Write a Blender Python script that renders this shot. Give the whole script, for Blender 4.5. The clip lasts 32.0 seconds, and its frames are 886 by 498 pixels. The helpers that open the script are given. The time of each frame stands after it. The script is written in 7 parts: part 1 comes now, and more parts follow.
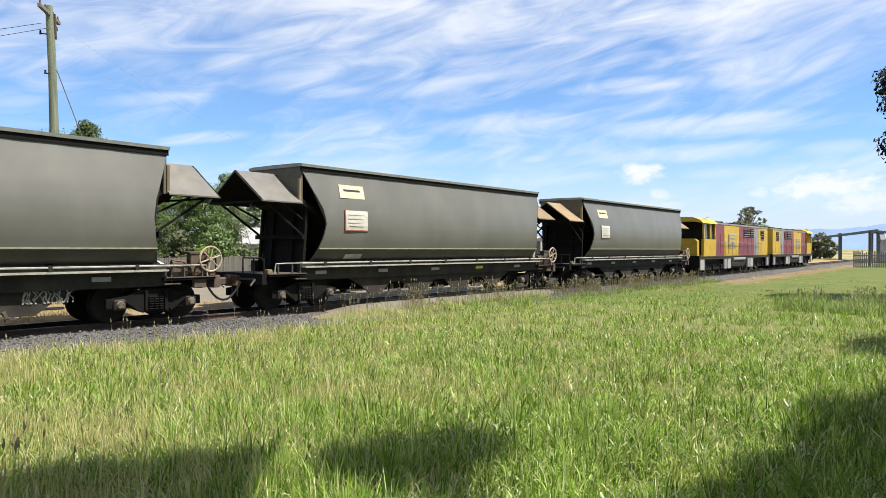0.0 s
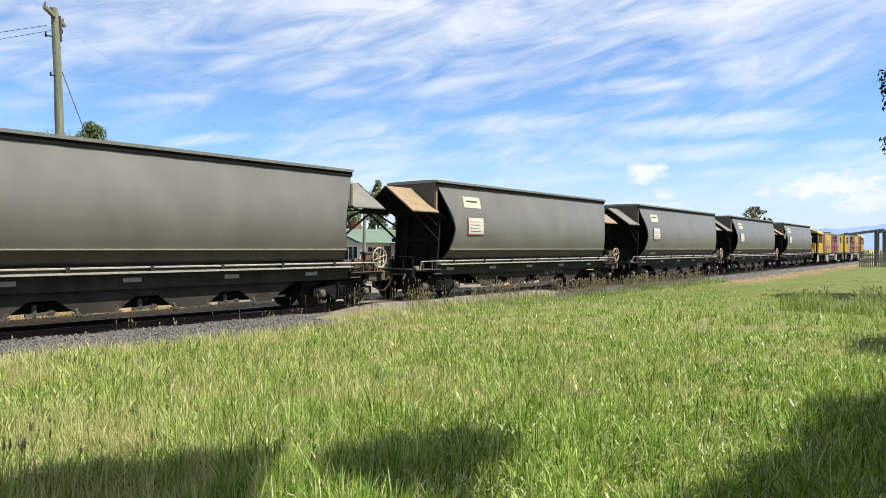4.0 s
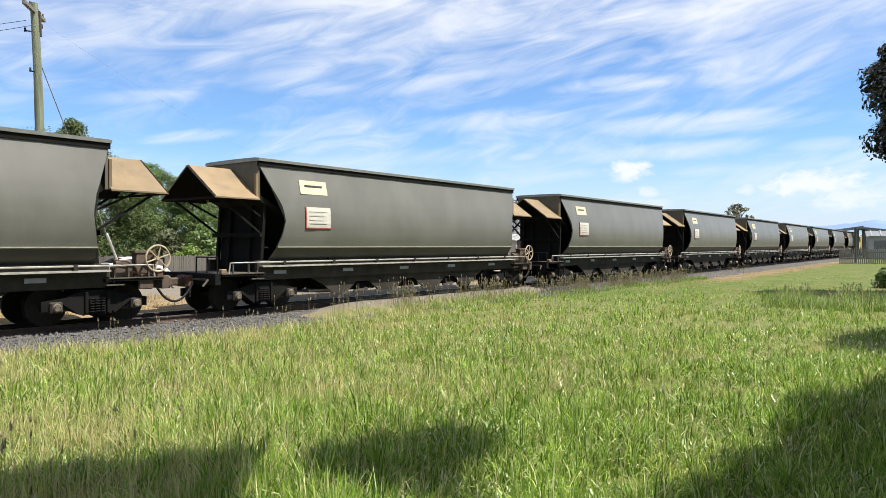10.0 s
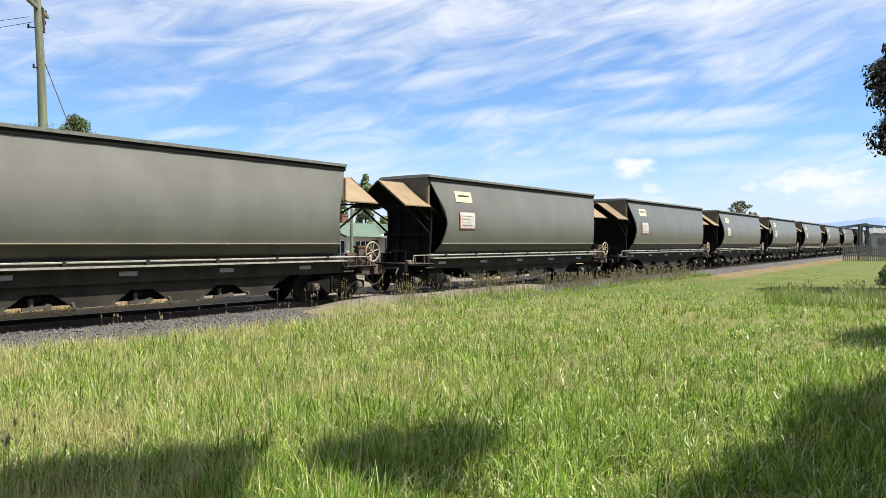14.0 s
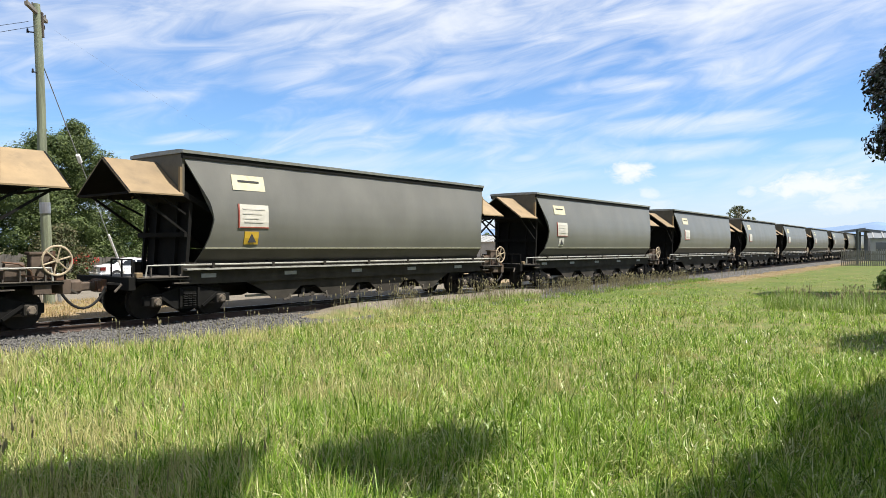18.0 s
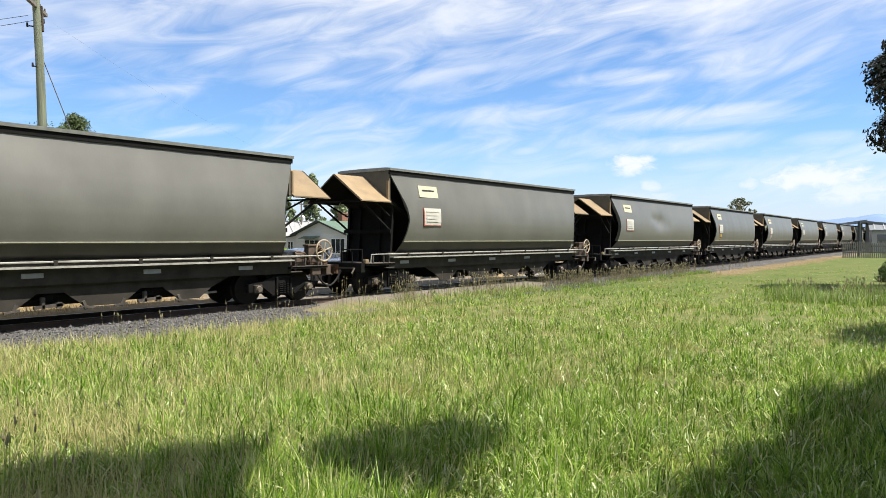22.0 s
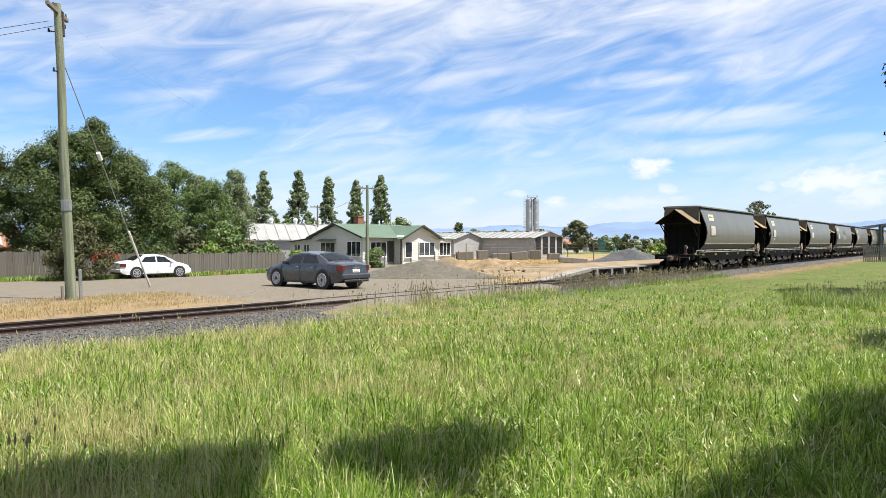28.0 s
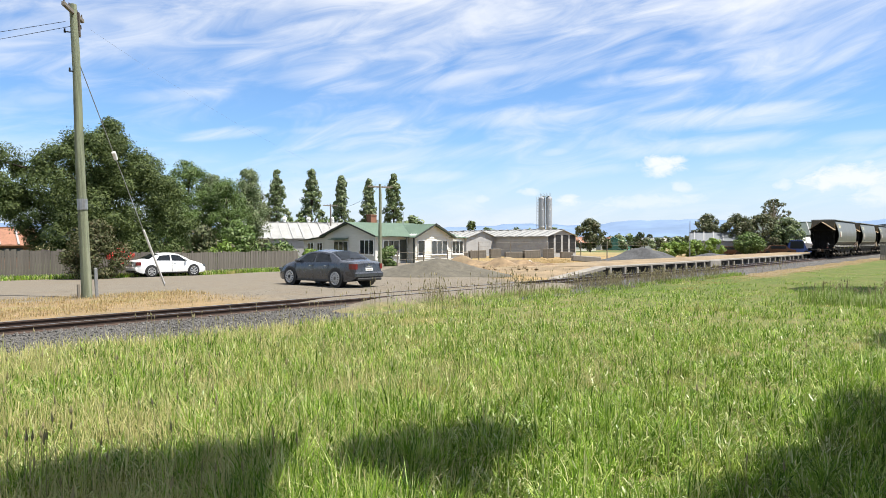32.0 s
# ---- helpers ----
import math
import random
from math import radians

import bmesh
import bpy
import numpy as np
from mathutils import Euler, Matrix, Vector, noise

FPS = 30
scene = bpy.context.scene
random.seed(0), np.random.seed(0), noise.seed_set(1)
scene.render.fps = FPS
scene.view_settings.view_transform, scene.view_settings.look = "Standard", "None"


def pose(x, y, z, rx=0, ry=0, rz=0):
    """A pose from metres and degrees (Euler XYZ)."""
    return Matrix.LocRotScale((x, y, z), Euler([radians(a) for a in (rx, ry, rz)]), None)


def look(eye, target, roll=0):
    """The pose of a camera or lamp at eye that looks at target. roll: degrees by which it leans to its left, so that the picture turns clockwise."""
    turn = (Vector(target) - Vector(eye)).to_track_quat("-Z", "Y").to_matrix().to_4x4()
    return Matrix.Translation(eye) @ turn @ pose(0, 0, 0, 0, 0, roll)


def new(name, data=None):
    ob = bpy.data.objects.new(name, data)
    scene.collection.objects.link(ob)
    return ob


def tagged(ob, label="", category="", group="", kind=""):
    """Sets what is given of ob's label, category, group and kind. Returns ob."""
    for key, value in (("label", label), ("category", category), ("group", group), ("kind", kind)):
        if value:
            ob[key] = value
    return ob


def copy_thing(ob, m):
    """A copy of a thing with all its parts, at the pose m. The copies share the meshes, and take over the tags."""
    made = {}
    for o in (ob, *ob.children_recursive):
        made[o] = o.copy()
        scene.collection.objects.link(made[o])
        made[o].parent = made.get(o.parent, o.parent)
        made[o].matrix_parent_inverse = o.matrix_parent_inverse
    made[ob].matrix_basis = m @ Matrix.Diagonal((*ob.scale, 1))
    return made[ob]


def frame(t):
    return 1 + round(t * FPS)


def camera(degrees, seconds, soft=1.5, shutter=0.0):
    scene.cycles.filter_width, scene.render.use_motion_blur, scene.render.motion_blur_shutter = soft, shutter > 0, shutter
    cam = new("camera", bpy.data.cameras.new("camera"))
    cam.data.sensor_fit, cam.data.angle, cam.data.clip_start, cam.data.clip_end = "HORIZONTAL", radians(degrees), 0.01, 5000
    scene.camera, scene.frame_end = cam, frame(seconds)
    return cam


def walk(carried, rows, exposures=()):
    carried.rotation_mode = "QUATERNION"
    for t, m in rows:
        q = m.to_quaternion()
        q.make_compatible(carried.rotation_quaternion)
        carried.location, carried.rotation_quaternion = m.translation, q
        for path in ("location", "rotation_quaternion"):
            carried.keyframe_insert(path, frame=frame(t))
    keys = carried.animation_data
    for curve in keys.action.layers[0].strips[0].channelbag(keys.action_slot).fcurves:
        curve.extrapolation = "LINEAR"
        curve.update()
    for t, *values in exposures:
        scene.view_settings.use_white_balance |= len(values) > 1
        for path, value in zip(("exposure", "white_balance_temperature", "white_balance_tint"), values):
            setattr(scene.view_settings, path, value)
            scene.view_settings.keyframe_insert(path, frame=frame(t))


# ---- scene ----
cam = camera(63.3, 32.0, soft=0.85)
EYE = Vector((0.0, 0.0, 1.72))


def aim(heading, tilt, lean):
    """Camera pose from a heading (degrees from +X, to the left), a tilt and a lean."""
    h, p = radians(heading), radians(tilt)
    way = Vector((math.cos(h) * math.cos(p), math.sin(h) * math.cos(p), math.sin(p)))
    return look(EYE, EYE + way, lean)


# seconds, heading, tilt, lean: carried by a standing watcher, hardly turning
CAMERA_ROWS = [
    (0, 38.26, -0.12, 0.22), (0.5, 37.88, -0.21, 0.15), (1, 38.00, -0.22, 0.15),
    (1.5, 38.45, -0.26, 0.07), (2, 38.37, -0.16, 0.06), (2.5, 38.44, -0.13, -0.01),
    (3, 38.59, -0.08, 0.06), (3.5, 38.64, -0.09, 0.07), (5.5, 38.36, -0.06, 0.12),
    (6, 38.27, -0.09, 0.08), (6.5, 38.16, -0.14, 0.09), (7, 38.06, -0.09, 0.05),
    (7.5, 37.77, -0.03, 0.09), (8, 37.53, -0.05, 0.12), (8.5, 37.32, -0.10, 0.03),
    (9, 37.26, -0.20, 0.09), (9.5, 37.33, -0.33, 0.10), (10, 37.41, -0.28, 0.03),
    (10.5, 37.46, -0.32, 0.02), (11, 37.48, -0.33, 0.13), (11.5, 37.49, -0.35, 0.09),
    (12, 37.52, -0.40, 0.13), (12.5, 37.62, -0.47, 0.07), (13, 37.60, -0.52, 0.16),
    (13.5, 37.62, -0.55, 0.10), (14, 37.62, -0.55, 0.10), (14.5, 37.61, -0.50, 0.14),
    (16.5, 37.35, -0.33, 0.02), (17, 37.34, -0.31, 0.06), (17.5, 37.38, -0.24, 0.07),
    (18, 37.52, -0.18, 0.11), (18.5, 37.57, -0.15, 0.11), (19, 37.52, -0.19, 0.10),
    (19.5, 37.50, -0.35, 0.04), (20, 37.50, -0.43, 0.12), (20.5, 37.51, -0.51, 0.15),
    (21, 37.50, -0.56, 0.19), (21.5, 37.49, -0.62, 0.07), (22, 37.61, -0.72, -0.05),
    (22.5, 37.60, -0.69, -0.04), (23, 37.54, -0.78, 0.01), (23.5, 37.46, -0.75, 0.07),
    (24, 37.45, -0.75, 0.06), (24.5, 37.42, -0.65, -0.00), (25, 37.37, -0.65, -0.00),
    (25.5, 37.78, -0.64, 0.02), (27.5, 38.69, -0.52, 0.07), (28, 38.85, -0.48, 0.03),
    (28.5, 39.04, -0.47, -0.04), (29, 39.20, -0.48, 0.01), (29.5, 39.41, -0.49, 0.00),
    (30, 39.59, -0.47, -0.02), (30.5, 39.64, -0.49, -0.03), (31, 39.67, -0.54, 0.02),
    (31.5, 39.79, -0.61, 0.00), (32, 39.86, -0.60, -0.00),
]
walk(cam, [(t, aim(h, p, r)) for t, h, p, r in CAMERA_ROWS])

# ------------------------------------------------------------------ world, sun
SUN_EL, SUN_AZ = 65.0, -72.0          # degrees; azimuth from +X, to the left
sun_way = Vector((math.cos(radians(SUN_AZ)) * math.cos(radians(SUN_EL)),
                  math.sin(radians(SUN_AZ)) * math.cos(radians(SUN_EL)), math.sin(radians(SUN_EL))))
sun = new("sun", bpy.data.lights.new("sun", "SUN"))
sun.data.energy, sun.data.angle, sun.data.color = 5.0, radians(0.55), (1.0, 0.95, 0.87)
sun.matrix_world = look(sun_way * 60, (0, 0, 0))
scene.view_settings.exposure = 1.15


class Nodes:
    """Short hand for node trees."""

    def __init__(self, tree):
        self.t = tree
        tree.nodes.clear()

    def add(self, kind, **values):
        n = self.t.nodes.new(kind)
        for k, v in values.items():
            self.put(n, k.replace("_", " "), v)
        return n

    def put(self, n, socket, v):
        s = n.inputs[socket]
        if isinstance(v, bpy.types.NodeSocket):
            self.t.links.new(v, s)
        else:
            s.default_value = v

    def math(self, op, a, b=0.0, c=0.0, clamp=False):
        n = self.t.nodes.new("ShaderNodeMath")
        n.operation, n.use_clamp = op, clamp
        for i, v in enumerate((a, b, c)):
            self.put(n, i, v)
        return n.outputs[0]

    def noise(self, vec, scale, detail=4.0, rough=0.55, distort=0.0, out=0):
        n = self.t.nodes.new("ShaderNodeTexNoise")
        if vec is not None:
            self.put(n, "Vector", vec)
        for k, v in (("Scale", scale), ("Detail", detail), ("Roughness", rough), ("Distortion", distort)):
            self.put(n, k, v)
        return n.outputs[out]

    def ramp(self, fac, *stops):
        n = self.t.nodes.new("ShaderNodeValToRGB")
        while len(n.color_ramp.elements) < len(stops):
            n.color_ramp.elements.new(0.5)
        for e, (p, c) in zip(n.color_ramp.elements, stops):
            e.position = p
            e.color = (c, c, c, 1) if isinstance(c, (int, float)) else (*c, 1)
        self.put(n, 0, fac)
        return n.outputs[0]

    def mix(self, fac, a, b, blend="MIX"):
        n = self.t.nodes.new("ShaderNodeMix")
        n.data_type, n.blend_type = "RGBA", blend
        self.put(n, 0, fac)
        for i, v in ((6, a), (7, b)):
            self.put(n, i, (*v, 1) if isinstance(v, tuple) and len(v) == 3 else v)
        return n.outputs[2]

    def combine(self, x, y, z):
        n = self.t.nodes.new("ShaderNodeCombineXYZ")
        for i, v in enumerate((x, y, z)):
            self.put(n, i, v)
        return n.outputs[0]

    def split(self, v):
        n = self.t.nodes.new("ShaderNodeSeparateXYZ")
        self.put(n, 0, v)
        return n.outputs

    def smooth(self, x, lo, hi):
        n = self.t.nodes.new("ShaderNodeMapRange")
        n.interpolation_type = "SMOOTHSTEP"
        for i, v in enumerate((x, lo, hi)):
            self.put(n, i, v)
        return n.outputs[0]


def build_world():
    world = bpy.data.worlds.new("sky")
    scene.world = world
    world.use_nodes = True
    n = Nodes(world.node_tree)
    sky = n.add("ShaderNodeTexSky")
    sky.sky_type, sky.sun_disc = "NISHITA", False
    sky.sun_elevation, sky.sun_rotation = radians(SUN_EL), radians(90 - SUN_AZ)
    sky.altitude, sky.air_density, sky.dust_density, sky.ozone_density = 150.0, 1.0, 0.55, 2.2
    way = n.add("ShaderNodeTexCoord").outputs["Generated"]
    x, y, z = n.split(way)
    bearing = n.math("MULTIPLY", n.math("ARCTAN2", y, x), 57.2958)
    height = n.math("MULTIPLY", n.math("ARCSINE", z), 57.2958)
    # cirrus in long filaments that rise to the right
    c, s = math.cos(radians(13)), math.sin(radians(13))
    along = n.math("SUBTRACT", n.math("MULTIPLY", height, s), n.math("MULTIPLY", bearing, c))
    across = n.math("ADD", n.math("MULTIPLY", bearing, s), n.math("MULTIPLY", height, c))
    big = n.noise(n.combine(n.math("MULTIPLY", along, 0.07), n.math("MULTIPLY", across, 0.20), 3.7), 1.0, 3.0, 0.5, 0.7)
    hair = n.noise(n.combine(n.math("MULTIPLY", along, 0.13), n.math("MULTIPLY", across, 0.50), 1.3), 1.0, 7.0, 0.58, 1.1)
    lumps = n.noise(n.combine(n.math("MULTIPLY", bearing, 0.8), n.math("MULTIPLY", height, 1.5), 2.1), 1.0, 6.0, 0.62, 0.5)
    # the veil thickens with height
    veil = n.math("ADD", n.math("MULTIPLY", big, 0.55), n.math("MULTIPLY", hair, 0.55))
    veil = n.math("ADD", veil, n.math("MULTIPLY", n.smooth(height, 9.0, 20.0), 0.20))
    cover = n.math("MULTIPLY", n.smooth(veil, 0.46, 0.92), 0.9)
    # single wisps and heaps: bearing, height, half width, half height (degrees), slope, strength, heaped or not
    for az, el, w, h, rise, power, heap in (
        (33.2, 9.72, 7.08, 0.83, -0.03, 0.8, 0), (18.4, 9.1, 8.14, 0.88, -0.01, 0.95, 0), (21.6, 7.09, 8.46, 0.67, -0.04, 0.75, 0), (56.7, 8.13, 3.39, 0.47, -0.14, 0.8, 0), (50.3, 8.63, 1.96, 0.36, -0.07, 0.5, 0), (44.1, 9.24, 2.01, 0.36, -0.08, 0.45, 0),
        (44.8, 6.6, 10.38, 0.78, -0.08, 0.6, 0), (41, 5.11, 3.37, 0.47, -0.04, 0.6, 0), (31.1, 6.99, 1.54, 0.41, -0.07, 0.7, 0), (29.5, 5.35, 5, 0.52, -0.08, 0.5, 0), (9.1, 7.07, 3.33, 0.57, -0, 0.6, 0), (16.3, 5.56, 3.22, 0.52, -0.05, 0.5, 0),
        (39.6, 16.28, 10.03, 1.04, -0.18, 0.85, 0), (54.8, 13.76, 2.52, 0.93, -0.18, 0.75, 0), (39, 12.69, 4.49, 0.73, -0.18, 0.75, 0), (35.2, 15.06, 4.24, 0.93, -0.26, 0.75, 0), (23.1, 12.34, 5.16, 0.67, -0.03, 0.9, 0), (24.3, 14.6, 3.14, 0.83, -0.48, 0.7, 0),
        (15.2, 12.07, 3.91, 0.57, 0.02, 0.7, 0), (10.8, 12.93, 3.44, 0.83, -0.52, 0.75, 0), (60.4, 10.79, 4.72, 0.52, -0.16, 0.55, 0), (68.8, 9.85, 1.89, 0.47, -0.18, 0.5, 0), (71.2, 13.39, 6.16, 2.07, -0.32, 0.85, 0), (58, 16.28, 4.45, 1.24, -0.31, 0.75, 0),
        (62.2, 14.95, 2.88, 0.62, -0.25, 0.6, 0), (19.2, 16.94, 15.27, 2.07, 0.05, 1, 0), (42.1, 18.21, 7.6, 1.24, -0.14, 0.9, 0), (17.3, 14.47, 4.23, 0.83, 0.02, 0.75, 0), (49.6, 13.13, 3.49, 0.83, -0.14, 0.6, 0), (23, 5.82, 1.53, 0.73, -0.02, 0.95, 1),
        (21.5, 4.11, 0.75, 0.47, 0.08, 0.6, 1), (10.2, 4.45, 3.24, 0.88, -0.03, 0.9, 1), (14.5, 4.1, 0.65, 0.41, -0.02, 0.6, 1), (30, 3.18, 0.92, 0.41, 0.01, 0.8, 1), (33, 3.92, 0.78, 0.31, 0.01, 0.55, 1), (36.8, 3.39, 0.61, 0.31, -0.03, 0.45, 1),
        (8, 3.32, 2.28, 0.78, -0.04, 0.7, 1), (23.7, 3.08, 3.74, 0.52, -0.04, 0.5, 1)):
        p = n.math("DIVIDE", n.math("SUBTRACT", bearing, az), w)
        level = n.math("ADD", n.math("MULTIPLY", n.math("SUBTRACT", bearing, az), rise), el)
        q = n.math("DIVIDE", n.math("SUBTRACT", height, level), h)
        edge = n.math("SUBTRACT", 1.0, n.math("ADD", n.math("MULTIPLY", p, p), n.math("MULTIPLY", q, q)))
        edge = n.math("ADD", edge, n.math("MULTIPLY", n.math("SUBTRACT", lumps if heap else hair, 0.5), 4.0))
        cover = n.math("MAXIMUM", cover, n.math("MULTIPLY", n.smooth(edge, -0.9, 1.2 if heap else 2.5), power))
    haze = n.math("SUBTRACT", 1.0, n.smooth(z, -0.01, 0.15))
    blue = n.mix(1.0, sky.outputs[0], (0.78, 1.0, 1.25), "MULTIPLY")
    blue = n.mix(n.math("MULTIPLY", haze, 0.8), blue, (5.3, 5.9, 7.0))
    tint = n.mix(cover, blue, (6.8, 7.0, 7.35))
    bg = n.add("ShaderNodeBackground", Color=tint, Strength=0.066)
    n.add("ShaderNodeOutputWorld", Surface=bg.outputs[0])


build_world()

# ------------------------------------------------------------------ materials
MATS = {}


def material(name, base, rough=0.6, metal=0.0, vary=0.12, scale=6.0, grain=60.0, bump=0.15, stain=None, stain_amount=0.0,
             stain_scale=1.2, each=0.0, spec=0.5, stretch=(1, 1, 1), coat=0.0):
    """A procedural surface: base colour with broad and fine variation, stains, fine relief; each: variation from piece to piece."""
    if name in MATS:
        return MATS[name]
    m = bpy.data.materials.new(name)
    m.use_nodes = True
    n = Nodes(m.node_tree)
    pos = n.add("ShaderNodeTexCoord").outputs["Object"]
    mp = n.add("ShaderNodeMapping", Vector=pos, Scale=stretch).outputs[0]
    broad = n.noise(mp, scale, 4.0, 0.6)
    fine = n.noise(mp, grain, 3.0, 0.6)
    dark = tuple(c * (1 - vary * 1.6) for c in base)
    light = tuple(min(1.0, c * (1 + vary * 1.2)) for c in base)
    col = n.mix(n.ramp(broad, (0.3, 0.0), (0.7, 1.0)), dark, light)
    col = n.mix(n.math("MULTIPLY", fine, vary * 1.5), col, tuple(c * 0.6 for c in base))
    if stain:
        blot = n.smooth(n.noise(mp, stain_scale, 6.0, 0.68, 0.3), 0.62 - 0.25 * stain_amount, 0.78 - 0.2 * stain_amount)
        col = n.mix(n.math("MULTIPLY", blot, min(1.0, 0.45 + stain_amount)), col, stain)
    if each:
        info = n.add("ShaderNodeObjectInfo").outputs["Random"]
        isl = n.add("ShaderNodeNewGeometry").outputs["Random Per Island"]
        r = n.math("FRACT", n.math("ADD", info, isl))
        col = n.mix(1.0, col, n.ramp(r, (0.0, 1 - each), (1.0, min(1.0, 1.0 + each))), "MULTIPLY")
    b = n.add("ShaderNodeBsdfPrincipled", Base_Color=col, Metallic=metal)
    n.put(b, "Roughness", n.math("ADD", rough - 0.08, n.math("MULTIPLY", broad, 0.16), clamp=True))
    n.put(b, "Specular IOR Level", spec)
    if coat:
        n.put(b, "Coat Weight", coat)
        n.put(b, "Coat Roughness", 0.06)
    if bump:
        bp = n.add("ShaderNodeBump", Strength=bump, Distance=0.02, Height=n.math("ADD", fine, n.math("MULTIPLY", broad, 0.6)))
        n.put(b, "Normal", bp.outputs[0])
    n.add("ShaderNodeOutputMaterial", Surface=b.outputs[0])
    MATS[name] = m
    return m


def foliage(name, colors, rough=0.55, through_light=0.25, patch=None, patch_scale=0.6, patch_from=0.52, deep=0.72):
    """Leaves or blades: colour from leaf to leaf, some light passes through."""
    m = bpy.data.materials.new(name)
    m.use_nodes = True
    n = Nodes(m.node_tree)
    isl = n.add("ShaderNodeNewGeometry").outputs["Random Per Island"]
    stops = [c if isinstance(c[1], tuple) else (i / max(1, len(colors) - 1), c) for i, c in enumerate(colors)]
    col = n.ramp(isl, *stops)
    pos = n.add("ShaderNodeTexCoord").outputs["Object"]
    wide = n.noise(pos, patch_scale, 4.0, 0.6)
    if patch:
        col = n.mix(n.math("MULTIPLY", n.smooth(wide, patch_from, patch_from + 0.18), 0.75), col, patch)
    col = n.mix(1.0, col, n.ramp(n.noise(pos, patch_scale * 4.3, 2.0), (0.3, deep), (0.7, 1.0)), "MULTIPLY")
    b = n.add("ShaderNodeBsdfPrincipled", Base_Color=col, Roughness=rough)
    n.put(b, "Specular IOR Level", 0.3)
    tr = n.add("ShaderNodeBsdfTranslucent", Color=col)
    mx = n.add("ShaderNodeMixShader", Fac=through_light)
    n.put(mx, 1, b.outputs[0])
    n.put(mx, 2, tr.outputs[0])
    n.add("ShaderNodeOutputMaterial", Surface=mx.outputs[0])
    MATS[name] = m
    return m


def glass_dark(name, tint=(0.02, 0.025, 0.03)):
    m = bpy.data.materials.new(name)
    m.use_nodes = True
    n = Nodes(m.node_tree)
    pos = n.add("ShaderNodeTexCoord").outputs["Object"]
    smear = n.noise(pos, 3.0, 3.0)
    b = n.add("ShaderNodeBsdfPrincipled", Base_Color=(*tint, 1), Roughness=n.math("MULTIPLY", smear, 0.12))
    n.put(b, "Specular IOR Level", 0.8)
    n.add("ShaderNodeOutputMaterial", Surface=b.outputs[0])
    MATS[name] = m
    return m


M_BODY = material("wagon_paint", (0.132, 0.129, 0.112), 0.40, vary=0.09, scale=0.9, grain=25, bump=0.08, stain=(0.10, 0.095, 0.08), stain_amount=0.14, stain_scale=0.7, each=0.10, stretch=(1.0, 1, 0.6))
M_COAM = material("coaming_paint", (0.211, 0.211, 0.192), 0.5, vary=0.15, bump=0.05)
# frame black; at the wagon ends it also carries the recess shade
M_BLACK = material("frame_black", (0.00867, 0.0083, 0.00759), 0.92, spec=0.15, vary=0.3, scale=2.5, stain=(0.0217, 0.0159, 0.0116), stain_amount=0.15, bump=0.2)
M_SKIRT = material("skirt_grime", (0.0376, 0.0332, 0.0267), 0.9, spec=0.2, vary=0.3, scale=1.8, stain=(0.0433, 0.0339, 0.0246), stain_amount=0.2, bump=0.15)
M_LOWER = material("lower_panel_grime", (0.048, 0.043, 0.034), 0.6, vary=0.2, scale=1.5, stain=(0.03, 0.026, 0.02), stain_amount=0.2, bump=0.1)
M_ENDWALL = material("end_wall_dust", (0.09, 0.08, 0.058), 0.75, vary=0.2, scale=1.4, stain=(0.12, 0.095, 0.06), stain_amount=0.25)
M_BEAM = material("beam_brown", (0.085, 0.06, 0.042), 0.85, vary=0.3, scale=4, stain=(0.12, 0.085, 0.05), stain_amount=0.25)
# cap tone raised to carry the sun's highlight on the axle boxes
M_CAP = material("bearing_cap", (0.22, 0.18, 0.14), 0.45, metal=0.4, vary=0.3, scale=9, stain=(0.06, 0.035, 0.02), stain_amount=0.3)
M_STRIPE = material("stripe_paint", (0.5, 0.48, 0.364), 0.5, vary=0.12)
M_PIPE = material("pipe_worn", (0.311, 0.302, 0.267), 0.5, vary=0.22, stain=(0.121, 0.0864, 0.0605), stain_amount=0.15)
M_HOOD = material("hood_dust", (0.23, 0.163, 0.0864), 0.8, vary=0.16, scale=1.6, stain=(0.128, 0.096, 0.0576), stain_amount=0.2, each=0.3)
M_GEAR = material("worn_gear", (0.0704, 0.0589, 0.0461), 0.8, vary=0.3, scale=6, stain=(0.128, 0.109, 0.0832), stain_amount=0.2)
M_RUST = material("rust", (0.109, 0.0544, 0.0288), 0.85, vary=0.35, scale=5, stain=(0.032, 0.0224, 0.016), stain_amount=0.3)
M_STEEL = material("wheel_steel", (0.0192, 0.0166, 0.0147), 0.8, spec=0.2, vary=0.25)
M_WHEELW = material("brake_wheel_paint", (0.352, 0.282, 0.192), 0.55, vary=0.2, stain=(0.192, 0.096, 0.0448), stain_amount=0.2)
M_CREAM = material("plate_cream", (0.474, 0.435, 0.307), 0.6, vary=0.1, bump=0.0, stain=(0.256, 0.192, 0.0896), stain_amount=0.1)
M_WHITE = material("plate_white", (0.461, 0.442, 0.384), 0.6, vary=0.08, bump=0.0, stain=(0.256, 0.205, 0.128), stain_amount=0.1)
M_RED = material("red_paint", (0.269, 0.064, 0.0448), 0.5, vary=0.12)
M_INK = material("ink", (0.0192, 0.0192, 0.0192), 0.7, vary=0.05, bump=0.0)
M_GREYINK = material("grey_ink", (0.4, 0.378, 0.336), 0.7, vary=0.05, bump=0.0)
M_YELLOW = material("sign_yellow", (0.448, 0.288, 0.0256), 0.5, vary=0.1, bump=0.0)
M_REFL = material("reflector_grey", (0.23, 0.23, 0.23), 0.45, vary=0.1, bump=0.0)
M_REFLY = material("reflector_lime", (0.397, 0.422, 0.032), 0.4, vary=0.1, bump=0.0)
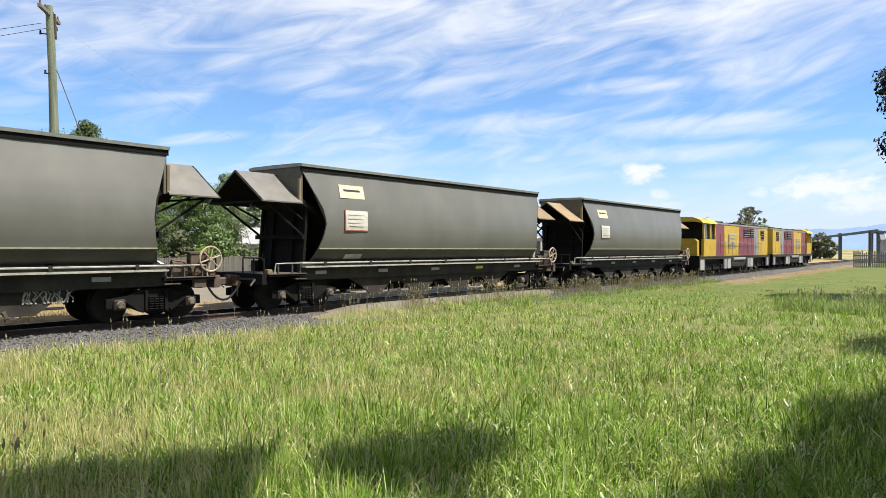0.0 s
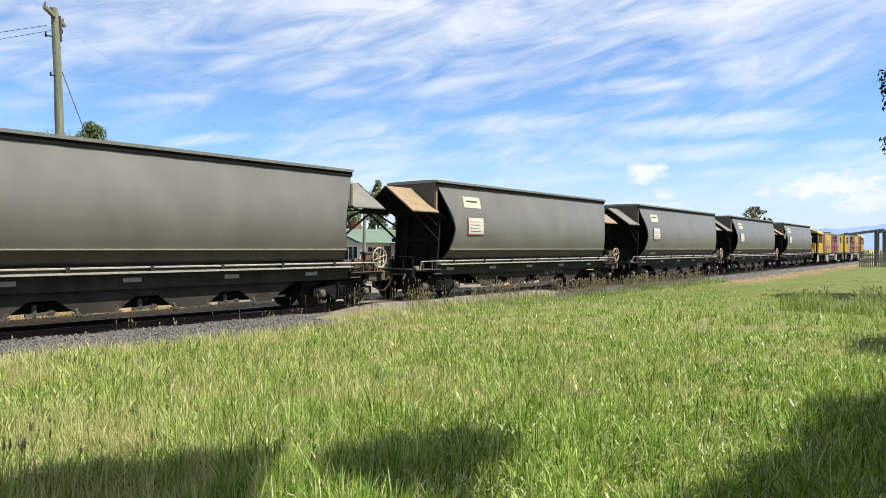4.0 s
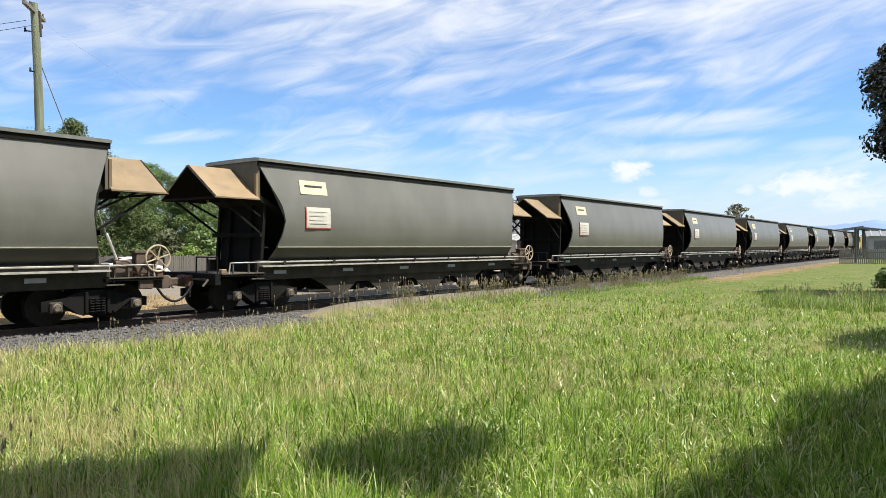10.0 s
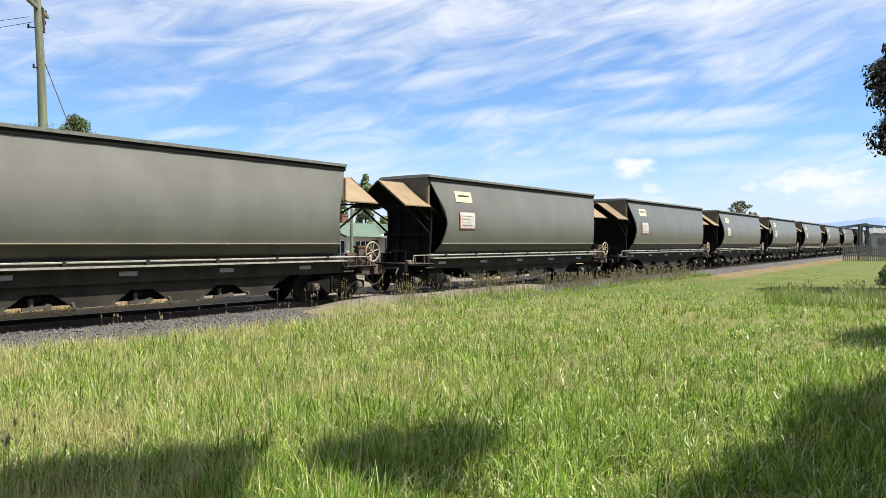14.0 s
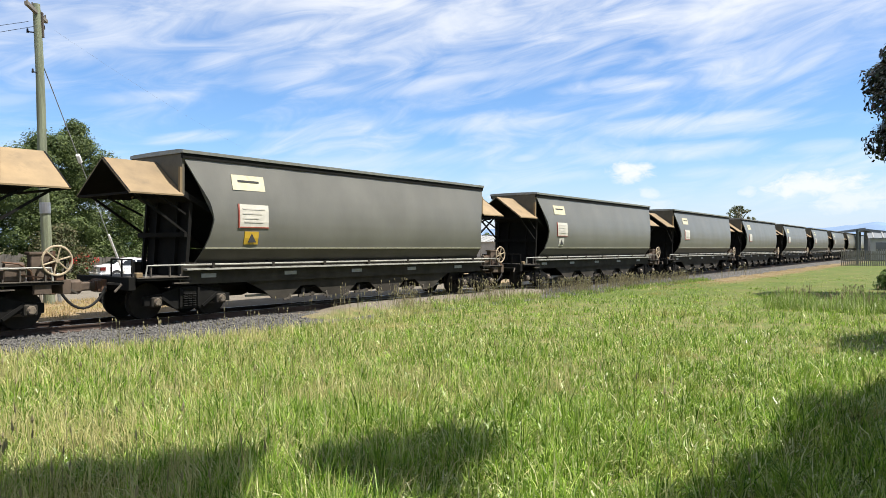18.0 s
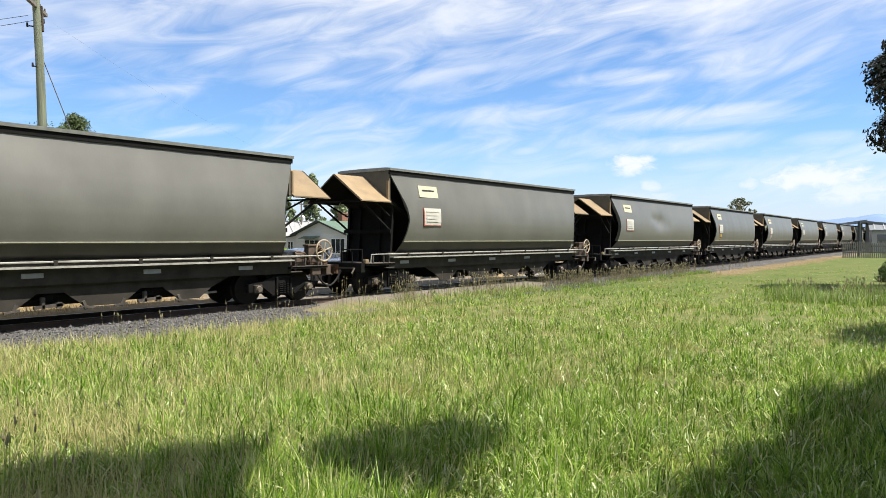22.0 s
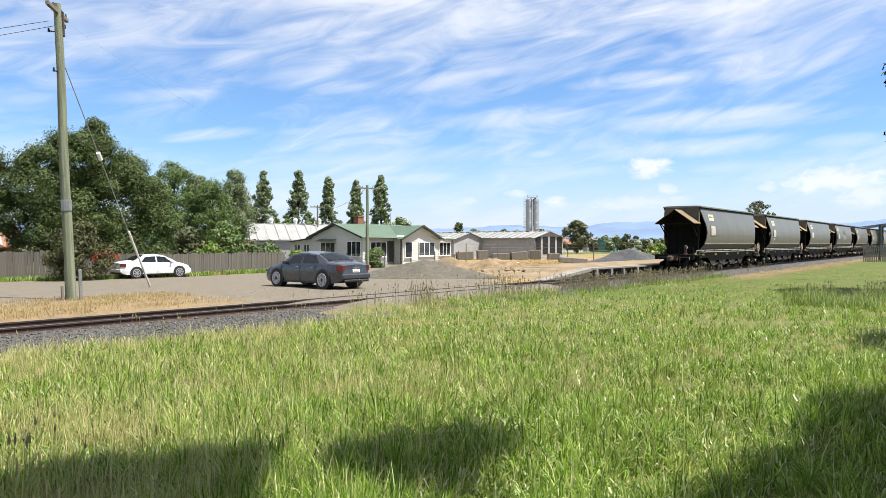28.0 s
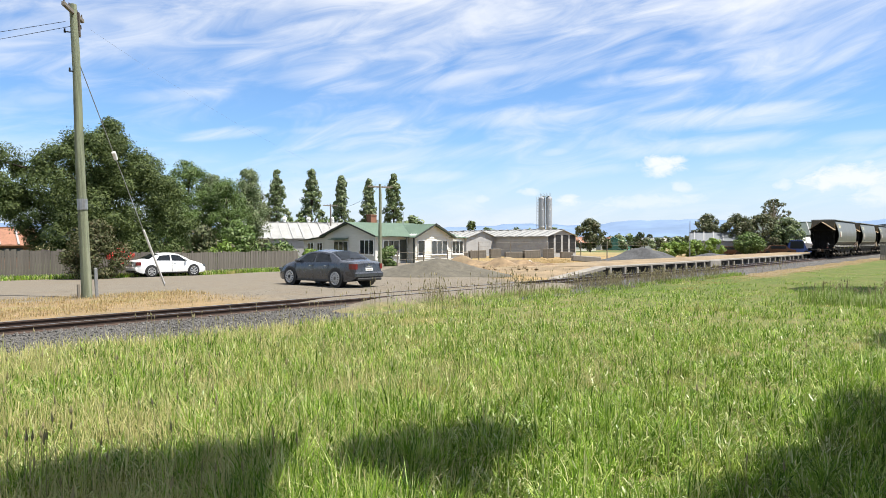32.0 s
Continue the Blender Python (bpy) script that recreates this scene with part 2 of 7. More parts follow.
M_HOSE = material("hose_rubber", (0.012, 0.0115, 0.011), 0.75, spec=0.25, vary=0.2)
M_LYEL = material("loco_yellow", (0.42, 0.27, 0.02), 0.5, vary=0.12, scale=2, stain=(0.2, 0.12, 0.03), stain_amount=0.1)
M_LMAR = material("loco_maroon", (0.17, 0.03, 0.04), 0.45, vary=0.12, scale=2, stain=(0.07, 0.035, 0.03), stain_amount=0.12)
M_LGREY = material("loco_grey", (0.211, 0.205, 0.198), 0.55, vary=0.15, stain=(0.0768, 0.064, 0.0512), stain_amount=0.15)
M_GLASS = glass_dark("dark_glass")
M_GLASSB = glass_dark("house_glass", (0.05, 0.06, 0.07))
M_RAIL = material("rail_side_rust", (0.0576, 0.0352, 0.0256), 0.75, metal=0.2, vary=0.25, scale=4)
M_RAILTOP = material("rail_head", (0.288, 0.282, 0.275), 0.3, metal=0.9, vary=0.1, bump=0.02)
M_SLEEPER = material("sleeper_timber", (0.064, 0.0512, 0.0416), 0.9, vary=0.3, scale=3, grain=40, stretch=(1, 0.2, 1), each=0.2)
M_STONE = material("ballast_stone", (0.122, 0.117, 0.11), 0.9, vary=0.25, scale=8, each=0.45)
M_POLE = material("pole_timber", (0.175, 0.195, 0.125), 0.85, vary=0.3, scale=3, grain=30, stretch=(6, 6, 0.25), stain=(0.25, 0.25, 0.20), stain_amount=0.35, stain_scale=0.8, bump=0.6)
M_POLEOLD = material("old_timber", (0.16, 0.141, 0.115), 0.9, vary=0.2, scale=3, grain=30, stretch=(5, 5, 0.3))
M_GALV = material("galvanised", (0.288, 0.294, 0.301), 0.4, metal=0.6, vary=0.12)
M_WHITEP = material("white_paint", (0.717, 0.717, 0.699), 0.5, vary=0.05, stain=(0.448, 0.421, 0.358), stain_amount=0.08)
M_CARW = material("car_white", (0.699, 0.708, 0.708), 0.3, vary=0.03, bump=0.0, coat=0.6)
M_CARG = material("car_grey", (0.048, 0.052, 0.062), 0.28, metal=0.35, vary=0.05, grain=300, bump=0.0, coat=0.8)
M_TYRE = material("tyre", (0.016, 0.016, 0.016), 0.85, vary=0.2)
M_ALLOY = material("alloy", (0.435, 0.435, 0.442), 0.35, metal=0.5, vary=0.08, bump=0.0)
M_LAMPR = material("lamp_red", (0.128, 0.00768, 0.00896), 0.2, vary=0.1, bump=0.0, coat=0.5)
M_PLASTIC = material("black_plastic", (0.0128, 0.0128, 0.0128), 0.5, vary=0.15, bump=0.0)
M_CHROME = material("chrome", (0.448, 0.448, 0.448), 0.15, metal=1.0, vary=0.03, bump=0.0)
M_FENCE = material("paling_timber", (0.131, 0.115, 0.0992), 0.9, vary=0.2, scale=2, grain=30, stretch=(4, 4, 0.3), each=0.22)
M_WALLW = material("weatherboard_white", (0.556, 0.556, 0.511), 0.6, vary=0.05, scale=2, stretch=(0.5, 0.5, 6), stain=(0.448, 0.43, 0.358), stain_amount=0.05)
M_ROOFG = material("green_roof_iron", (0.0736, 0.118, 0.08), 0.6, vary=0.12, scale=1.2, stain=(0.16, 0.192, 0.128), stain_amount=0.1)
M_ROOFW = material("pale_roof_iron", (0.25, 0.25, 0.242), 0.6, vary=0.1, scale=0.8, stain=(0.303, 0.281, 0.25), stain_amount=0.2)
M_SHEDWALL = material("shed_wall_iron", (0.322, 0.322, 0.318), 0.5, vary=0.1, scale=1.0, stain=(0.261, 0.235, 0.21), stain_amount=0.2)
M_BRICK = material("chimney_brick", (0.218, 0.096, 0.0576), 0.85, vary=0.2, scale=6)
M_TRIM = material("dark_trim", (0.032, 0.0384, 0.032), 0.6, vary=0.1)
M_SILO = material("silo_steel", (0.345, 0.36, 0.384), 0.42, metal=0.35, vary=0.08, scale=0.8)
M_CONC = material("platform_concrete", (0.208, 0.192, 0.166), 0.85, vary=0.18, scale=2.0, stain=(0.169, 0.146, 0.115), stain_amount=0.25)
M_PLATDARK = material("platform_face", (0.0384, 0.032, 0.0269), 0.9, vary=0.3)
M_GRAVEL = material("gravel_heap", (0.0864, 0.0781, 0.0589), 0.95, vary=0.25, scale=3.0, grain=40, bump=0.8, stain=(0.128, 0.112, 0.0864), stain_amount=0.2)
M_BLUESTONE = material("bluestone_heap", (0.0576, 0.0595, 0.0621), 0.95, vary=0.25, scale=3.0, grain=30, bump=0.8)
M_DIRT = material("turned_dirt", (0.20, 0.14, 0.078), 0.95, vary=0.4, scale=1.5, grain=16, bump=1.0, stain=(0.09, 0.055, 0.03), stain_amount=0.45, stain_scale=0.9)
M_BARK = material("bark", (0.0704, 0.0544, 0.0416), 0.95, vary=0.3, scale=4, stretch=(3, 3, 0.5), bump=0.7)
M_BARKG = material("gum_bark", (0.23, 0.205, 0.173), 0.85, vary=0.25, scale=2, stretch=(3, 3, 0.5))
M_DARKGREEN = material("dark_green_iron", (0.032, 0.048, 0.0384), 0.6, vary=0.12)
M_GREYROOF = material("canopy_roof", (0.128, 0.138, 0.147), 0.5, vary=0.1)
M_BLUEP = material("truck_blue", (0.032, 0.0704, 0.243), 0.4, vary=0.08)
M_TEAL = material("teal_iron", (0.0768, 0.218, 0.179), 0.6, vary=0.1)
M_TERRA = material("roof_tile", (0.23, 0.109, 0.064), 0.8, vary=0.2)

M_GRASS = foliage("grass_blades", [(0.0, (0.04, 0.10, 0.008)), (0.25, (0.13, 0.265, 0.02)), (0.55, (0.285, 0.455, 0.045)), (0.82, (0.48, 0.58, 0.14)), (1.0, (0.78, 0.76, 0.44))], 0.5, 0.40, patch=(0.56, 0.43, 0.19), patch_scale=0.55, patch_from=0.55, deep=0.55)
M_WEED = foliage("weed_leaves", [(0.0, (0.103, 0.184, 0.0221)), (0.4, (0.206, 0.309, 0.0515)), (0.75, (0.353, 0.442, 0.117)), (1.0, (0.626, 0.632, 0.383))], 0.35, 0.35, patch_scale=0.8)
M_GRASSD = foliage("dry_grass_blades", [(0.503, 0.371, 0.178), (0.599, 0.469, 0.243), (0.421, 0.291, 0.138), (0.438, 0.381, 0.162)], 0.6, 0.45)
M_STRAW = foliage("straw_blades", [(0.534, 0.497, 0.221), (0.644, 0.58, 0.285), (0.423, 0.396, 0.156), (0.442, 0.488, 0.175)], 0.55, 0.4)
M_SEED = foliage("seed_heads", [(0.24, 0.23, 0.11), (0.38, 0.33, 0.18), (0.18, 0.16, 0.09), (0.50, 0.43, 0.26)], 0.8, 0.3)
M_CONIFER = foliage("conifer_needles", [(0.0381, 0.0627, 0.0157), (0.0582, 0.0874, 0.0224), (0.084, 0.118, 0.0314), (0.118, 0.151, 0.0403)], 0.65, 0.2, patch_scale=0.5)
M_LEAF = foliage("broad_leaves", [(0.0576, 0.096, 0.0224), (0.0832, 0.141, 0.032), (0.115, 0.179, 0.0448), (0.166, 0.211, 0.0768)], 0.5, 0.25, patch_scale=0.4)
M_POPLAR = foliage("poplar_leaves", [(0.072, 0.112, 0.04), (0.12, 0.168, 0.064), (0.176, 0.224, 0.096), (0.256, 0.288, 0.168)], 0.5, 0.2, patch_scale=0.4)
M_GUM = foliage("gum_leaves", [(0.063, 0.0787, 0.0315), (0.0836, 0.102, 0.042), (0.11, 0.126, 0.0577), (0.126, 0.105, 0.0577)], 0.5, 0.2, patch_scale=0.3)
M_LIME = foliage("light_green_leaves", [(0.128, 0.211, 0.032), (0.179, 0.269, 0.0448), (0.218, 0.307, 0.064)], 0.5, 0.3, patch_scale=0.4)
M_PLUM = foliage("dark_leaves", [(0.0115, 0.0192, 0.00768), (0.0192, 0.0288, 0.0102), (0.0384, 0.0192, 0.0192), (0.0288, 0.0448, 0.0128)], 0.35, 0.2, patch_scale=0.8)

# ------------------------------------------------------------------ mesh helpers


def part(name, bm, mat, parent=None, label="", smooth=None, pos=None):
    """Links a bmesh as one mesh object, under a thing or a part."""
    me = bpy.data.meshes.new(name)
    bmesh.ops.recalc_face_normals(bm, faces=bm.faces)
    bm.to_mesh(me)
    bm.free()
    me.materials.append(mat)
    if smooth is not None:
        me.shade_smooth()
        me.set_sharp_from_angle(angle=radians(smooth))
    ob = new(name, me)
    if pos is not None:
        ob.matrix_basis = pos
    if parent is not None:
        ob.parent = parent
    if label:
        ob["label"] = label
    return ob


def shared(name, me, parent, m, label=""):
    ob = new(name, me)
    ob.parent = parent
    ob.matrix_basis = m
    if label:
        ob["label"] = label
    return ob


def empty(name, m, label, category, group="", kind=""):
    ob = new(name)
    ob.matrix_basis = m
    return tagged(ob, label, category, group, kind)


def box(bm, c, s, m=None, bevel=0.0):
    """A box about c of size s; m turns it first."""
    t = Matrix.Translation(c) @ (m or Matrix()) @ Matrix.Diagonal((*s, 1))
    r = bmesh.ops.create_cube(bm, size=1.0, matrix=t)
    if bevel:
        es = list({e for v in r["verts"] for e in v.link_edges})
        bmesh.ops.bevel(bm, geom=es, offset=bevel, segments=1, affect="EDGES")
    return bm


def span(bm, a, b, bevel=0.0):
    """A box from corner a to corner b."""
    a, b = Vector(a), Vector(b)
    return box(bm, (a + b) / 2, [abs(q) for q in (b - a)], None, bevel)


def rod(bm, p, q, r, r2=None, n=8):
    p, q = Vector(p), Vector(q)
    t = Matrix.Translation((p + q) / 2) @ (q - p).to_track_quat("Z", "Y").to_matrix().to_4x4()
    bmesh.ops.create_cone(bm, cap_ends=True, segments=n, radius1=r, radius2=r if r2 is None else r2, depth=(q - p).length, matrix=t)
    return bm


def bar(bm, p, q, w, h):
    """A square bar from p to q."""
    p, q = Vector(p), Vector(q)
    t = (q - p).to_track_quat("X", "Z").to_matrix().to_4x4()
    return box(bm, (p + q) / 2, ((q - p).length, w, h), t)


def loft(bm, rings, closed=True, caps=True):
    """Skins rings of equal length, one after another."""
    vs = [[bm.verts.new(p) for p in ring] for ring in rings]
    n = len(vs[0])
    for a, b in zip(vs, vs[1:]):
        for i in range(n if closed else n - 1):
            j = (i + 1) % n
            bm.faces.new((a[i], a[j], b[j], b[i]))
    if caps and closed:
        bm.faces.new(vs[0])
        bm.faces.new(list(reversed(vs[-1])))
    return bm


def prism(bm, outline, axis, lo, hi):
    """An outline (two coordinates) pushed along an axis from lo to hi."""
    def p(uv, w):
        return {"x": (w, uv[0], uv[1]), "y": (uv[0], w, uv[1]), "z": (uv[0], uv[1], w)}[axis]
    return loft(bm, [[p(uv, lo) for uv in outline], [p(uv, hi) for uv in outline]])


def tube(bm, pts, r, n=6, taper=1.0):
    pts = [Vector(p) for p in pts]
    rings = []
    for i, p in enumerate(pts):
        d = (pts[min(i + 1, len(pts) - 1)] - pts[max(i - 1, 0)]).normalized()
        q = d.to_track_quat("Z", "Y")
        rr = r * (1 + (taper - 1) * i / max(1, len(pts) - 1))
        rings.append([p + q @ Vector((rr * math.cos(2 * math.pi * k / n), rr * math.sin(2 * math.pi * k / n), 0)) for k in range(n)])
    return loft(bm, rings)


def ring(bm, c, radius, r, axis="y", n=20, m=6):
    """A torus about c."""
    rings = []
    for i in range(n):
        a = 2 * math.pi * i / n
        row = []
        for k in range(m):
            b = 2 * math.pi * k / m
            u, w = (radius + r * math.cos(b)), r * math.sin(b)
            x, z = u * math.cos(a), u * math.sin(a)
            row.append(Vector(c) + Vector({"y": (x, w, z), "x": (w, x, z), "z": (x, z, w)}[axis]))
        rings.append(row)
    rings.append(rings[0])
    vs = [[bm.verts.new(p) for p in r_] for r_ in rings[:-1]]
    for i in range(n):
        for k in range(m):
            bm.faces.new((vs[i][k], vs[i][(k + 1) % m], vs[(i + 1) % n][(k + 1) % m], vs[(i + 1) % n][k]))
    return bm


def new_bm():
    return bmesh.new()


def polygons(name, verts, faces_n, mat, smooth=False):
    """A mesh of separate polygons of faces_n corners each: verts is an array (count, faces_n, 3)."""
    verts = np.asarray(verts, dtype=np.float32)
    n = verts.shape[0]
    me = bpy.data.meshes.new(name)
    me.vertices.add(n * faces_n)
    me.vertices.foreach_set("co", verts.reshape(-1))
    me.loops.add(n * faces_n)
    me.loops.foreach_set("vertex_index", np.arange(n * faces_n, dtype=np.int32))
    me.polygons.add(n)
    me.polygons.foreach_set("loop_start", np.arange(0, n * faces_n, faces_n, dtype=np.int32))
    me.polygons.foreach_set("loop_total", np.full(n, faces_n, dtype=np.int32))
    me.update(calc_edges=True)
    me.validate()
    me.materials.append(mat)
    return me


def indexed(name, verts, faces, mat, smooth=False):
    """A mesh from vertex and face arrays, all faces with the same number of corners."""
    verts, faces = np.asarray(verts, dtype=np.float32), np.asarray(faces, dtype=np.int32)
    k = faces.shape[1]
    me = bpy.data.meshes.new(name)
    me.vertices.add(len(verts))
    me.vertices.foreach_set("co", verts.reshape(-1))
    me.loops.add(faces.size)
    me.loops.foreach_set("vertex_index", faces.reshape(-1))
    me.polygons.add(len(faces))
    me.polygons.foreach_set("loop_start", np.arange(0, faces.size, k, dtype=np.int32))
    me.polygons.foreach_set("loop_total", np.full(len(faces), k, dtype=np.int32))
    me.polygons.foreach_set("use_smooth", np.full(len(faces), smooth))
    me.update(calc_edges=True)
    me.validate()
    me.materials.append(mat)
    return me

# ------------------------------------------------------------------ the line of the track
TRACK_Y, GAUGE = 16.5, 1.067


def track_y(x):
    """Centre line: straight past the crossing, then bending away."""
    q = x - 43.0
    return TRACK_Y + 0.0175 * (q + (q * q + 64.0) ** 0.5)


def at(bearing, d, z=0.0):
    """A place by its bearing from +X and its distance from the watcher."""
    return Vector((d * math.cos(radians(bearing)), d * math.sin(radians(bearing)), z))


def sstep(x, a, b):
    t = np.clip((x - a) / (b - a), 0, 1)
    return t * t * (3 - 2 * t)


def ground_z(x, y):
    x, y = np.asarray(x, float), np.asarray(y, float)
    d = y - track_y(x)
    z = -0.30 + 0.03 * np.sin(x * 0.7 + 1.3) * np.sin(y * 0.9) + 0.02 * np.sin(x * 1.9) * np.cos(y * 1.7 + 0.4)
    far = -0.09 + 0.015 * np.sin(x * 0.9) * np.sin(y * 1.1)
    far = far + 0.07 * sstep(d, 3.0, 6.0) - 0.38 * sstep(y, 25.0, 42.0)
    z = z + (far - z) * sstep(d, 0.5, 2.8)
    xr = x + 0.9 * np.sin(d * 2.7 + 0.4) + 0.5 * np.sin(d * 6.1 + 1.0)
    cross = sstep(xr, 11.8, 15.6) * (1 - sstep(xr, 25.5, 28.0)) * sstep(d, -2.5, -1.6) * (1 - sstep(d, 3.0, 6.0))
    z = z + (-0.025 - z) * cross
    return np.where(np.hypot(x, y) > 400, -0.35, z)


def gz(x, y):
    return float(ground_z(x, y))


def ground_material():
    m = bpy.data.materials.new("ground_surface")
    m.use_nodes = True
    n = Nodes(m.node_tree)
    pos = n.add("ShaderNodeNewGeometry").outputs["Position"]
    x, y, _ = n.split(pos)
    wob = n.math("MULTIPLY", n.math("SUBTRACT", n.noise(pos, 0.9, 5.0, 0.65), 0.5), 3.0)
    q = n.math("SUBTRACT", x, 43.0)
    root = n.math("SQRT", n.math("ADD", n.math("MULTIPLY", q, q), 64.0))
    off = n.math("MULTIPLY", n.math("ADD", q, root), 0.0175)
    d = n.math("SUBTRACT", n.math("SUBTRACT", y, TRACK_Y), off)
    dw = n.math("ADD", d, wob)
    xw = n.math("ADD", x, n.math("MULTIPLY", wob, 0.8))
    fine, mid, wide = n.noise(pos, 22.0, 5.0, 0.7), n.noise(pos, 3.0, 5.0, 0.65), n.noise(pos, 0.35, 4.0)
    soil = n.mix(n.smooth(mid, 0.4, 0.65), (0.096, 0.128, 0.0288), (0.218, 0.179, 0.0832))
    soil = n.mix(n.math("MULTIPLY", fine, 0.6), soil, (0.032, 0.0384, 0.0128))
    straw = n.mix(n.smooth(mid, 0.35, 0.68), (0.211, 0.15, 0.08), (0.15, 0.115, 0.0672))
    straw = n.mix(n.smooth(wide, 0.55, 0.7), straw, (0.16, 0.154, 0.0576))
    road = n.mix(n.smooth(mid, 0.35, 0.7), (0.176, 0.154, 0.118), (0.128, 0.112, 0.0896))
    road = n.mix(n.math("MULTIPLY", n.smooth(n.noise(pos, 0.6, 6.0, 0.7, 0.4), 0.46, 0.66), 0.55), road, (0.15, 0.115, 0.075))
    road = n.mix(n.math("MULTIPLY", n.smooth(n.noise(n.combine(n.math("MULTIPLY", x, 0.35), n.math("MULTIPLY", y, 1.6), 0.0), 0.8, 4.0, 0.6), 0.55, 0.7), 0.4), road, (0.21, 0.19, 0.16))
    road = n.mix(n.math("MULTIPLY", fine, 0.7), road, (0.096, 0.0848, 0.0691))
    yard = n.mix(n.smooth(n.noise(pos, 1.1, 6.0, 0.7), 0.42, 0.62), (0.256, 0.176, 0.0832), (0.192, 0.138, 0.0672))
    yard = n.mix(n.smooth(wide, 0.52, 0.72), yard, (0.179, 0.16, 0.0704))
    lawn = n.mix(n.smooth(mid, 0.3, 0.7), (0.064, 0.102, 0.0256), (0.115, 0.122, 0.0448))
    col = n.mix(n.smooth(dw, 5.4, 6.6), straw, road)
    col = n.mix(n.smooth(xw, 12.0, 14.5), col, road)
    slope = n.math("SUBTRACT", n.math("SUBTRACT", xw, 27.0), n.math("MULTIPLY", n.math("SUBTRACT", y, 18.5), 0.84))
    col = n.mix(n.math("MULTIPLY", n.smooth(slope, -0.6, 1.2), n.smooth(d, 0.5, 2.5)), col, yard)
    verge = n.math("SUBTRACT", n.math("ADD", y, n.math("MULTIPLY", wob, 0.4)), n.math("SUBTRACT", 47.5, n.math("MULTIPLY", n.math("MINIMUM", x, 24.0), 0.26)))
    green = n.math("MULTIPLY", n.smooth(verge, -0.6, 0.4), n.math("SUBTRACT", 1.0, n.smooth(x, 37.0, 44.0)))
    col = n.mix(green, col, lawn)
    soil = n.mix(n.smooth(x, 17.0, 30.0), soil, n.mix(n.math("MULTIPLY", fine, 0.6), n.mix(n.smooth(n.noise(pos, 0.5, 6.0, 0.7), 0.4, 0.62), (0.0704, 0.0992, 0.0192), (0.118, 0.118, 0.0384)), (0.0448, 0.064, 0.0128)))
    near = n.math("SUBTRACT", 1.0, n.smooth(n.math("ADD", d, n.math("MULTIPLY", wob, 0.25)), -2.1, -1.6))
    col = n.mix(near, col, soil)
    edge = n.math("MULTIPLY", n.smooth(n.math("ADD", d, n.math("MULTIPLY", wob, 0.6)), -5.3, -4.0), n.smooth(x, 38.0, 46.0))
    col = n.mix(n.math("MULTIPLY", edge, near), col, n.mix(n.smooth(mid, 0.4, 0.65), (0.173, 0.128, 0.0736), (0.134, 0.109, 0.0544)))
    away = n.smooth(n.math("ADD", n.math("ABSOLUTE", x), n.math("ABSOLUTE", y)), 130.0, 200.0)
    col = n.mix(away, col, n.mix(n.smooth(n.noise(pos, 0.02, 4.0), 0.4, 0.6), (0.0832, 0.102, 0.0384), (0.23, 0.192, 0.0896)))
    b = n.add("ShaderNodeBsdfPrincipled", Base_Color=col, Roughness=0.95)
    n.put(b, "Specular IOR Level", 0.2)
    n.put(b, "Normal", n.add("ShaderNodeBump", Strength=0.7, Distance=0.03, Height=n.math("ADD", fine, mid)).outputs[0])
    n.add("ShaderNodeOutputMaterial", Surface=b.outputs[0])
    return m


def ballast_material():
    m = bpy.data.materials.new("ballast_bed")
    m.use_nodes = True
    n = Nodes(m.node_tree)
    pos = n.add("ShaderNodeNewGeometry").outputs["Position"]
    v = n.add("ShaderNodeTexVoronoi", Vector=pos, Scale=19.0)
    tone = n.split(v.outputs["Color"])[0]
    col = n.ramp(tone, (0.0, (0.048, 0.0454, 0.0422)), (0.5, (0.102, 0.0976, 0.0912)), (1.0, (0.186, 0.176, 0.163)))
    # shade in the gaps between stones, put into the colour
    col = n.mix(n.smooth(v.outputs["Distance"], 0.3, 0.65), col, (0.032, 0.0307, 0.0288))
    col = n.mix(n.math("MULTIPLY", n.smooth(n.noise(pos, 0.7, 4.0), 0.5, 0.7), 0.5), col, (0.128, 0.102, 0.0704))
    b = n.add("ShaderNodeBsdfPrincipled", Base_Color=col, Roughness=0.95)
    h = n.math("SUBTRACT", 1.0, v.outputs["Distance"])
    n.put(b, "Normal", n.add("ShaderNodeBump", Strength=1.0, Distance=0.05, Height=h).outputs[0])
    n.add("ShaderNodeOutputMaterial", Surface=b.outputs[0])
    MATS["ballast_bed"] = m
    return m


M_GROUND, M_BALLAST = ground_material(), ballast_material()


def build_ground():
    xs = np.concatenate([np.linspace(-3500, -60, 14)[:-1], np.linspace(-60, -5, 40)[:-1], np.arange(-5, 60, 0.45), np.linspace(60, 140, 70)[1:], np.linspace(140, 3500, 18)[1:]])
    ys = np.concatenate([np.linspace(-3500, -20, 12)[:-1], np.linspace(-20, 0, 20)[:-1], np.arange(0, 48, 0.4), np.linspace(48, 120, 30)[1:], np.linspace(120, 3500, 16)[1:]])
    gx, gy = np.meshgrid(xs, ys, indexing="ij")
    v = np.stack([gx, gy, ground_z(gx, gy)], -1).reshape(-1, 3)
    a, b = len(xs), len(ys)
    i, j = np.meshgrid(np.arange(a - 1), np.arange(b - 1), indexing="ij")
    k = (i * b + j).reshape(-1)
    f = np.stack([k, k + b, k + b + 1, k + 1], -1)
    tagged(new("ground", indexed("ground", v, f, M_GROUND, True)), "grassy ground with gravel yard and dry straw-coloured verge", "ground", kind="structure")


build_ground()


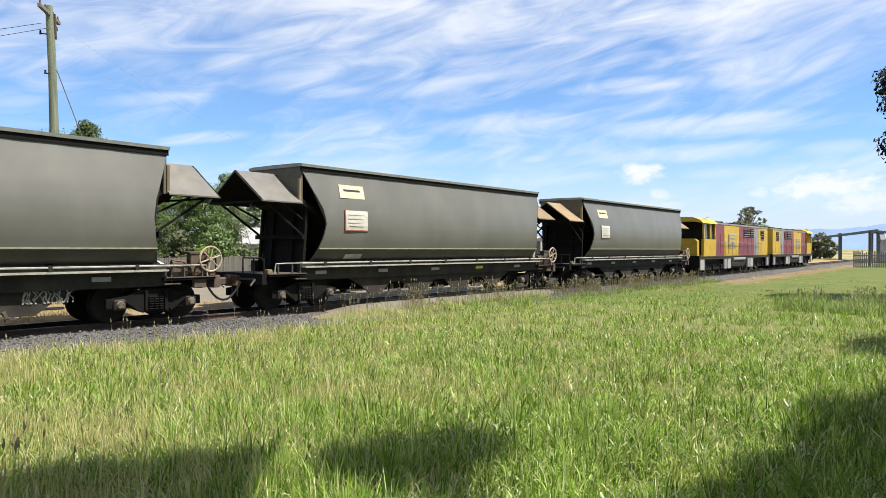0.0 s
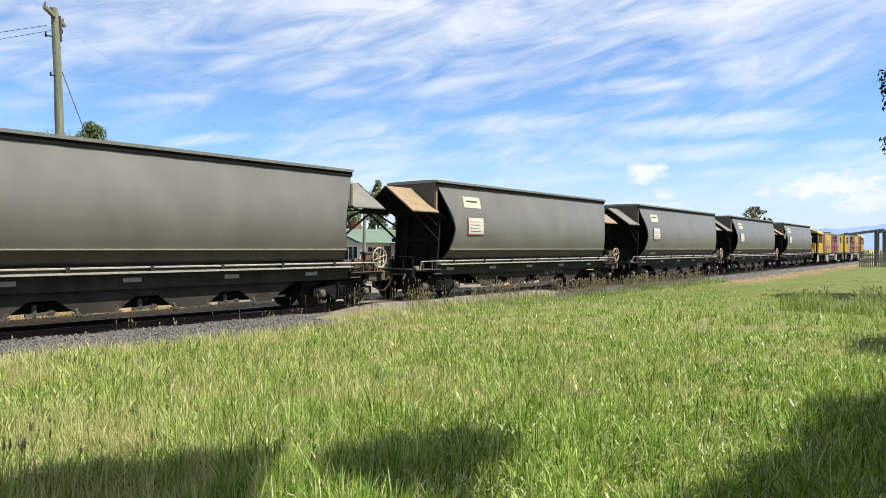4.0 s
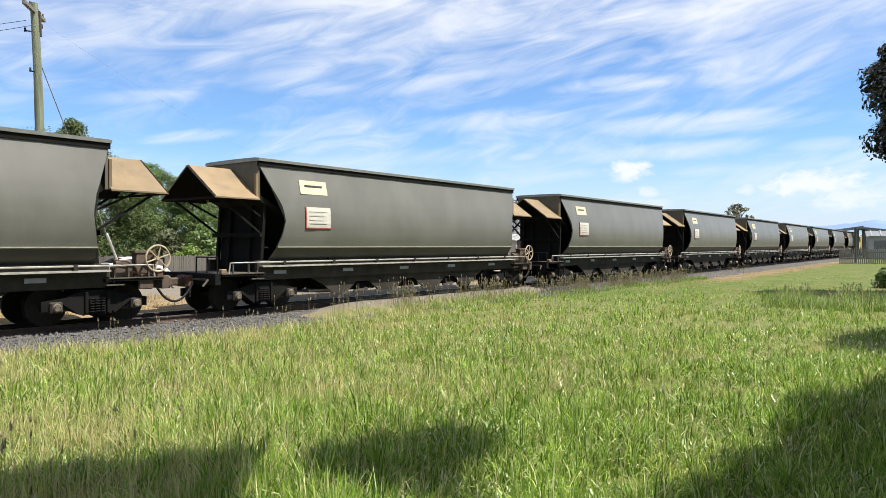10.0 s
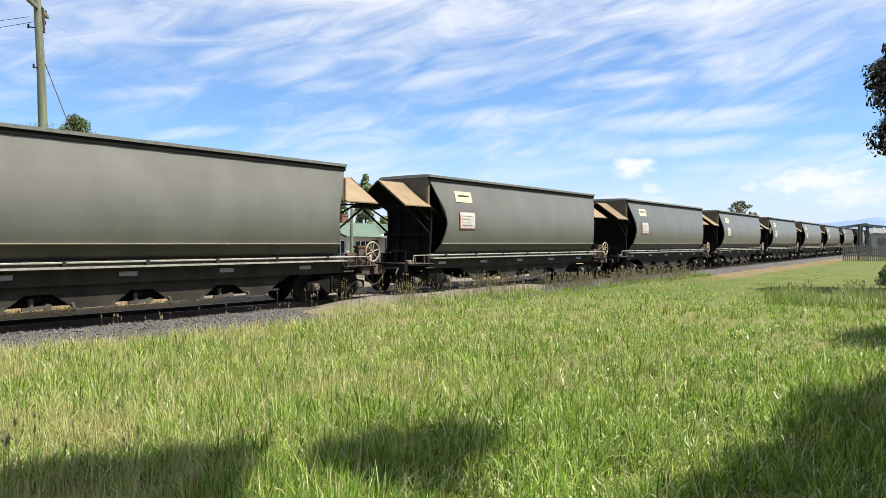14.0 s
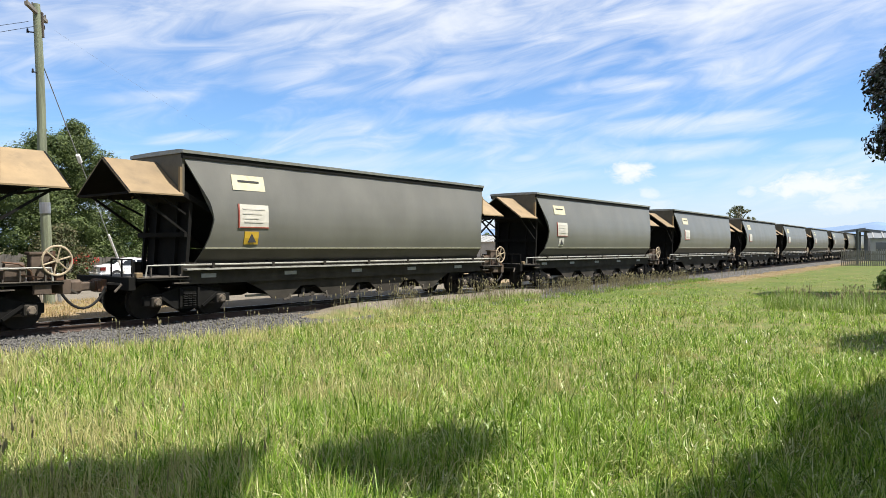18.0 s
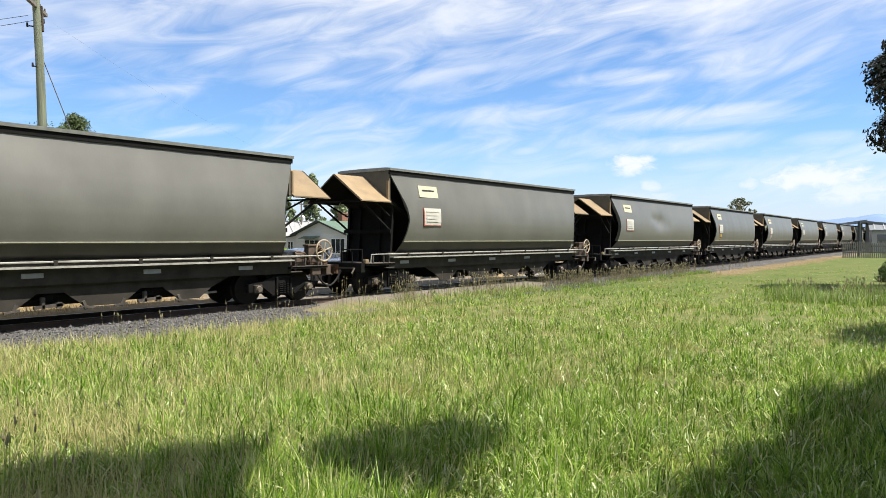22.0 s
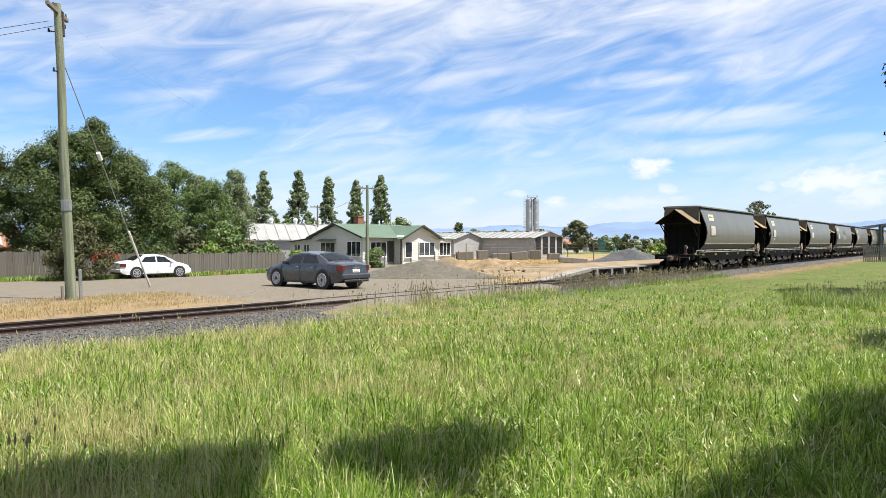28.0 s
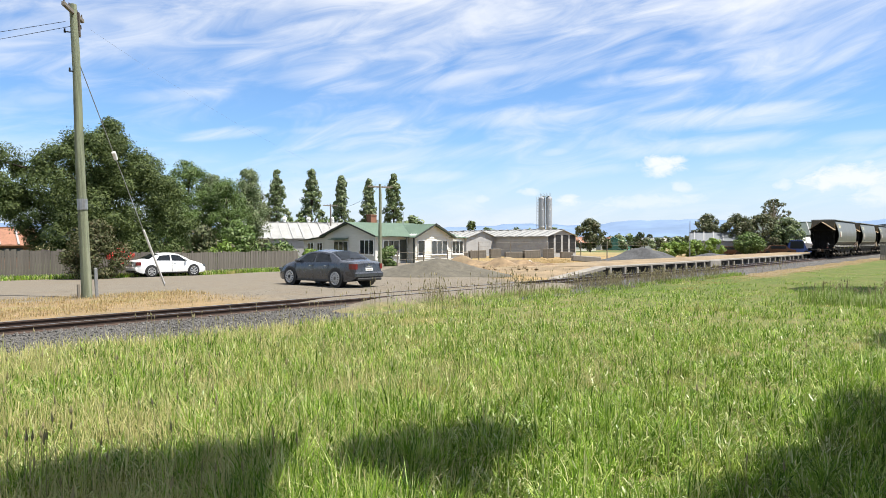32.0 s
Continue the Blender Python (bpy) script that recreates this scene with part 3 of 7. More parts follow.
def sweep(profile, xs, mat, name, parent=None, side=0.0):
    """A profile (offset across, height) drawn along the track."""
    xs = np.asarray(xs, float)
    cy = track_y(xs)
    rows = []
    for o, z in profile:
        rows.append(np.stack([xs, cy + o + side, np.full_like(xs, z)], -1))
    v = np.stack(rows, 1).reshape(-1, 3)
    k = len(profile)
    f = [(i * k + j, (i + 1) * k + j, (i + 1) * k + (j + 1) % k, i * k + (j + 1) % k) for i in range(len(xs) - 1) for j in range(k)]
    ob = new(name, indexed(name, v, f, mat))
    if parent is not None:
        ob.parent = parent
    return ob


STRETCH = np.concatenate([np.linspace(-270, 20, 30), np.arange(22, 130, 2.0), np.linspace(130, 430, 30)])


def build_track():
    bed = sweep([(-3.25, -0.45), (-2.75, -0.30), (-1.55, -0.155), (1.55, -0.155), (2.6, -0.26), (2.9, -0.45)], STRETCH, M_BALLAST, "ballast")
    tagged(bed, "grey crushed stone railway ballast bed", "ballast", kind="structure")
    for s in (-1, 1):
        c = s * (GAUGE / 2 + 0.035)
        foot = sweep([(-0.065, -0.15), (0.065, -0.15), (0.06, -0.135), (0.012, -0.118), (0.01, -0.045), (0.035, -0.035), (0.035, -0.004), (-0.035, -0.004), (-0.035, -0.035), (-0.01, -0.045), (-0.012, -0.118), (-0.06, -0.135)], STRETCH, M_RAIL, "rail", None, c)
        tagged(foot, "rusty brown steel rail on ballast", "rail", "rails of the track")
        head = sweep([(-0.03, -0.003), (0.03, -0.003), (0.026, 0.0), (-0.026, 0.0)], STRETCH, M_RAILTOP, "rail_head", foot, c)
        head["label"] = "polished running surface"
    bm = new_bm()
    box(bm, (0, 0, -0.20), (0.23, 2.05, 0.11), None, 0.015)
    first = part("sleeper", bm, M_SLEEPER, bed)
    first.matrix_basis = pose(-12, TRACK_Y, 0)
    for i in range(1, 190):
        x = -12 + i * 0.66
        shared("sleeper", first.data, bed, pose(x, track_y(x), random.uniform(-0.01, 0.012), 0, 0, random.uniform(-1, 1)))


build_track()


def stones(name, n, place, size, mat, label, category="stones"):
    """Loose broken stones, each with its own shape."""
    octa = np.array([(1, 0, 0), (0, 1, 0), (-1, 0, 0), (0, -1, 0), (0, 0, 1), (0, 0, -1)], float)
    tri = np.array([(0, 1, 4), (1, 2, 4), (2, 3, 4), (3, 0, 4), (1, 0, 5), (2, 1, 5), (3, 2, 5), (0, 3, 5)])
    p = place(n)
    s = np.random.uniform(size[0], size[1], (len(p), 1, 1))
    v = octa[None] * np.random.uniform(0.55, 1.15, (len(p), 6, 1)) * np.random.uniform(0.7, 1.2, (len(p), 1, 3))
    a = np.random.uniform(0, 6.28, len(p))
    c, q = np.cos(a)[:, None], np.sin(a)[:, None]
    v = np.stack([v[..., 0] * c - v[..., 1] * q, v[..., 0] * q + v[..., 1] * c, v[..., 2] + 0.25 * v[..., 0]], -1)
    v = v * s + p[:, None, :]
    f = tri[None] + (np.arange(len(p)) * 6)[:, None, None]
    return tagged(new(name, indexed(name, v.reshape(-1, 3), f.reshape(-1, 3), mat)), label, category, kind="stuff")


def ballast_place(n):
    x = np.random.uniform(2.0, 30.0, n) ** 1.0
    d = np.random.uniform(-3.15, 1.0, n)
    keep = ~((x > 13) & (x < 27))
    x, d = x[keep], d[keep]
    z = np.interp(d, [-3.25, -2.75, -1.55, 1.55], [-0.45, -0.30, -0.155, -0.155])
    return np.stack([x, track_y(x) + d, z + np.random.uniform(-0.01, 0.02, len(x))], -1)


stones("ballast_stones", 15000, ballast_place, (0.022, 0.05), M_STONE, "loose grey broken stones on the ballast shoulder")


def crossing_place(n):
    x, d = np.random.uniform(12.5, 34.0, n), np.random.uniform(-2.9, 6.0, n)
    y = track_y(x) + d
    return np.stack([x, y, ground_z(x, y) + 0.004], -1)


stones("road_gravel", 5000, crossing_place, (0.005, 0.012), M_STONE, "loose grey gravel scattered over the crossing", "gravel")

# ------------------------------------------------------------------ grass


def blades(name, xy, height, width, mat, label, category, lean=0.35, kind="stuff", toward=None, lift=0.0):
    """Bent blades of grass, one triangle fan each; toward: the way each one bends."""
    n = len(xy)
    x, y = xy[:, 0], xy[:, 1]
    z = ground_z(x, y) - 0.01 + lift
    a = np.random.uniform(0, 2 * np.pi, n)
    la = np.random.uniform(0, 2 * np.pi, n) if toward is None else toward + np.random.normal(0, 0.5, n)
    bow = np.clip(np.abs(np.random.normal(lean * 0.42, lean * 0.38, n)), 0.02, 1.25)
    sx, sy = np.cos(a) * width * 0.5, np.sin(a) * width * 0.5
    base = np.stack([x, y, z], -1)
    side = np.stack([sx, sy, 0 * sx], -1)

    def along(length, angle):
        return np.stack([np.cos(la) * np.sin(angle) * length, np.sin(la) * np.sin(angle) * length, np.cos(angle) * length], -1)
    mid = base + along(height * 0.6, bow * 0.65)
    tip = mid + along(height * 0.5, np.minimum(bow * 1.6, 1.75))
    v = np.stack([base - side, base + side, mid + side * 0.8, mid - side * 0.8, tip], 1)
    f = np.array([(0, 1, 2), (0, 2, 3), (3, 2, 4)])[None] + (np.arange(n) * 5)[:, None, None]
    return tagged(new(name, indexed(name, v.reshape(-1, 3), f.reshape(-1, 3), mat)), label, category, kind=kind)


LATTICE = np.random.RandomState(4).uniform(0, 1, (256, 256))


def drift(x, y, size):
    """Smooth random hills and hollows between 0 and 1, about size metres across."""
    u, v = np.asarray(x, float) / size + 500, np.asarray(y, float) / size + 500
    i, j = np.floor(u).astype(int), np.floor(v).astype(int)
    a, b = u - i, v - j
    a, b = a * a * (3 - 2 * a), b * b * (3 - 2 * b)

    def corner(p, q):
        return LATTICE[(i + p) % 256, (j + q) % 256]
    return (corner(0, 0) * (1 - a) + corner(1, 0) * a) * (1 - b) + (corner(0, 1) * (1 - a) + corner(1, 1) * a) * b


def tuft(x, y):
    """How rank the grass grows: 0 thin and short, 1 long."""
    return np.clip(1.5 * (0.55 * drift(x, y, 1.1) + 0.45 * drift(x + 37, y, 0.42)) - 0.22, 0, 1)


def meadow(n, lo, hi):
    r = lo * np.exp(np.random.uniform(0, 1, n) * math.log(hi / lo))
    b = np.radians(np.random.uniform(1, 76, n))
    x, y = r * np.cos(b), r * np.sin(b)
    d = y - track_y(x) + 0.3 * np.sin(x * 0.8) * np.sin(x * 0.23 + 1)
    keep = d < -2.85 - np.random.exponential(0.2, n) - 1.8 * sstep(x, 38, 48) * (np.random.uniform(0, 1, n) < 0.99) + 1.0 * sstep(x, 13, 18) * (1 - sstep(x, 36, 42))
    return x[keep], y[keep], r[keep]


def mown(r):
    """The grass is long near by and short farther off."""
    return (1 - 0.28 * sstep(r, 9, 19)) * (1 - 0.68 * sstep(r, 25, 44))


def build_grass():
    # clumps: long blades that spread from one foot, upright within and bent over outside
    x, y, r = meadow(15000, 3.4, 60.0)
    k = np.random.uniform(0, 1, len(x)) < 0.12 + 0.88 * tuft(x, y)
    x, y, r = x[k], y[k], r[k]
    k = 19
    n = len(x) * k
    spread = np.repeat((0.045 + 0.006 * r) * np.random.uniform(0.7, 1.5, len(x)), k)
    a = np.random.uniform(0, 2 * np.pi, n)
    q = np.random.uniform(0, 1, n) ** 0.6
    bx, by = np.repeat(x, k) + np.cos(a) * q * spread, np.repeat(y, k) + np.sin(a) * q * spread
    size = np.repeat(np.random.uniform(0.55, 1.0, len(x)) * (0.16 + 0.30 * tuft(x, y)), k)
    rr = np.repeat(r, k)
    h = size * np.random.uniform(0.55, 1.2, n) * mown(rr)
    w = (0.0088 + 0.00034 * np.minimum(rr, 20)) * np.random.uniform(0.6, 1.5, n)
    blades("grass_tufts", np.stack([bx, by], -1), h, w, M_GRASS, "tufts of long green meadow grass with yellowing patches", "grass", 0.8 + 1.6 * q, toward=a)
    # finer blades between them, thin over bare hollows
    x, y, r = meadow(150000, 3.4, 110.0)
    k = np.random.uniform(0, 1, len(x)) < 0.35 + 0.65 * sstep(drift(x + 11, y + 5, 0.7), 0.25, 0.5)
    x, y, r = x[k], y[k], r[k]
    h = (0.05 + 0.17 * tuft(x, y) * np.random.uniform(0.4, 1.2, len(x))) * mown(r)
    w = 0.004 + 0.0007 * np.minimum(r, 18) * np.random.uniform(0.7, 1.3, len(x))
    blades("grass", np.stack([x, y], -1), h, w, M_GRASS, "short green meadow grass", "grass", 1.4)
    x, y, r = meadow(6500, 3.8, 26.0)
    k = np.random.uniform(0, 1, len(x)) < 0.16 + 0.6 * sstep(y - 0.5 * x, 0, 5)
    x, y, r = x[k], y[k], r[k]
    h = np.random.uniform(0.25, 0.55, len(x))
    blades("grass_stalks", np.stack([x, y], -1), h, 0.0035 + 0.0004 * r, M_STRAW, "thin straw-coloured grass stalks among the green", "grass", 1.0)
    x, y, r = meadow(44000, 3.4, 19.0)
    k = np.random.uniform(0, 1, len(x)) < 0.25 + 0.75 * sstep(drift(x + 71, y, 0.9), 0.4, 0.62)
    x, y, r = x[k], y[k], r[k]
    h = np.random.uniform(0.06, 0.15, len(x))
    blades("broad_leaf_weeds", np.stack([x, y], -1), h, 0.013 + 0.0006 * r, M_WEED, "small broad-leaved weeds among the grass", "weeds", 3.2, lift=np.random.uniform(0.02, 0.22, len(x)) * (0.3 + 0.7 * tuft(x, y)))


build_grass()


def seed_stems(name, xy, height, label):
    """Stems that carry a spindle of seed."""
    n = len(xy)
    z = ground_z(xy[:, 0], xy[:, 1])
    base = np.concatenate([xy, z[:, None]], -1)
    bend = np.stack([np.random.normal(0, 0.09, n), np.random.normal(0, 0.06, n), np.zeros(n)], -1) * height[:, None]
    top = base + bend + np.stack([0 * z, 0 * z, height], -1)
    way = top - base
    way /= np.linalg.norm(way, axis=1)[:, None]
    rr = np.hypot(xy[:, 0], xy[:, 1])[:, None]
    w = 0.0015 + 0.00008 * rr
    sx = np.concatenate([w, 0 * w, 0 * w], -1)
    sy = np.concatenate([0 * w, w, 0 * w], -1)
    hl = np.random.uniform(0.07, 0.15, (n, 1))
    hw = np.random.uniform(4.0, 7.0, (n, 1))
    m = top + way * hl * 0.4
    e = top + way * hl
    v = np.stack([base - sx, base + sx, top + sx, top - sx, base - sy, base + sy, top + sy, top - sy,
                  top, m + sx * hw, m + sy * hw, m - sx * hw, m - sy * hw, e], 1)
    f = np.array([(0, 1, 2), (0, 2, 3), (4, 5, 6), (4, 6, 7), (8, 9, 10), (8, 10, 11), (8, 11, 12), (8, 12, 9), (13, 10, 9), (13, 11, 10), (13, 12, 11), (13, 9, 12)])
    f = f[None] + (np.arange(n) * 14)[:, None, None]
    return tagged(new(name, indexed(name, v.reshape(-1, 3), f.reshape(-1, 3), M_SEED)), label, "grass", kind="stuff")


def build_seed():
    x = np.concatenate([np.random.uniform(6.5, 12, 90), np.random.uniform(10, 18, 150), np.random.uniform(16, 34, 1150), np.random.uniform(28, 44, 650), np.random.uniform(40, 60, 70)])
    k = np.random.uniform(0, 1, len(x)) < 0.25 + 0.75 * sstep(drift(x, 0 * x, 1.3), 0.3, 0.6)
    x = x[k]
    d = -2.15 + np.random.normal(0, 0.36, len(x)) - 0.3 * (x < 12)
    seed_stems("seeding_grass", np.stack([x, track_y(x) + d], -1), np.random.uniform(0.2, 0.66, len(x)) * np.where(x < 12, 0.7, 1.0), "tall seeding grass stems along the ballast edge")
    x, y, r = meadow(700, 4.2, 22.0)
    k = np.random.uniform(0, 1, len(x)) < 0.03 + 0.5 * sstep(y - 0.8 * x, 0.5, 4)
    x, y, r = x[k], y[k], r[k]
    seed_stems("meadow_seed_heads", np.stack([x, y], -1), np.random.uniform(0.3, 0.55, len(x)), "brown seed heads standing above the meadow grass")
    x, y, r = meadow(165000, 3.8, 24.0)
    d = y - track_y(x)
    k = np.random.uniform(0, 1, len(x)) < 0.75 * np.exp(-((d + 2.9) / 1.1) ** 2) * (x < 16) + 1.0 * np.exp(-x / 7.0) * sstep(y, 3.0, 6.5) * (0.35 + 0.65 * (np.sin(x * 1.3 + 0.7 * y) * np.sin(y * 0.9 - 0.5 * x) > -0.15))
    blades("straw_grass", np.stack([x[k], y[k]], -1), np.random.uniform(0.12, 0.36, k.sum()), 0.006 + 0.0005 * r[k], M_STRAW, "straw-coloured dry grass mixed into the meadow", "grass", 0.9)
    b, r = np.radians(np.random.uniform(5.0, 13.5, 9000)), np.random.uniform(25.5, 31.0, 9000)
    x, y = r * np.cos(b), r * np.sin(b)
    k = np.random.uniform(0, 1, 9000) < sstep(drift(x, y, 1.0), 0.35, 0.6) * sstep(np.degrees(b) + (r - 31) * 0.6, 14.0, 9.0)
    x, y, r = x[k], y[k], r[k]
    blades("rank_weeds", np.stack([x, y], -1), np.random.uniform(0.15, 0.5, len(x)), 0.02, M_WEED, "rank dark weeds in the shade of the street tree", "weeds", 0.9)
    k = np.random.uniform(0, 1, len(x)) < 0.03
    seed_stems("weed_seed_heads", np.stack([x[k], y[k]], -1), np.random.uniform(0.35, 0.6, k.sum()), "pale seed heads above the rank weeds")
    x = np.random.uniform(1.6, 2.6, 26)
    y = np.random.uniform(5.2, 7.4, 26)
    seed_stems("plantain_stems", np.stack([x, y], -1), np.random.uniform(0.35, 0.6, 26), "dark plantain seed heads on tall stems")
    x = np.random.uniform(15, 46, 9000)
    d = -2.55 + np.random.normal(0, 0.33, 9000)
    k = np.random.uniform(0, 1, 9000) < sstep(drift(x, d, 0.8), 0.2, 0.55)
    x, d = x[k], d[k]
    blades("rank_grass", np.stack([x, track_y(x) + d], -1), np.random.uniform(0.07, 0.24, len(x)), 0.006 + 0.0003 * x, M_GRASS, "rank long grass along the edge of the crossing", "grass", 0.7)
    x, d = np.random.uniform(-6, 13.5, 34000), np.random.uniform(2.2, 6.8, 34000)
    k = np.random.uniform(0, 1, 34000) < 0.12 + 0.6 * sstep(drift(x, d * 1.6, 1.2), 0.3, 0.6)
    x, d = x[k], d[k]
    y = track_y(x) + d
    k = np.hypot(x, y) > 10
    blades("dry_grass", np.stack([x[k], y[k]], -1), np.random.uniform(0.03, 0.14, k.sum()), np.full(k.sum(), 0.014), M_GRASSD, "short dry straw-coloured grass beside the track", "grass", 0.7)
    x = np.random.uniform(27, 75, 16000)
    y = track_y(x) + 3.5 + np.random.uniform(0, 1, 16000) * 26
    k = (x - 28) - (y - 18.5) * 0.84 > 0
    blades("yard_dry_grass", np.stack([x[k], y[k]], -1), np.random.uniform(0.05, 0.18, k.sum()), np.full(k.sum(), 0.035), M_GRASSD, "sparse dry grass over the open yard", "grass", 0.7)
    x = np.random.uniform(34, 95, 9000)
    y = track_y(x) - 2.7 - np.random.uniform(0, 1.0, 9000) * 2.3
    blades("dry_verge_grass", np.stack([x, y], -1), np.random.uniform(0.02, 0.07, 9000), np.full(9000, 0.018), M_GRASSD, "dry yellow grass strip beside the far track", "grass", 0.6)
    x = np.random.uniform(9, 37, 9000)
    y = 47.3 - 0.26 * np.minimum(x, 24.0) + np.random.uniform(-0.6, 1.0, 9000) + np.where(x > 24, (x - 24) * 0.12, 0)
    blades("verge_grass", np.stack([x, y], -1), np.random.uniform(0.1, 0.32, 9000), np.full(9000, 0.04), M_GRASS, "green grass verge at the foot of the paling fence", "grass", 0.5)


build_seed()

# ------------------------------------------------------------------ the train
WAGON_PITCH, HALF = 16.7, 6.35
PROFILE = [(1.30, 1.0), (1.52, 1.165), (1.66, 1.275), (1.95, 1.345), (2.30, 1.385), (2.65, 1.375), (3.0, 1.325), (3.4, 1.23), (3.75, 1.14), (3.93, 1.10)]


def hull(z):
    return float(np.interp(z, [p[0] for p in PROFILE], [p[1] for p in PROFILE]))


def hull_end(z, end=1):
    """Where the side sheet ends at a height; the trailing end is cut back deeper."""
    x = float(np.interp(z, [1.3, 1.67, 2.0, 2.4, 2.8, 3.3, 3.93], [6.05, 6.0, 5.92, 5.86, 5.93, 6.12, HALF]))
    return x if end > 0 else x - float(np.interp(z, [1.3, 1.67, 2.0, 2.4, 2.8, 3.3, 3.93], [0.12, 0.16, 0.21, 0.24, 0.20, 0.10, 0.0]))


def side_patch(x0, x1, z0, z1, lift, nz=4):
    """A plate that follows the hull's side, let into it at the back."""
    bm = new_bm()
    rows = []
    for j in range(nz + 1):
        z = z0 + (z1 - z0) * j / nz
        rows.append((-(hull(z) + lift), -(hull(z) - 0.02), z))
    loft(bm, [[(x, front, z) for front, back, z in rows] + [(x, back, z) for front, back, z in reversed(rows)] for x in (x0, x1)])
    return bm


def wheelset(parent, x, r=0.42, label="dark steel wheels on an axle"):
    """Two flanged wheels and their axle, turned as one piece."""
    g = GAUGE / 2
    half = [(g + 0.17, 0.0), (g + 0.17, 0.10), (g + 0.11, 0.10), (g + 0.105, r * 0.62), (g + 0.095, r * 0.72), (g + 0.095, r), (g - 0.035, r), (g - 0.04, r + 0.028), (g - 0.07, r + 0.02), (g - 0.07, r * 0.75), (g - 0.02, r * 0.4), (g - 0.03, 0.11), (g - 0.09, 0.08)]
    line = [(-y, q) for y, q in half] + [(y, q) for y, q in reversed(half)]
    bm = new_bm()
    loft(bm, [[(q * math.cos(2 * math.pi * k / 24), y, q * math.sin(2 * math.pi * k / 24)) for k in range(24)] for y, q in line[1:-1]])
    ob = part("wheelset", bm, M_STEEL, parent, label, 30)
    ob.matrix_basis = pose(x, 0, r)
    return ob


def bogie(root, c, base=1.75, y=0.98, r=0.42):
    """A three-piece bogie: bolster, cast side frames, spring nests, axle boxes with worn caps toned bright as sunlit.
    """
    bm = new_bm()
    box(bm, (c, 0, r + 0.14), (0.36, 2 * y, 0.22))
    bg = part("bogie", bm, M_BLACK, root, "black three-piece bogie")
    for s in (-1, 1):
        out = [(c - base / 2 - 0.28, r - 0.08), (c - base / 2 - 0.28, r + 0.13), (c - base / 2 + 0.2, r + 0.19), (c - 0.3, r + 0.33), (c + 0.3, r + 0.33), (c + base / 2 - 0.2, r + 0.19),
               (c + base / 2 + 0.28, r + 0.13), (c + base / 2 + 0.28, r - 0.08), (c + base / 2 - 0.2, r - 0.05), (c + 0.32, r - 0.20), (c - 0.32, r - 0.20), (c - base / 2 + 0.2, r - 0.05)]
        bm = new_bm()
        prism(bm, out, "y", s * y - 0.06, s * y + 0.06)
        for e in (-1, 1):
            bar(bm, (c + e * 0.36, s * (y + 0.075), r - 0.16), (c + e * (base / 2 - 0.1), s * (y + 0.075), r + 0.13), 0.04, 0.07)
            box(bm, (c + e * 0.24, s * (y + 0.07), r + 0.06), (0.07, 0.08, 0.46), None, 0.01)
        part("side_frame", bm, M_BLACK, bg)
        bm = new_bm()
        for k in (-0.12, 0.0, 0.12):
            for q in range(6):
                ring(bm, (c + k, s * (y + 0.08), r - 0.13 + q * 0.055), 0.048, 0.016, "z", 8, 4)
        tagged(part("spring_nest", bm, M_BLACK, bg, "grimy coil springs"), kind="stuff")
        for e in (-1, 1):
            bm = new_bm()
            box(bm, (c + e * base / 2, s * (y + 0.04), r), (0.26, 0.2, 0.24), None, 0.03)
            part("axle_box", bm, M_SKIRT, bg)
            bm = new_bm()
            rod(bm, (c + e * base / 2, s * (y + 0.14), r), (c + e * base / 2, s * (y + 0.19), r), 0.095, 0.075, 12)
            for k in range(3):
                a = 2.094 * k + 0.5
                rod(bm, (c + e * base / 2 + 0.055 * math.cos(a), s * (y + 0.19), r + 0.055 * math.sin(a)), (c + e * base / 2 + 0.055 * math.cos(a), s * (y + 0.205), r + 0.055 * math.sin(a)), 0.014, None, 6)
            part("axle_cap", bm, M_CAP, bg, "worn bearing cap, sunlit highlight in its tone")
    bm = new_bm()
    bar(bm, (c - base / 2 - 0.05, -0.72, 0.34), (c + base / 2 + 0.05, -0.72, 0.30), 0.05, 0.06)
    bar(bm, (c - 0.2, -0.8, 0.2), (c + 0.3, -0.8, 0.62), 0.04, 0.06)
    part("brake_rod", bm, M_GEAR, bg)
    for e in (-1, 1):
        wheelset(bg, c + e * base / 2)
    return bg


def coupler(parent, x, s):
    bm = new_bm()
    box(bm, (x - s * 0.28, 0, 0.80), (0.56, 0.16, 0.2), None, 0.03)
    box(bm, (x - s * 0.02, 0.05, 0.80), (0.24, 0.30, 0.32), None, 0.06)
    box(bm, (x - s * 0.5, 0, 0.80), (0.10, 0.26, 0.28), None, 0.02)
    part("coupler", bm, M_BEAM, parent, "grimy rust-brown knuckle coupler")
    bm = new_bm()
    if s > 0:
        # the leading hose reaches across to the next vehicle in a deep loop
        pts = [(x + 0.52 * math.sin(a), -0.47 + 0.04 * math.sin(2 * a), 0.80 - 0.46 * math.cos(a) ** 1.5) for a in [-1.45 + 2.9 * k / 12 for k in range(13)]]
    else:
        pts = [(x + 0.5, -0.40, 0.80), (x + 0.42, -0.42, 0.66), (x + 0.40, -0.42, 0.52), (x + 0.41, -0.41, 0.42)]
    tube(bm, pts, 0.03, 7)
    part("brake_hose", bm, M_HOSE, parent, "looped black air hose" if s > 0 else "hanging black air hose")


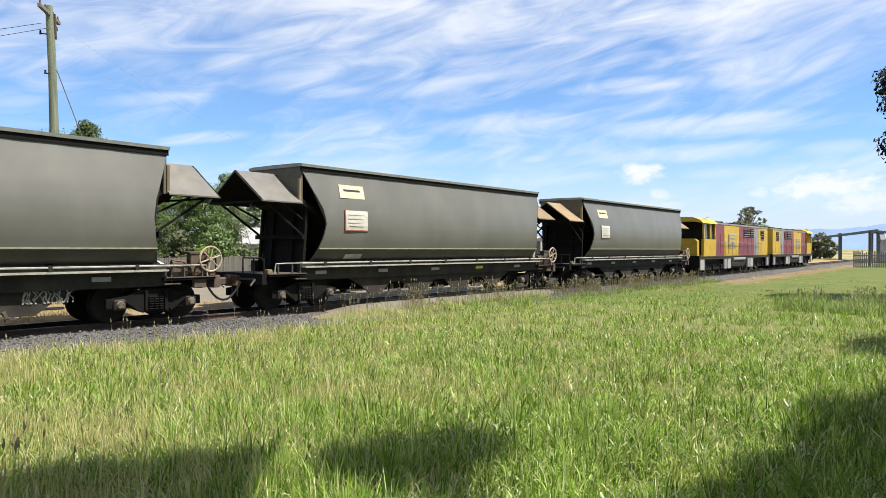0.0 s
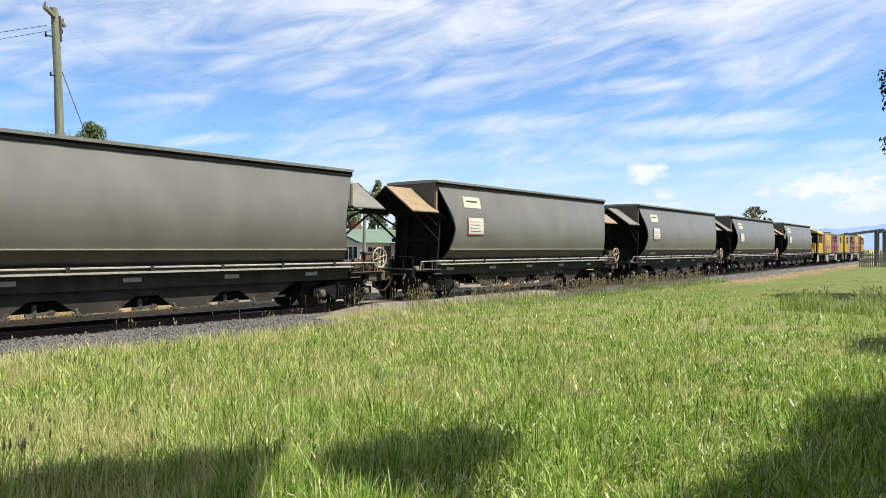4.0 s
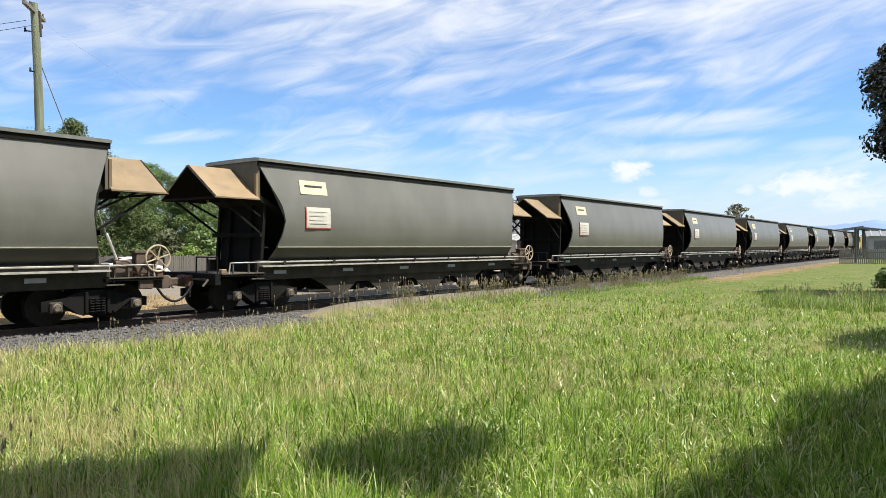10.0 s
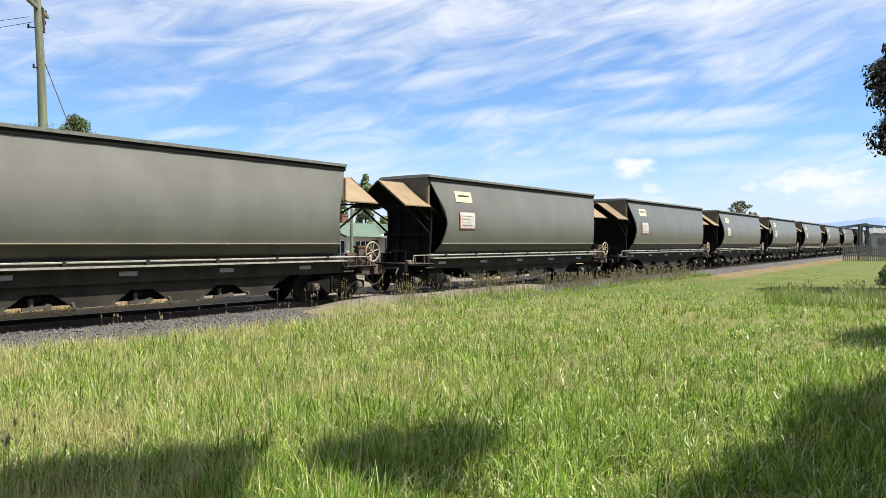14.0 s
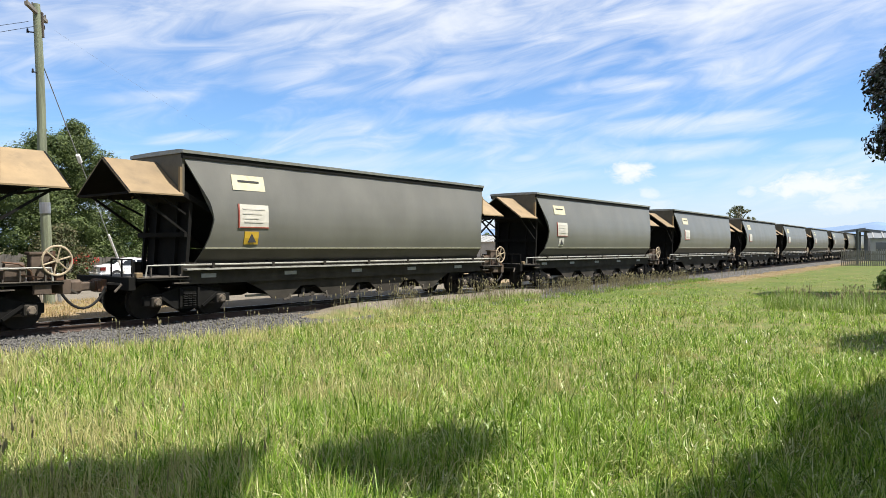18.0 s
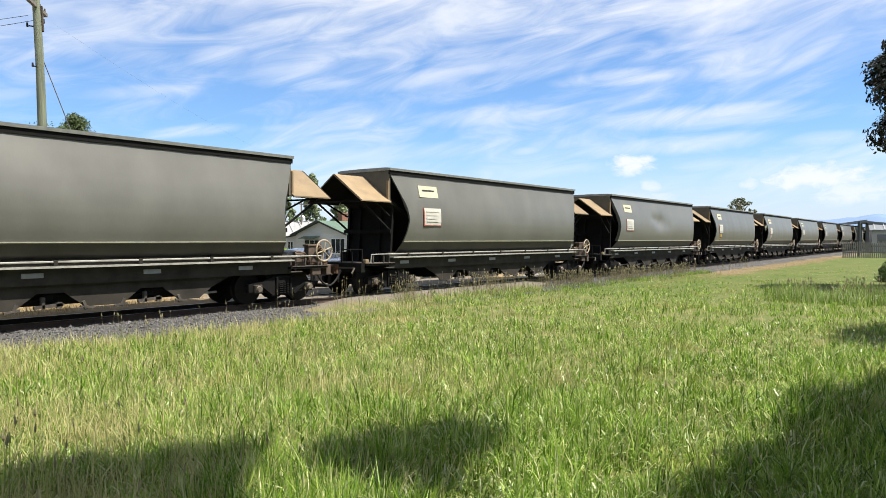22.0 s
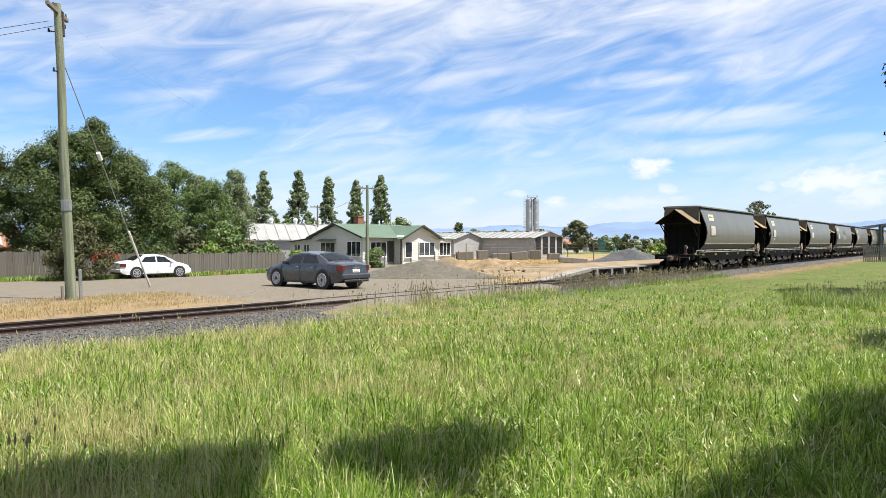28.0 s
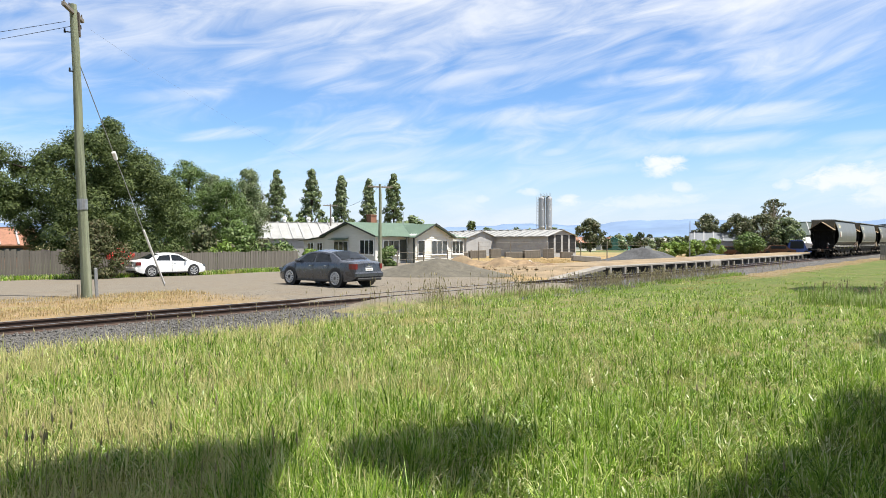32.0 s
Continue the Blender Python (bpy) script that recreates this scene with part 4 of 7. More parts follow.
def build_wagon(name, label, marks=0, lime=False, tail=False, dent=False, grey=0, spray=1.0):
    root = empty(name, pose(0, 0, 0), label, "freight wagon", "hopper wagons of the train")
    # barrel-sided hopper: skin of both sides, with pinched ends; a grimy lower panel turned in under the rib
    def skin(zs, s, thick=0.03, press=None, steps=1):
        sheet = new_bm()
        line = [(hull(z), z, 1) for z in zs] + [(hull(z) - thick, z, 0) for z in reversed(zs)]
        rows = []
        for i in range(steps + 1):
            k = -1 + 2 * i / steps
            row = []
            for y, z, out in line:
                x = k * hull_end(z, 1 if k > 0 else -1)
                row.append((x, s * (y - (press(x, z) if press and out else 0.0)), z))
            rows.append(row)
        return loft(sheet, rows)

    def pressed(x, z):
        """A battered sheet: shallow hollows pressed into the side."""
        return 0.15 * math.exp(-((x - 0.1) / 0.75) ** 2 - ((z - 2.75) / 0.38) ** 2) + 0.07 * math.exp(-((x + 0.9) / 0.5) ** 2 - ((z - 2.9) / 0.25) ** 2) + 0.03 * math.exp(-((x - 1.3) / 0.4) ** 2 - ((z - 2.6) / 0.3) ** 2)

    def rippled(x, z):
        """Thin sheet between frames is never quite true."""
        return 0.007 * math.sin(x * 2.1 + 0.7 * math.sin(z * 2.3)) * math.sin((z - 1.66) * 1.4) + 0.004 * math.sin(x * 5.3 + z)
    upper = [1.66, 1.8] + [1.95 + 0.14 * i for i in range(12)] + [3.63, 3.75, 3.93]
    for s in (-1, 1):
        hurt = dent and s < 0
        side = part("hopper_side", skin(upper, s, 0.16 if hurt else 0.05, (pressed if hurt else rippled) if s < 0 else None, 80 if hurt else 36 if s < 0 else 1), M_BODY, root, "olive-grey curved side sheet", 40)
        if s < 0:
            hopper = side
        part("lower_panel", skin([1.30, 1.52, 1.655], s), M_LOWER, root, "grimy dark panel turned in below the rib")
    # end slope sheets, the shade of the recess put into their black
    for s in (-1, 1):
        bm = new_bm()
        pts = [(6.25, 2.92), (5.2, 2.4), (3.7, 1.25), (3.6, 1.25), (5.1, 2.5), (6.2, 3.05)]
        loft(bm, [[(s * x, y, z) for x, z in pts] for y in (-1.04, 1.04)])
        part("end_slope_sheet", bm, M_BLACK, root, "black slope sheet, recess shade in its colour")
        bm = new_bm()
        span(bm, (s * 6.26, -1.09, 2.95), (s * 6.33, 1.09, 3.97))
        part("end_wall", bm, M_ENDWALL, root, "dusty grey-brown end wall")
        # black triangle that paints the canopy's shade on the end wall
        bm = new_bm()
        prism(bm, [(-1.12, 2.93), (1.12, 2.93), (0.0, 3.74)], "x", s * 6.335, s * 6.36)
        part("gable_sheet", bm, M_BLACK, root, "black sheet standing for the shade under the canopy")
        for w in (-1, 1):
            bm = new_bm()
            span(bm, (s * 6.335, w * 1.04, 2.95), (s * 6.40, w * 1.12, 3.62))
            part("corner_post", bm, M_HOOD, root, "dusty tan corner angle")
        bm = new_bm()
        for y in (-0.95, -0.45, 0.45, 0.95):
            bar(bm, (s * 6.15, y, 1.0), (s * 6.0, y, 2.95), 0.09, 0.09)
        bar(bm, (s * 6.2, -1.05, 2.0), (s * 6.2, 1.05, 2.0), 0.07, 0.12)
        part("end_post", bm, M_BLACK, root)
        # black sheet closing the recess, its shade painted in
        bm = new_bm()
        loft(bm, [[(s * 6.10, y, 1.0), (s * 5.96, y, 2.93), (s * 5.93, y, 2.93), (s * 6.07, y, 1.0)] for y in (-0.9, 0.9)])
        part("end_sheet", bm, M_BLACK, root, "black end sheet, recess shade in its colour")
        # gabled canopy over the end
        bm = new_bm()
        t = 0.035
        for w in (-1, 1):
            loft(bm, [[(s * x, 0, 3.80), (s * x, w * 1.2, 2.95), (s * x, w * 1.2, 2.95 - t), (s * x, 0, 3.80 - t)] for x in (6.345, 7.72)])
        dull = grey & (1 if s < 0 else 2)
        part("canopy", bm, M_SHEDGREY if dull else M_HOOD, root, "grey gabled end canopy" if dull else "dusty tan gabled end canopy")
        # black sheet under the roof slopes, painted as their shade
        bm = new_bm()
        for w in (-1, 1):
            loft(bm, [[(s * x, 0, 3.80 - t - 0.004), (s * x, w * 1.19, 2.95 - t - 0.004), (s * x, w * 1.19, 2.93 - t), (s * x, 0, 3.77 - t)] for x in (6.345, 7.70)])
        part("canopy_lining", bm, M_BLACK, root, "canopy underside, shade put into its black")
        bm = new_bm()
        for w in (-1, 1):
            bar(bm, (s * 7.70, w * 1.19, 2.925), (s * 7.70, 0, 3.775), 0.035, 0.06)
            bar(bm, (s * 7.55, w * 1.0, 2.98), (s * 6.15, w * 0.95, 2.05), 0.05, 0.05)
            bar(bm, (s * 7.0, w * 1.1, 2.93), (s * 6.15, w * 0.95, 2.5), 0.045, 0.045)
        bar(bm, (s * 7.68, -1.18, 2.925), (s * 7.68, 1.18, 2.925), 0.05, 0.05)
        part("canopy_brace", bm, M_BLACK, root, "dark steel braces with a rusty edge")
        # end platform: frame, worn deck, end beam, rails
        bm = new_bm()
        span(bm, (s * 6.2, -1.25, 0.93), (s * 7.55, 1.25, 0.985))
        part("end_platform", bm, M_BLACK, root)
        # lighter top plate: dust and the sunlit top share one tone
        bm = new_bm()
        span(bm, (s * 6.25, -1.27, 0.985), (s * 7.56, 1.27, 1.005))
        part("deck_plate", bm, M_GEAR, root, "worn dusty deck plate, sunlit top in its tone")
        bm = new_bm()
        span(bm, (s * 7.55, -1.2, 0.72), (s * 7.72, 1.2, 1.02), 0.01)
        part("end_beam", bm, M_BEAM if s > 0 else M_BLACK, root, "rust-brown end beam" if s > 0 else "black end beam")
        bm = new_bm()
        tube(bm, [(s * 7.62, -1.15, 1.0), (s * 7.62, -1.15, 1.42), (s * 7.62, -0.25, 1.42), (s * 7.62, -0.25, 1.0)], 0.022, 6)
        bar(bm, (s * 7.62, -0.72, 1.0), (s * 7.62, -0.72, 1.42), 0.03, 0.03)
        part("end_rail", bm, M_BLACK, root)
        bm = new_bm()
        box(bm, (s * 7.48, -1.17, 1.06), (0.16, 0.14, 0.12), None, 0.015)
        part("corner_casting", bm, M_HOOD if s < 0 else M_RUST, root, "small dusty tan casting" if s < 0 else "small rusty casting")
        for x in (6.72, 7.2):
            bm = new_bm()
            bar(bm, (s * x, -1.21, 0.95), (s * x, -1.21, 1.29), 0.045, 0.03)
            part("stanchion", bm, M_GEAR, root)
        # draw gear under the beam
        bm = new_bm()
        bar(bm, (s * 7.74, -0.9, 0.86), (s * 7.74, 0.9, 0.86), 0.035, 0.05)
        bar(bm, (s * 7.75, -0.95, 0.86), (s * 7.95, -1.02, 0.70), 0.035, 0.035)
        part("uncoupling_lever", bm, M_GEAR, root)
        bm = new_bm()
        span(bm, (s * 7.72, -0.26, 0.66), (s * 7.86, 0.26, 0.96), 0.02)
        for q in (-0.2, -0.07, 0.07, 0.2):
            span(bm, (s * 7.86, q - 0.03, 0.70), (s * 7.92, q + 0.03, 0.92))
        part("draft_casting", bm, M_RUST, root, "rust-brown ribbed draft casting")
        coupler(root, s * 8.33, s)
    # roof coaming
    bm = new_bm()
    arc = [(-1.18, 3.955), (-1.19, 4.03), (-1.0, 4.05), (0, 4.06), (1.0, 4.05), (1.19, 4.03), (1.18, 3.955)]
    prism(bm, arc, "x", -HALF - 0.02, HALF + 0.02)
    part("roof_coaming", bm, M_COAM, root, "pale grey roof lip")
    # the roof lip's shadow on the sides, built as a black strip
    bm = new_bm()
    for s in (-1, 1):
        span(bm, (-HALF, s * 1.085, 3.83), (HALF, s * 1.150, 3.955))
    part("roof_gutter", bm, M_BLACK, root, "black band for the shade under the roof lip")
    # pale rib and stripe along the lower side
    for z0, z1, mt, lf in ((1.645, 1.70, M_BODY, 0.022), (1.665, 1.69, M_STRIPE, 0.032)):
        part("side_rib" if mt is M_BODY else "stripe", side_patch(-5.83, 5.99, z0, z1, lf, 1), mt, hopper)
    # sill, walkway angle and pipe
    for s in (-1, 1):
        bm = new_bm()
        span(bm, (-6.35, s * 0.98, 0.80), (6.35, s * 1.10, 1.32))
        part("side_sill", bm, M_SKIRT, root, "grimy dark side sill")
        bm = new_bm()
        span(bm, (-6.3, s * 1.10, 1.145), (6.3, s * 1.27, 1.185))
        part("side_ledge", bm, M_PIPE, root, "worn pale ledge")
    bm = new_bm()
    span(bm, (-7.6, -0.25, 0.7), (7.6, 0.25, 0.98))
    part("centre_sill", bm, M_BLACK, root)
    bm = new_bm()
    rod(bm, (-6.4, -1.235, 1.275), (6.5, -1.235, 1.275), 0.022, None, 6)
    part("air_pipe", bm, M_PIPE, root, "pale pipe along the sill")
    bm = new_bm()
    span(bm, (-0.04, -1.265, 1.18), (0.04, -1.16, 1.31))
    first = part("pipe_bracket", bm, M_SKIRT, root)
    first.matrix_basis = pose(-5.56, 0, 0)
    for i in range(1, 7):
        shared("pipe_bracket", first.data, root, pose(-5.56 + i * 1.85, 0, 0))
    bm = new_bm()
    span(bm, (-0.21, -1.122, 0.95), (0.21, -1.10, 1.05))
    first = part("reflector", bm, M_REFLY if lime == 1 else M_REFL, root)
    first.matrix_basis = pose(-5.6, 0, 0)
    for i in range(1, 5):
        if i == lime:
            bm = new_bm()
            span(bm, (-0.21, -1.122, 0.95), (0.21, -1.10, 1.05))
            part("reflector", bm, M_REFLY, root, "lime reflector").matrix_basis = pose(-5.6 + i * 2.6, 0, 0)
            continue
        shared("reflector", first.data, root, pose(-5.6 + i * 2.6, 0, 0))
    # discharge hoppers between the bogies: skirts with arched cut-outs
    out = [(-4.35, 0.92), (-4.35, 0.78), (-3.85, 0.55), (-3.5, 0.30), (-3.25, 0.30)]
    for c in (-2.25, 0.0, 2.25):
        out += [(c - 0.82, 0.30), (c - 0.66, 0.34), (c - 0.36, 0.56), (c - 0.28, 0.62), (c + 0.28, 0.62), (c + 0.36, 0.56), (c + 0.66, 0.34), (c + 0.82, 0.30)]
    out += [(3.25, 0.30), (3.5, 0.30), (3.85, 0.55), (4.35, 0.78), (4.35, 0.92)]
    for s in (-1, 1):
        bm = new_bm()
        prism(bm, out, "y", s * 0.96, s * 1.0)
        part("hopper_skirt", bm, M_SKIRT, root, "dark skirt with arched cut-outs")
    for c in (-2.25, 0.0, 2.25):
        bm = new_bm()
        loft(bm, [[(c + a * k, b * 0.8, z) for a, b in ((-1, -1), (1, -1), (1, 1), (-1, 1))] for k, z in ((1.05, 1.2), (0.72, 0.36))])
        box(bm, (c, -0.82, 0.52), (0.22, 0.1, 0.16), None, 0.02)
        rod(bm, (c - 0.35, -0.84, 0.46), (c + 0.4, -0.84, 0.58), 0.025, None, 6)
        part("discharge_gate", bm, M_BLACK, root)
        bm = new_bm()
        box(bm, (c - 0.12, -0.9, 0.42), (0.09, 0.1, 0.26), None, 0.02)
        bar(bm, (c - 0.3, -0.92, 0.33), (c + 0.28, -0.92, 0.37), 0.06, 0.07)
        rod(bm, (c + 0.2, -0.95, 0.36), (c + 0.2, -0.86, 0.36), 0.07, None, 10)
        part("gate_lever", bm, M_GEAR, root, "worn grey-brown gate lever")
        for e in (-1, 1):
            bm = new_bm()
            bar(bm, (c + e * 0.74, -0.985, 0.24), (c + e * 0.66, -1.01, 0.42), 0.05, 0.07)
            bar(bm, (c + e * 0.9, -1.0, 0.27), (c + e * 0.6, -1.0, 0.31), 0.05, 0.04)
            part("skirt_lug", bm, M_GEAR, root)
    bm = new_bm()
    rod(bm, (-4.2, -0.7, 0.40), (4.2, -0.7, 0.40), 0.03, None, 6)
    part("operating_rod", bm, M_PIPE, root, "thin pale operating rod")
    for c in (-6.1, 6.1):
        bogie(root, c)
    # brake wheel and gear at the leading end
    bm = new_bm()
    ring(bm, (7.42, -1.24, 1.42), 0.30, 0.024, "y", 24, 6)
    for k in range(6):
        a = math.pi * k / 3 + 0.3
        rod(bm, (7.42, -1.23, 1.42), (7.42 + 0.29 * math.cos(a), -1.24, 1.42 + 0.29 * math.sin(a)), 0.017, None, 6)
    rod(bm, (7.42, -1.26, 1.42), (7.42, -0.95, 1.42), 0.045, None, 10)
    part("brake_wheel", bm, M_WHEELW, root, "weathered cream spoked brake wheel")
    bm = new_bm()
    span(bm, (6.98, -1.08, 1.0), (7.36, -0.88, 1.56), 0.015)
    span(bm, (6.94, -1.10, 1.54), (7.40, -0.86, 1.60), 0.01)
    part("brake_stand", bm, M_BEAM, root, "dusty brown sheet-metal brake stand")
    bm = new_bm()
    bar(bm, (7.44, -1.0, 1.0), (7.44, -1.0, 1.62), 0.09, 0.07)
    rod(bm, (7.42, -1.12, 1.42), (7.42, -0.9, 1.42), 0.09, None, 10)
    part("wheel_post", bm, M_RUST, root, "rusty post behind the brake wheel")
    bm = new_bm()
    box(bm, (6.66, -1.02, 1.13), (0.42, 0.25, 0.26), None, 0.03)
    rod(bm, (6.5, -1.02, 1.32), (6.86, -1.02, 1.32), 0.07, None, 10)
    part("valve_box", bm, M_BEAM, root, "grimy brown valve box")
    bm = new_bm()
    tube(bm, [(6.4, -1.19, 1.40), (6.7, -1.2, 1.36), (6.95, -1.12, 1.22), (7.02, -1.1, 1.04)], 0.02, 6)
    tube(bm, [(6.5, -1.1, 1.2), (6.85, -1.16, 1.12), (7.3, -1.15, 1.06), (7.6, -1.05, 0.94)], 0.016, 6)
    part("brake_pipe", bm, M_RUST, root, "bent rusty brake pipes")
    bm = new_bm()
    box(bm, (7.16, -1.16, 0.84), (0.34, 0.1, 0.22), None, 0.015)
    part("hanger_plate", bm, M_BEAM, root)
    for s in (-1, 1):
        bm = new_bm()
        tube(bm, [(s * 6.3, -1.235, 1.275), (s * 7.1, -1.235, 1.275), (s * 7.3, -1.235, 1.27), (s * 7.34, -1.23, 1.0)], 0.02, 6)
        part("side_rail", bm, M_PIPE, root, "worn pale pipe rail")
        bm = new_bm()
        bar(bm, (s * 6.42, -1.16, 0.86), (s * 6.42, -1.16, 1.06), 0.05, 0.03)
        bar(bm, (s * 6.22, -1.18, 0.85), (s * 6.62, -1.18, 0.85), 0.09, 0.03)
        part("step", bm, M_GEAR, root, "small worn step")
    # plates on the side
    plate = part("notice_plate", side_patch(-5.03, -4.02, 3.15, 3.54, 0.014), M_CREAM, root, "cream and yellow plate with a black bar")
    part("plate_bar", side_patch(-4.86, -4.2, 3.36, 3.41, 0.024, 1), M_INK, plate)
    plate = part("data_plate", side_patch(-4.92, -3.98, 2.20, 2.79, 0.014), M_WHITE, root, "white data plate with unreadable printing")
    part("plate_edge", side_patch(-4.93, -4.885, 2.19, 2.80, 0.022, 4), M_RED, plate)
    part("plate_edge", side_patch(-4.93, -3.97, 2.19, 2.22, 0.022, 1), M_RED, plate)
    for z, a, b in ((2.66, -4.8, -4.1), (2.54, -4.8, -4.2), (2.42, -4.8, -4.3), (2.33, -4.75, -4.15)):
        part("plate_bar", side_patch(a, b, z, z + 0.035, 0.023, 1), M_GREYINK, plate)
    if marks & 1:
        sign = part("warning_plate", side_patch(-4.72, -4.28, 1.77, 2.10, 0.014), M_WHITE if marks & 8 else M_YELLOW, root, "small white warning plate with a dark triangle" if marks & 8 else "small yellow warning plate with a black triangle")
        bm = new_bm()
        loft(bm, [[(x, -hull(1.93) - k, z) for x, z in ((-4.63, 1.82), (-4.37, 1.82), (-4.5, 2.05))] for k in (0.024, 0.034)])
        part("triangle", bm, M_INK, sign)
    if marks & 2:
        part("faded_plate", side_patch(-4.7, -4.0, 1.38, 1.52, 0.02, 1), M_PIPE, root, "small faded plate")
    if marks & 4:
        rnd = random.Random(5)
        for i in range(17):
            bm = new_bm()
            x = spray + i * (0.095 if spray < 2 else 0.06)
            tube(bm, [(x + rnd.uniform(-0.06, 0.06), -1.003, z) for z in ((0.64, 0.70, 0.76, 0.83, 0.88) if spray < 2 else (0.54, 0.63, 0.72, 0.81, 0.9))], 0.012 if spray < 2 else 0.018, 5)
            part("paint_mark", bm, M_PIPE, root, "pale sprayed paint stroke")
    if tail:
        bm = new_bm()
        box(bm, (-7.45, -0.62, 1.30), (0.14, 0.15, 0.56), None, 0.03)
        mk = part("end_marker", bm, M_GEAR, root, "dark grey end-of-train box")
        bm = new_bm()
        box(bm, (-7.45, -0.705, 1.43), (0.09, 0.03, 0.12), None, 0.01)
        part("marker_patch", bm, M_WHITEP, mk, "white patch")
        bm = new_bm()
        box(bm, (-7.45, -0.62, 1.08), (0.15, 0.16, 0.12))
        part("marker_band", bm, M_RED, mk)
    return root


LOCO_LONG = 1.14


def build_loco(name, label):
    root = empty(name, pose(0, 0, 0), label, "locomotive", "locomotives at the head of the train")
    bm = new_bm()
    span(bm, (-8.4, -1.3, 1.02), (8.4, 1.3, 1.22))
    span(bm, (-8.3, -0.9, 0.75), (8.3, 0.9, 1.02))
    part("underframe", bm, M_SKIRT, root, "grimy dark deck")
    bm = new_bm()
    span(bm, (-8.35, -1.315, 1.14), (8.35, -1.295, 1.22))
    part("deck_edge", bm, M_SKIRT, root)
    for s in (-1, 1):
        bm = new_bm()
        span(bm, (s * 8.4, -1.3, 0.5), (s * 8.55, 1.3, 1.25))
        part("headstock", bm, M_BLACK, root, "black end beam")
    # long hood in coloured panels, doors and grilles on both sides
    arc = [(-1.2, 1.22), (-1.2, 3.32), (-1.0, 3.52), (0, 3.62), (1.0, 3.52), (1.2, 3.32), (1.2, 1.22)]
    for a, b, mt in ((-5.3, -3.3, M_LMAR), (-3.3, 0.2, M_LYEL), (0.2, 4.2, M_LMAR), (4.2, 5.4, M_LGREY), (5.4, 8.2, M_LYEL)):
        bm = new_bm()
        prism(bm, arc, "x", a, b - 0.02)
        hood = part("hood_panel", bm, mt, root, {M_LMAR: "maroon hood panel", M_LYEL: "yellow hood panel", M_LGREY: "grey hood panel"}[mt])
        count = max(1, round((b - a) / 0.9))
        for k in range(count):
            x = a + (b - a) * (k + 0.5) / count
            for s in (-1, 1):
                bm = new_bm()
                span(bm, (x - 0.36, s * 1.195, 1.4), (x + 0.36, s * 1.22, 2.75), 0.01)
                part("hood_door", bm, mt, hood)
    for s in (-1, 1):
        # radiator openings, a badge panel and a sheeted grey upper strip
        for x0, x1, z0, z1 in ((1.3, 2.8, 2.55, 3.25), (3.1, 3.9, 2.55, 3.25), (6.0, 7.0, 2.4, 3.2)):
            bm = new_bm()
            span(bm, (x0, s * 1.2, z0), (x1, s * 1.235, z1))
            vent = part("radiator_opening", bm, M_BLACK, root, "dark radiator opening")
            bm = new_bm()
            for k in range(4):
                z = z0 + (z1 - z0) * (k + 0.5) / 4
                span(bm, (x0, s * 1.235, z - 0.02), (x1, s * 1.25, z + 0.02))
            tagged(part("louvre", bm, M_LGREY, vent), kind="stuff")
        bm = new_bm()
        span(bm, (-2.4, s * 1.2, 1.75), (-0.9, s * 1.245, 2.75), 0.02)
        badge = part("badge_panel", bm, M_LGREY, root, "pale badge panel")
        for k in range(3):
            bm = new_bm()
            span(bm, (-2.25, s * 1.244, 1.9 + k * 0.28), (-1.05, s * 1.262, 2.04 + k * 0.28))
            part("badge_bar", bm, M_LYEL, badge)
        bm = new_bm()
        bar(bm, (-5.3, s * 1.16, 3.44), (8.2, s * 1.16, 3.44), 0.1, 0.12)
        part("roof_edge", bm, M_LGREY, root, "weathered grey roof edge")
    # cab at the trailing end: yellow below, broad dark windows between yellow pillars, overhanging roof
    c, w = -6.75, 1.35
    bm = new_bm()
    prism(bm, [(-1.3, 1.22), (-1.34, 2.32), (-0.9, 2.36), (0.9, 2.36), (1.34, 2.32), (1.3, 1.22)], "x", c - w + 0.35, c + w)
    cab = part("cab", bm, M_LYEL, root, "yellow cab")
    for x in (c - w + 0.40, c + 0.25, c + w - 0.09):
        for q in (-1, 1):
            bm = new_bm()
            bar(bm, (x, q * 1.29, 2.3), (x, q * 1.24, 3.45), 0.12, 0.1)
            part("pillar", bm, M_LYEL, cab)
    bm = new_bm()
    prism(bm, [(-1.22, 2.34), (-1.18, 3.45), (1.18, 3.45), (1.22, 2.34)], "x", c - w + 0.4, c + w - 0.06)
    part("cab_window", bm, M_GLASS, cab, "broad dark cab windows")
    bm = new_bm()
    span(bm, (c - w + 0.3, -1.15, 1.3), (c - w + 0.36, 1.15, 3.4))
    part("cab_end_opening", bm, M_BLACK, cab)
    bm = new_bm()
    prism(bm, [(-1.42, 3.34), (-1.22, 3.56), (-0.75, 3.74), (0.75, 3.74), (1.22, 3.56), (1.42, 3.34), (0.8, 3.45), (-0.8, 3.45)], "x", c - w - 0.1, c + w + 0.1)
    part("cab_roof", bm, M_LYEL, cab)
    for q in (-1, 1):
        bm = new_bm()
        rod(bm, (c - 0.6, q * 1.05, 3.6), (c + 0.5, q * 1.05, 3.82), 0.05, None, 6)
        part("roof_horn", bm, M_LGREY, cab)
    bm = new_bm()
    prism(bm, [(-1.1, 1.22), (-1.1, 2.2), (-0.9, 2.35), (0.9, 2.35), (1.1, 2.2), (1.1, 1.22)], "x", -8.35, -8.0)
    part("nose", bm, M_LYEL, root)
    for x in (-3.6, -1.2, 1.5, 4.2):
        bm = new_bm()
        rod(bm, (x, 0, 3.55), (x, 0, 3.7), 0.45, None, 14)
        part("roof_fan", bm, M_BLACK, root)
    bm = new_bm()
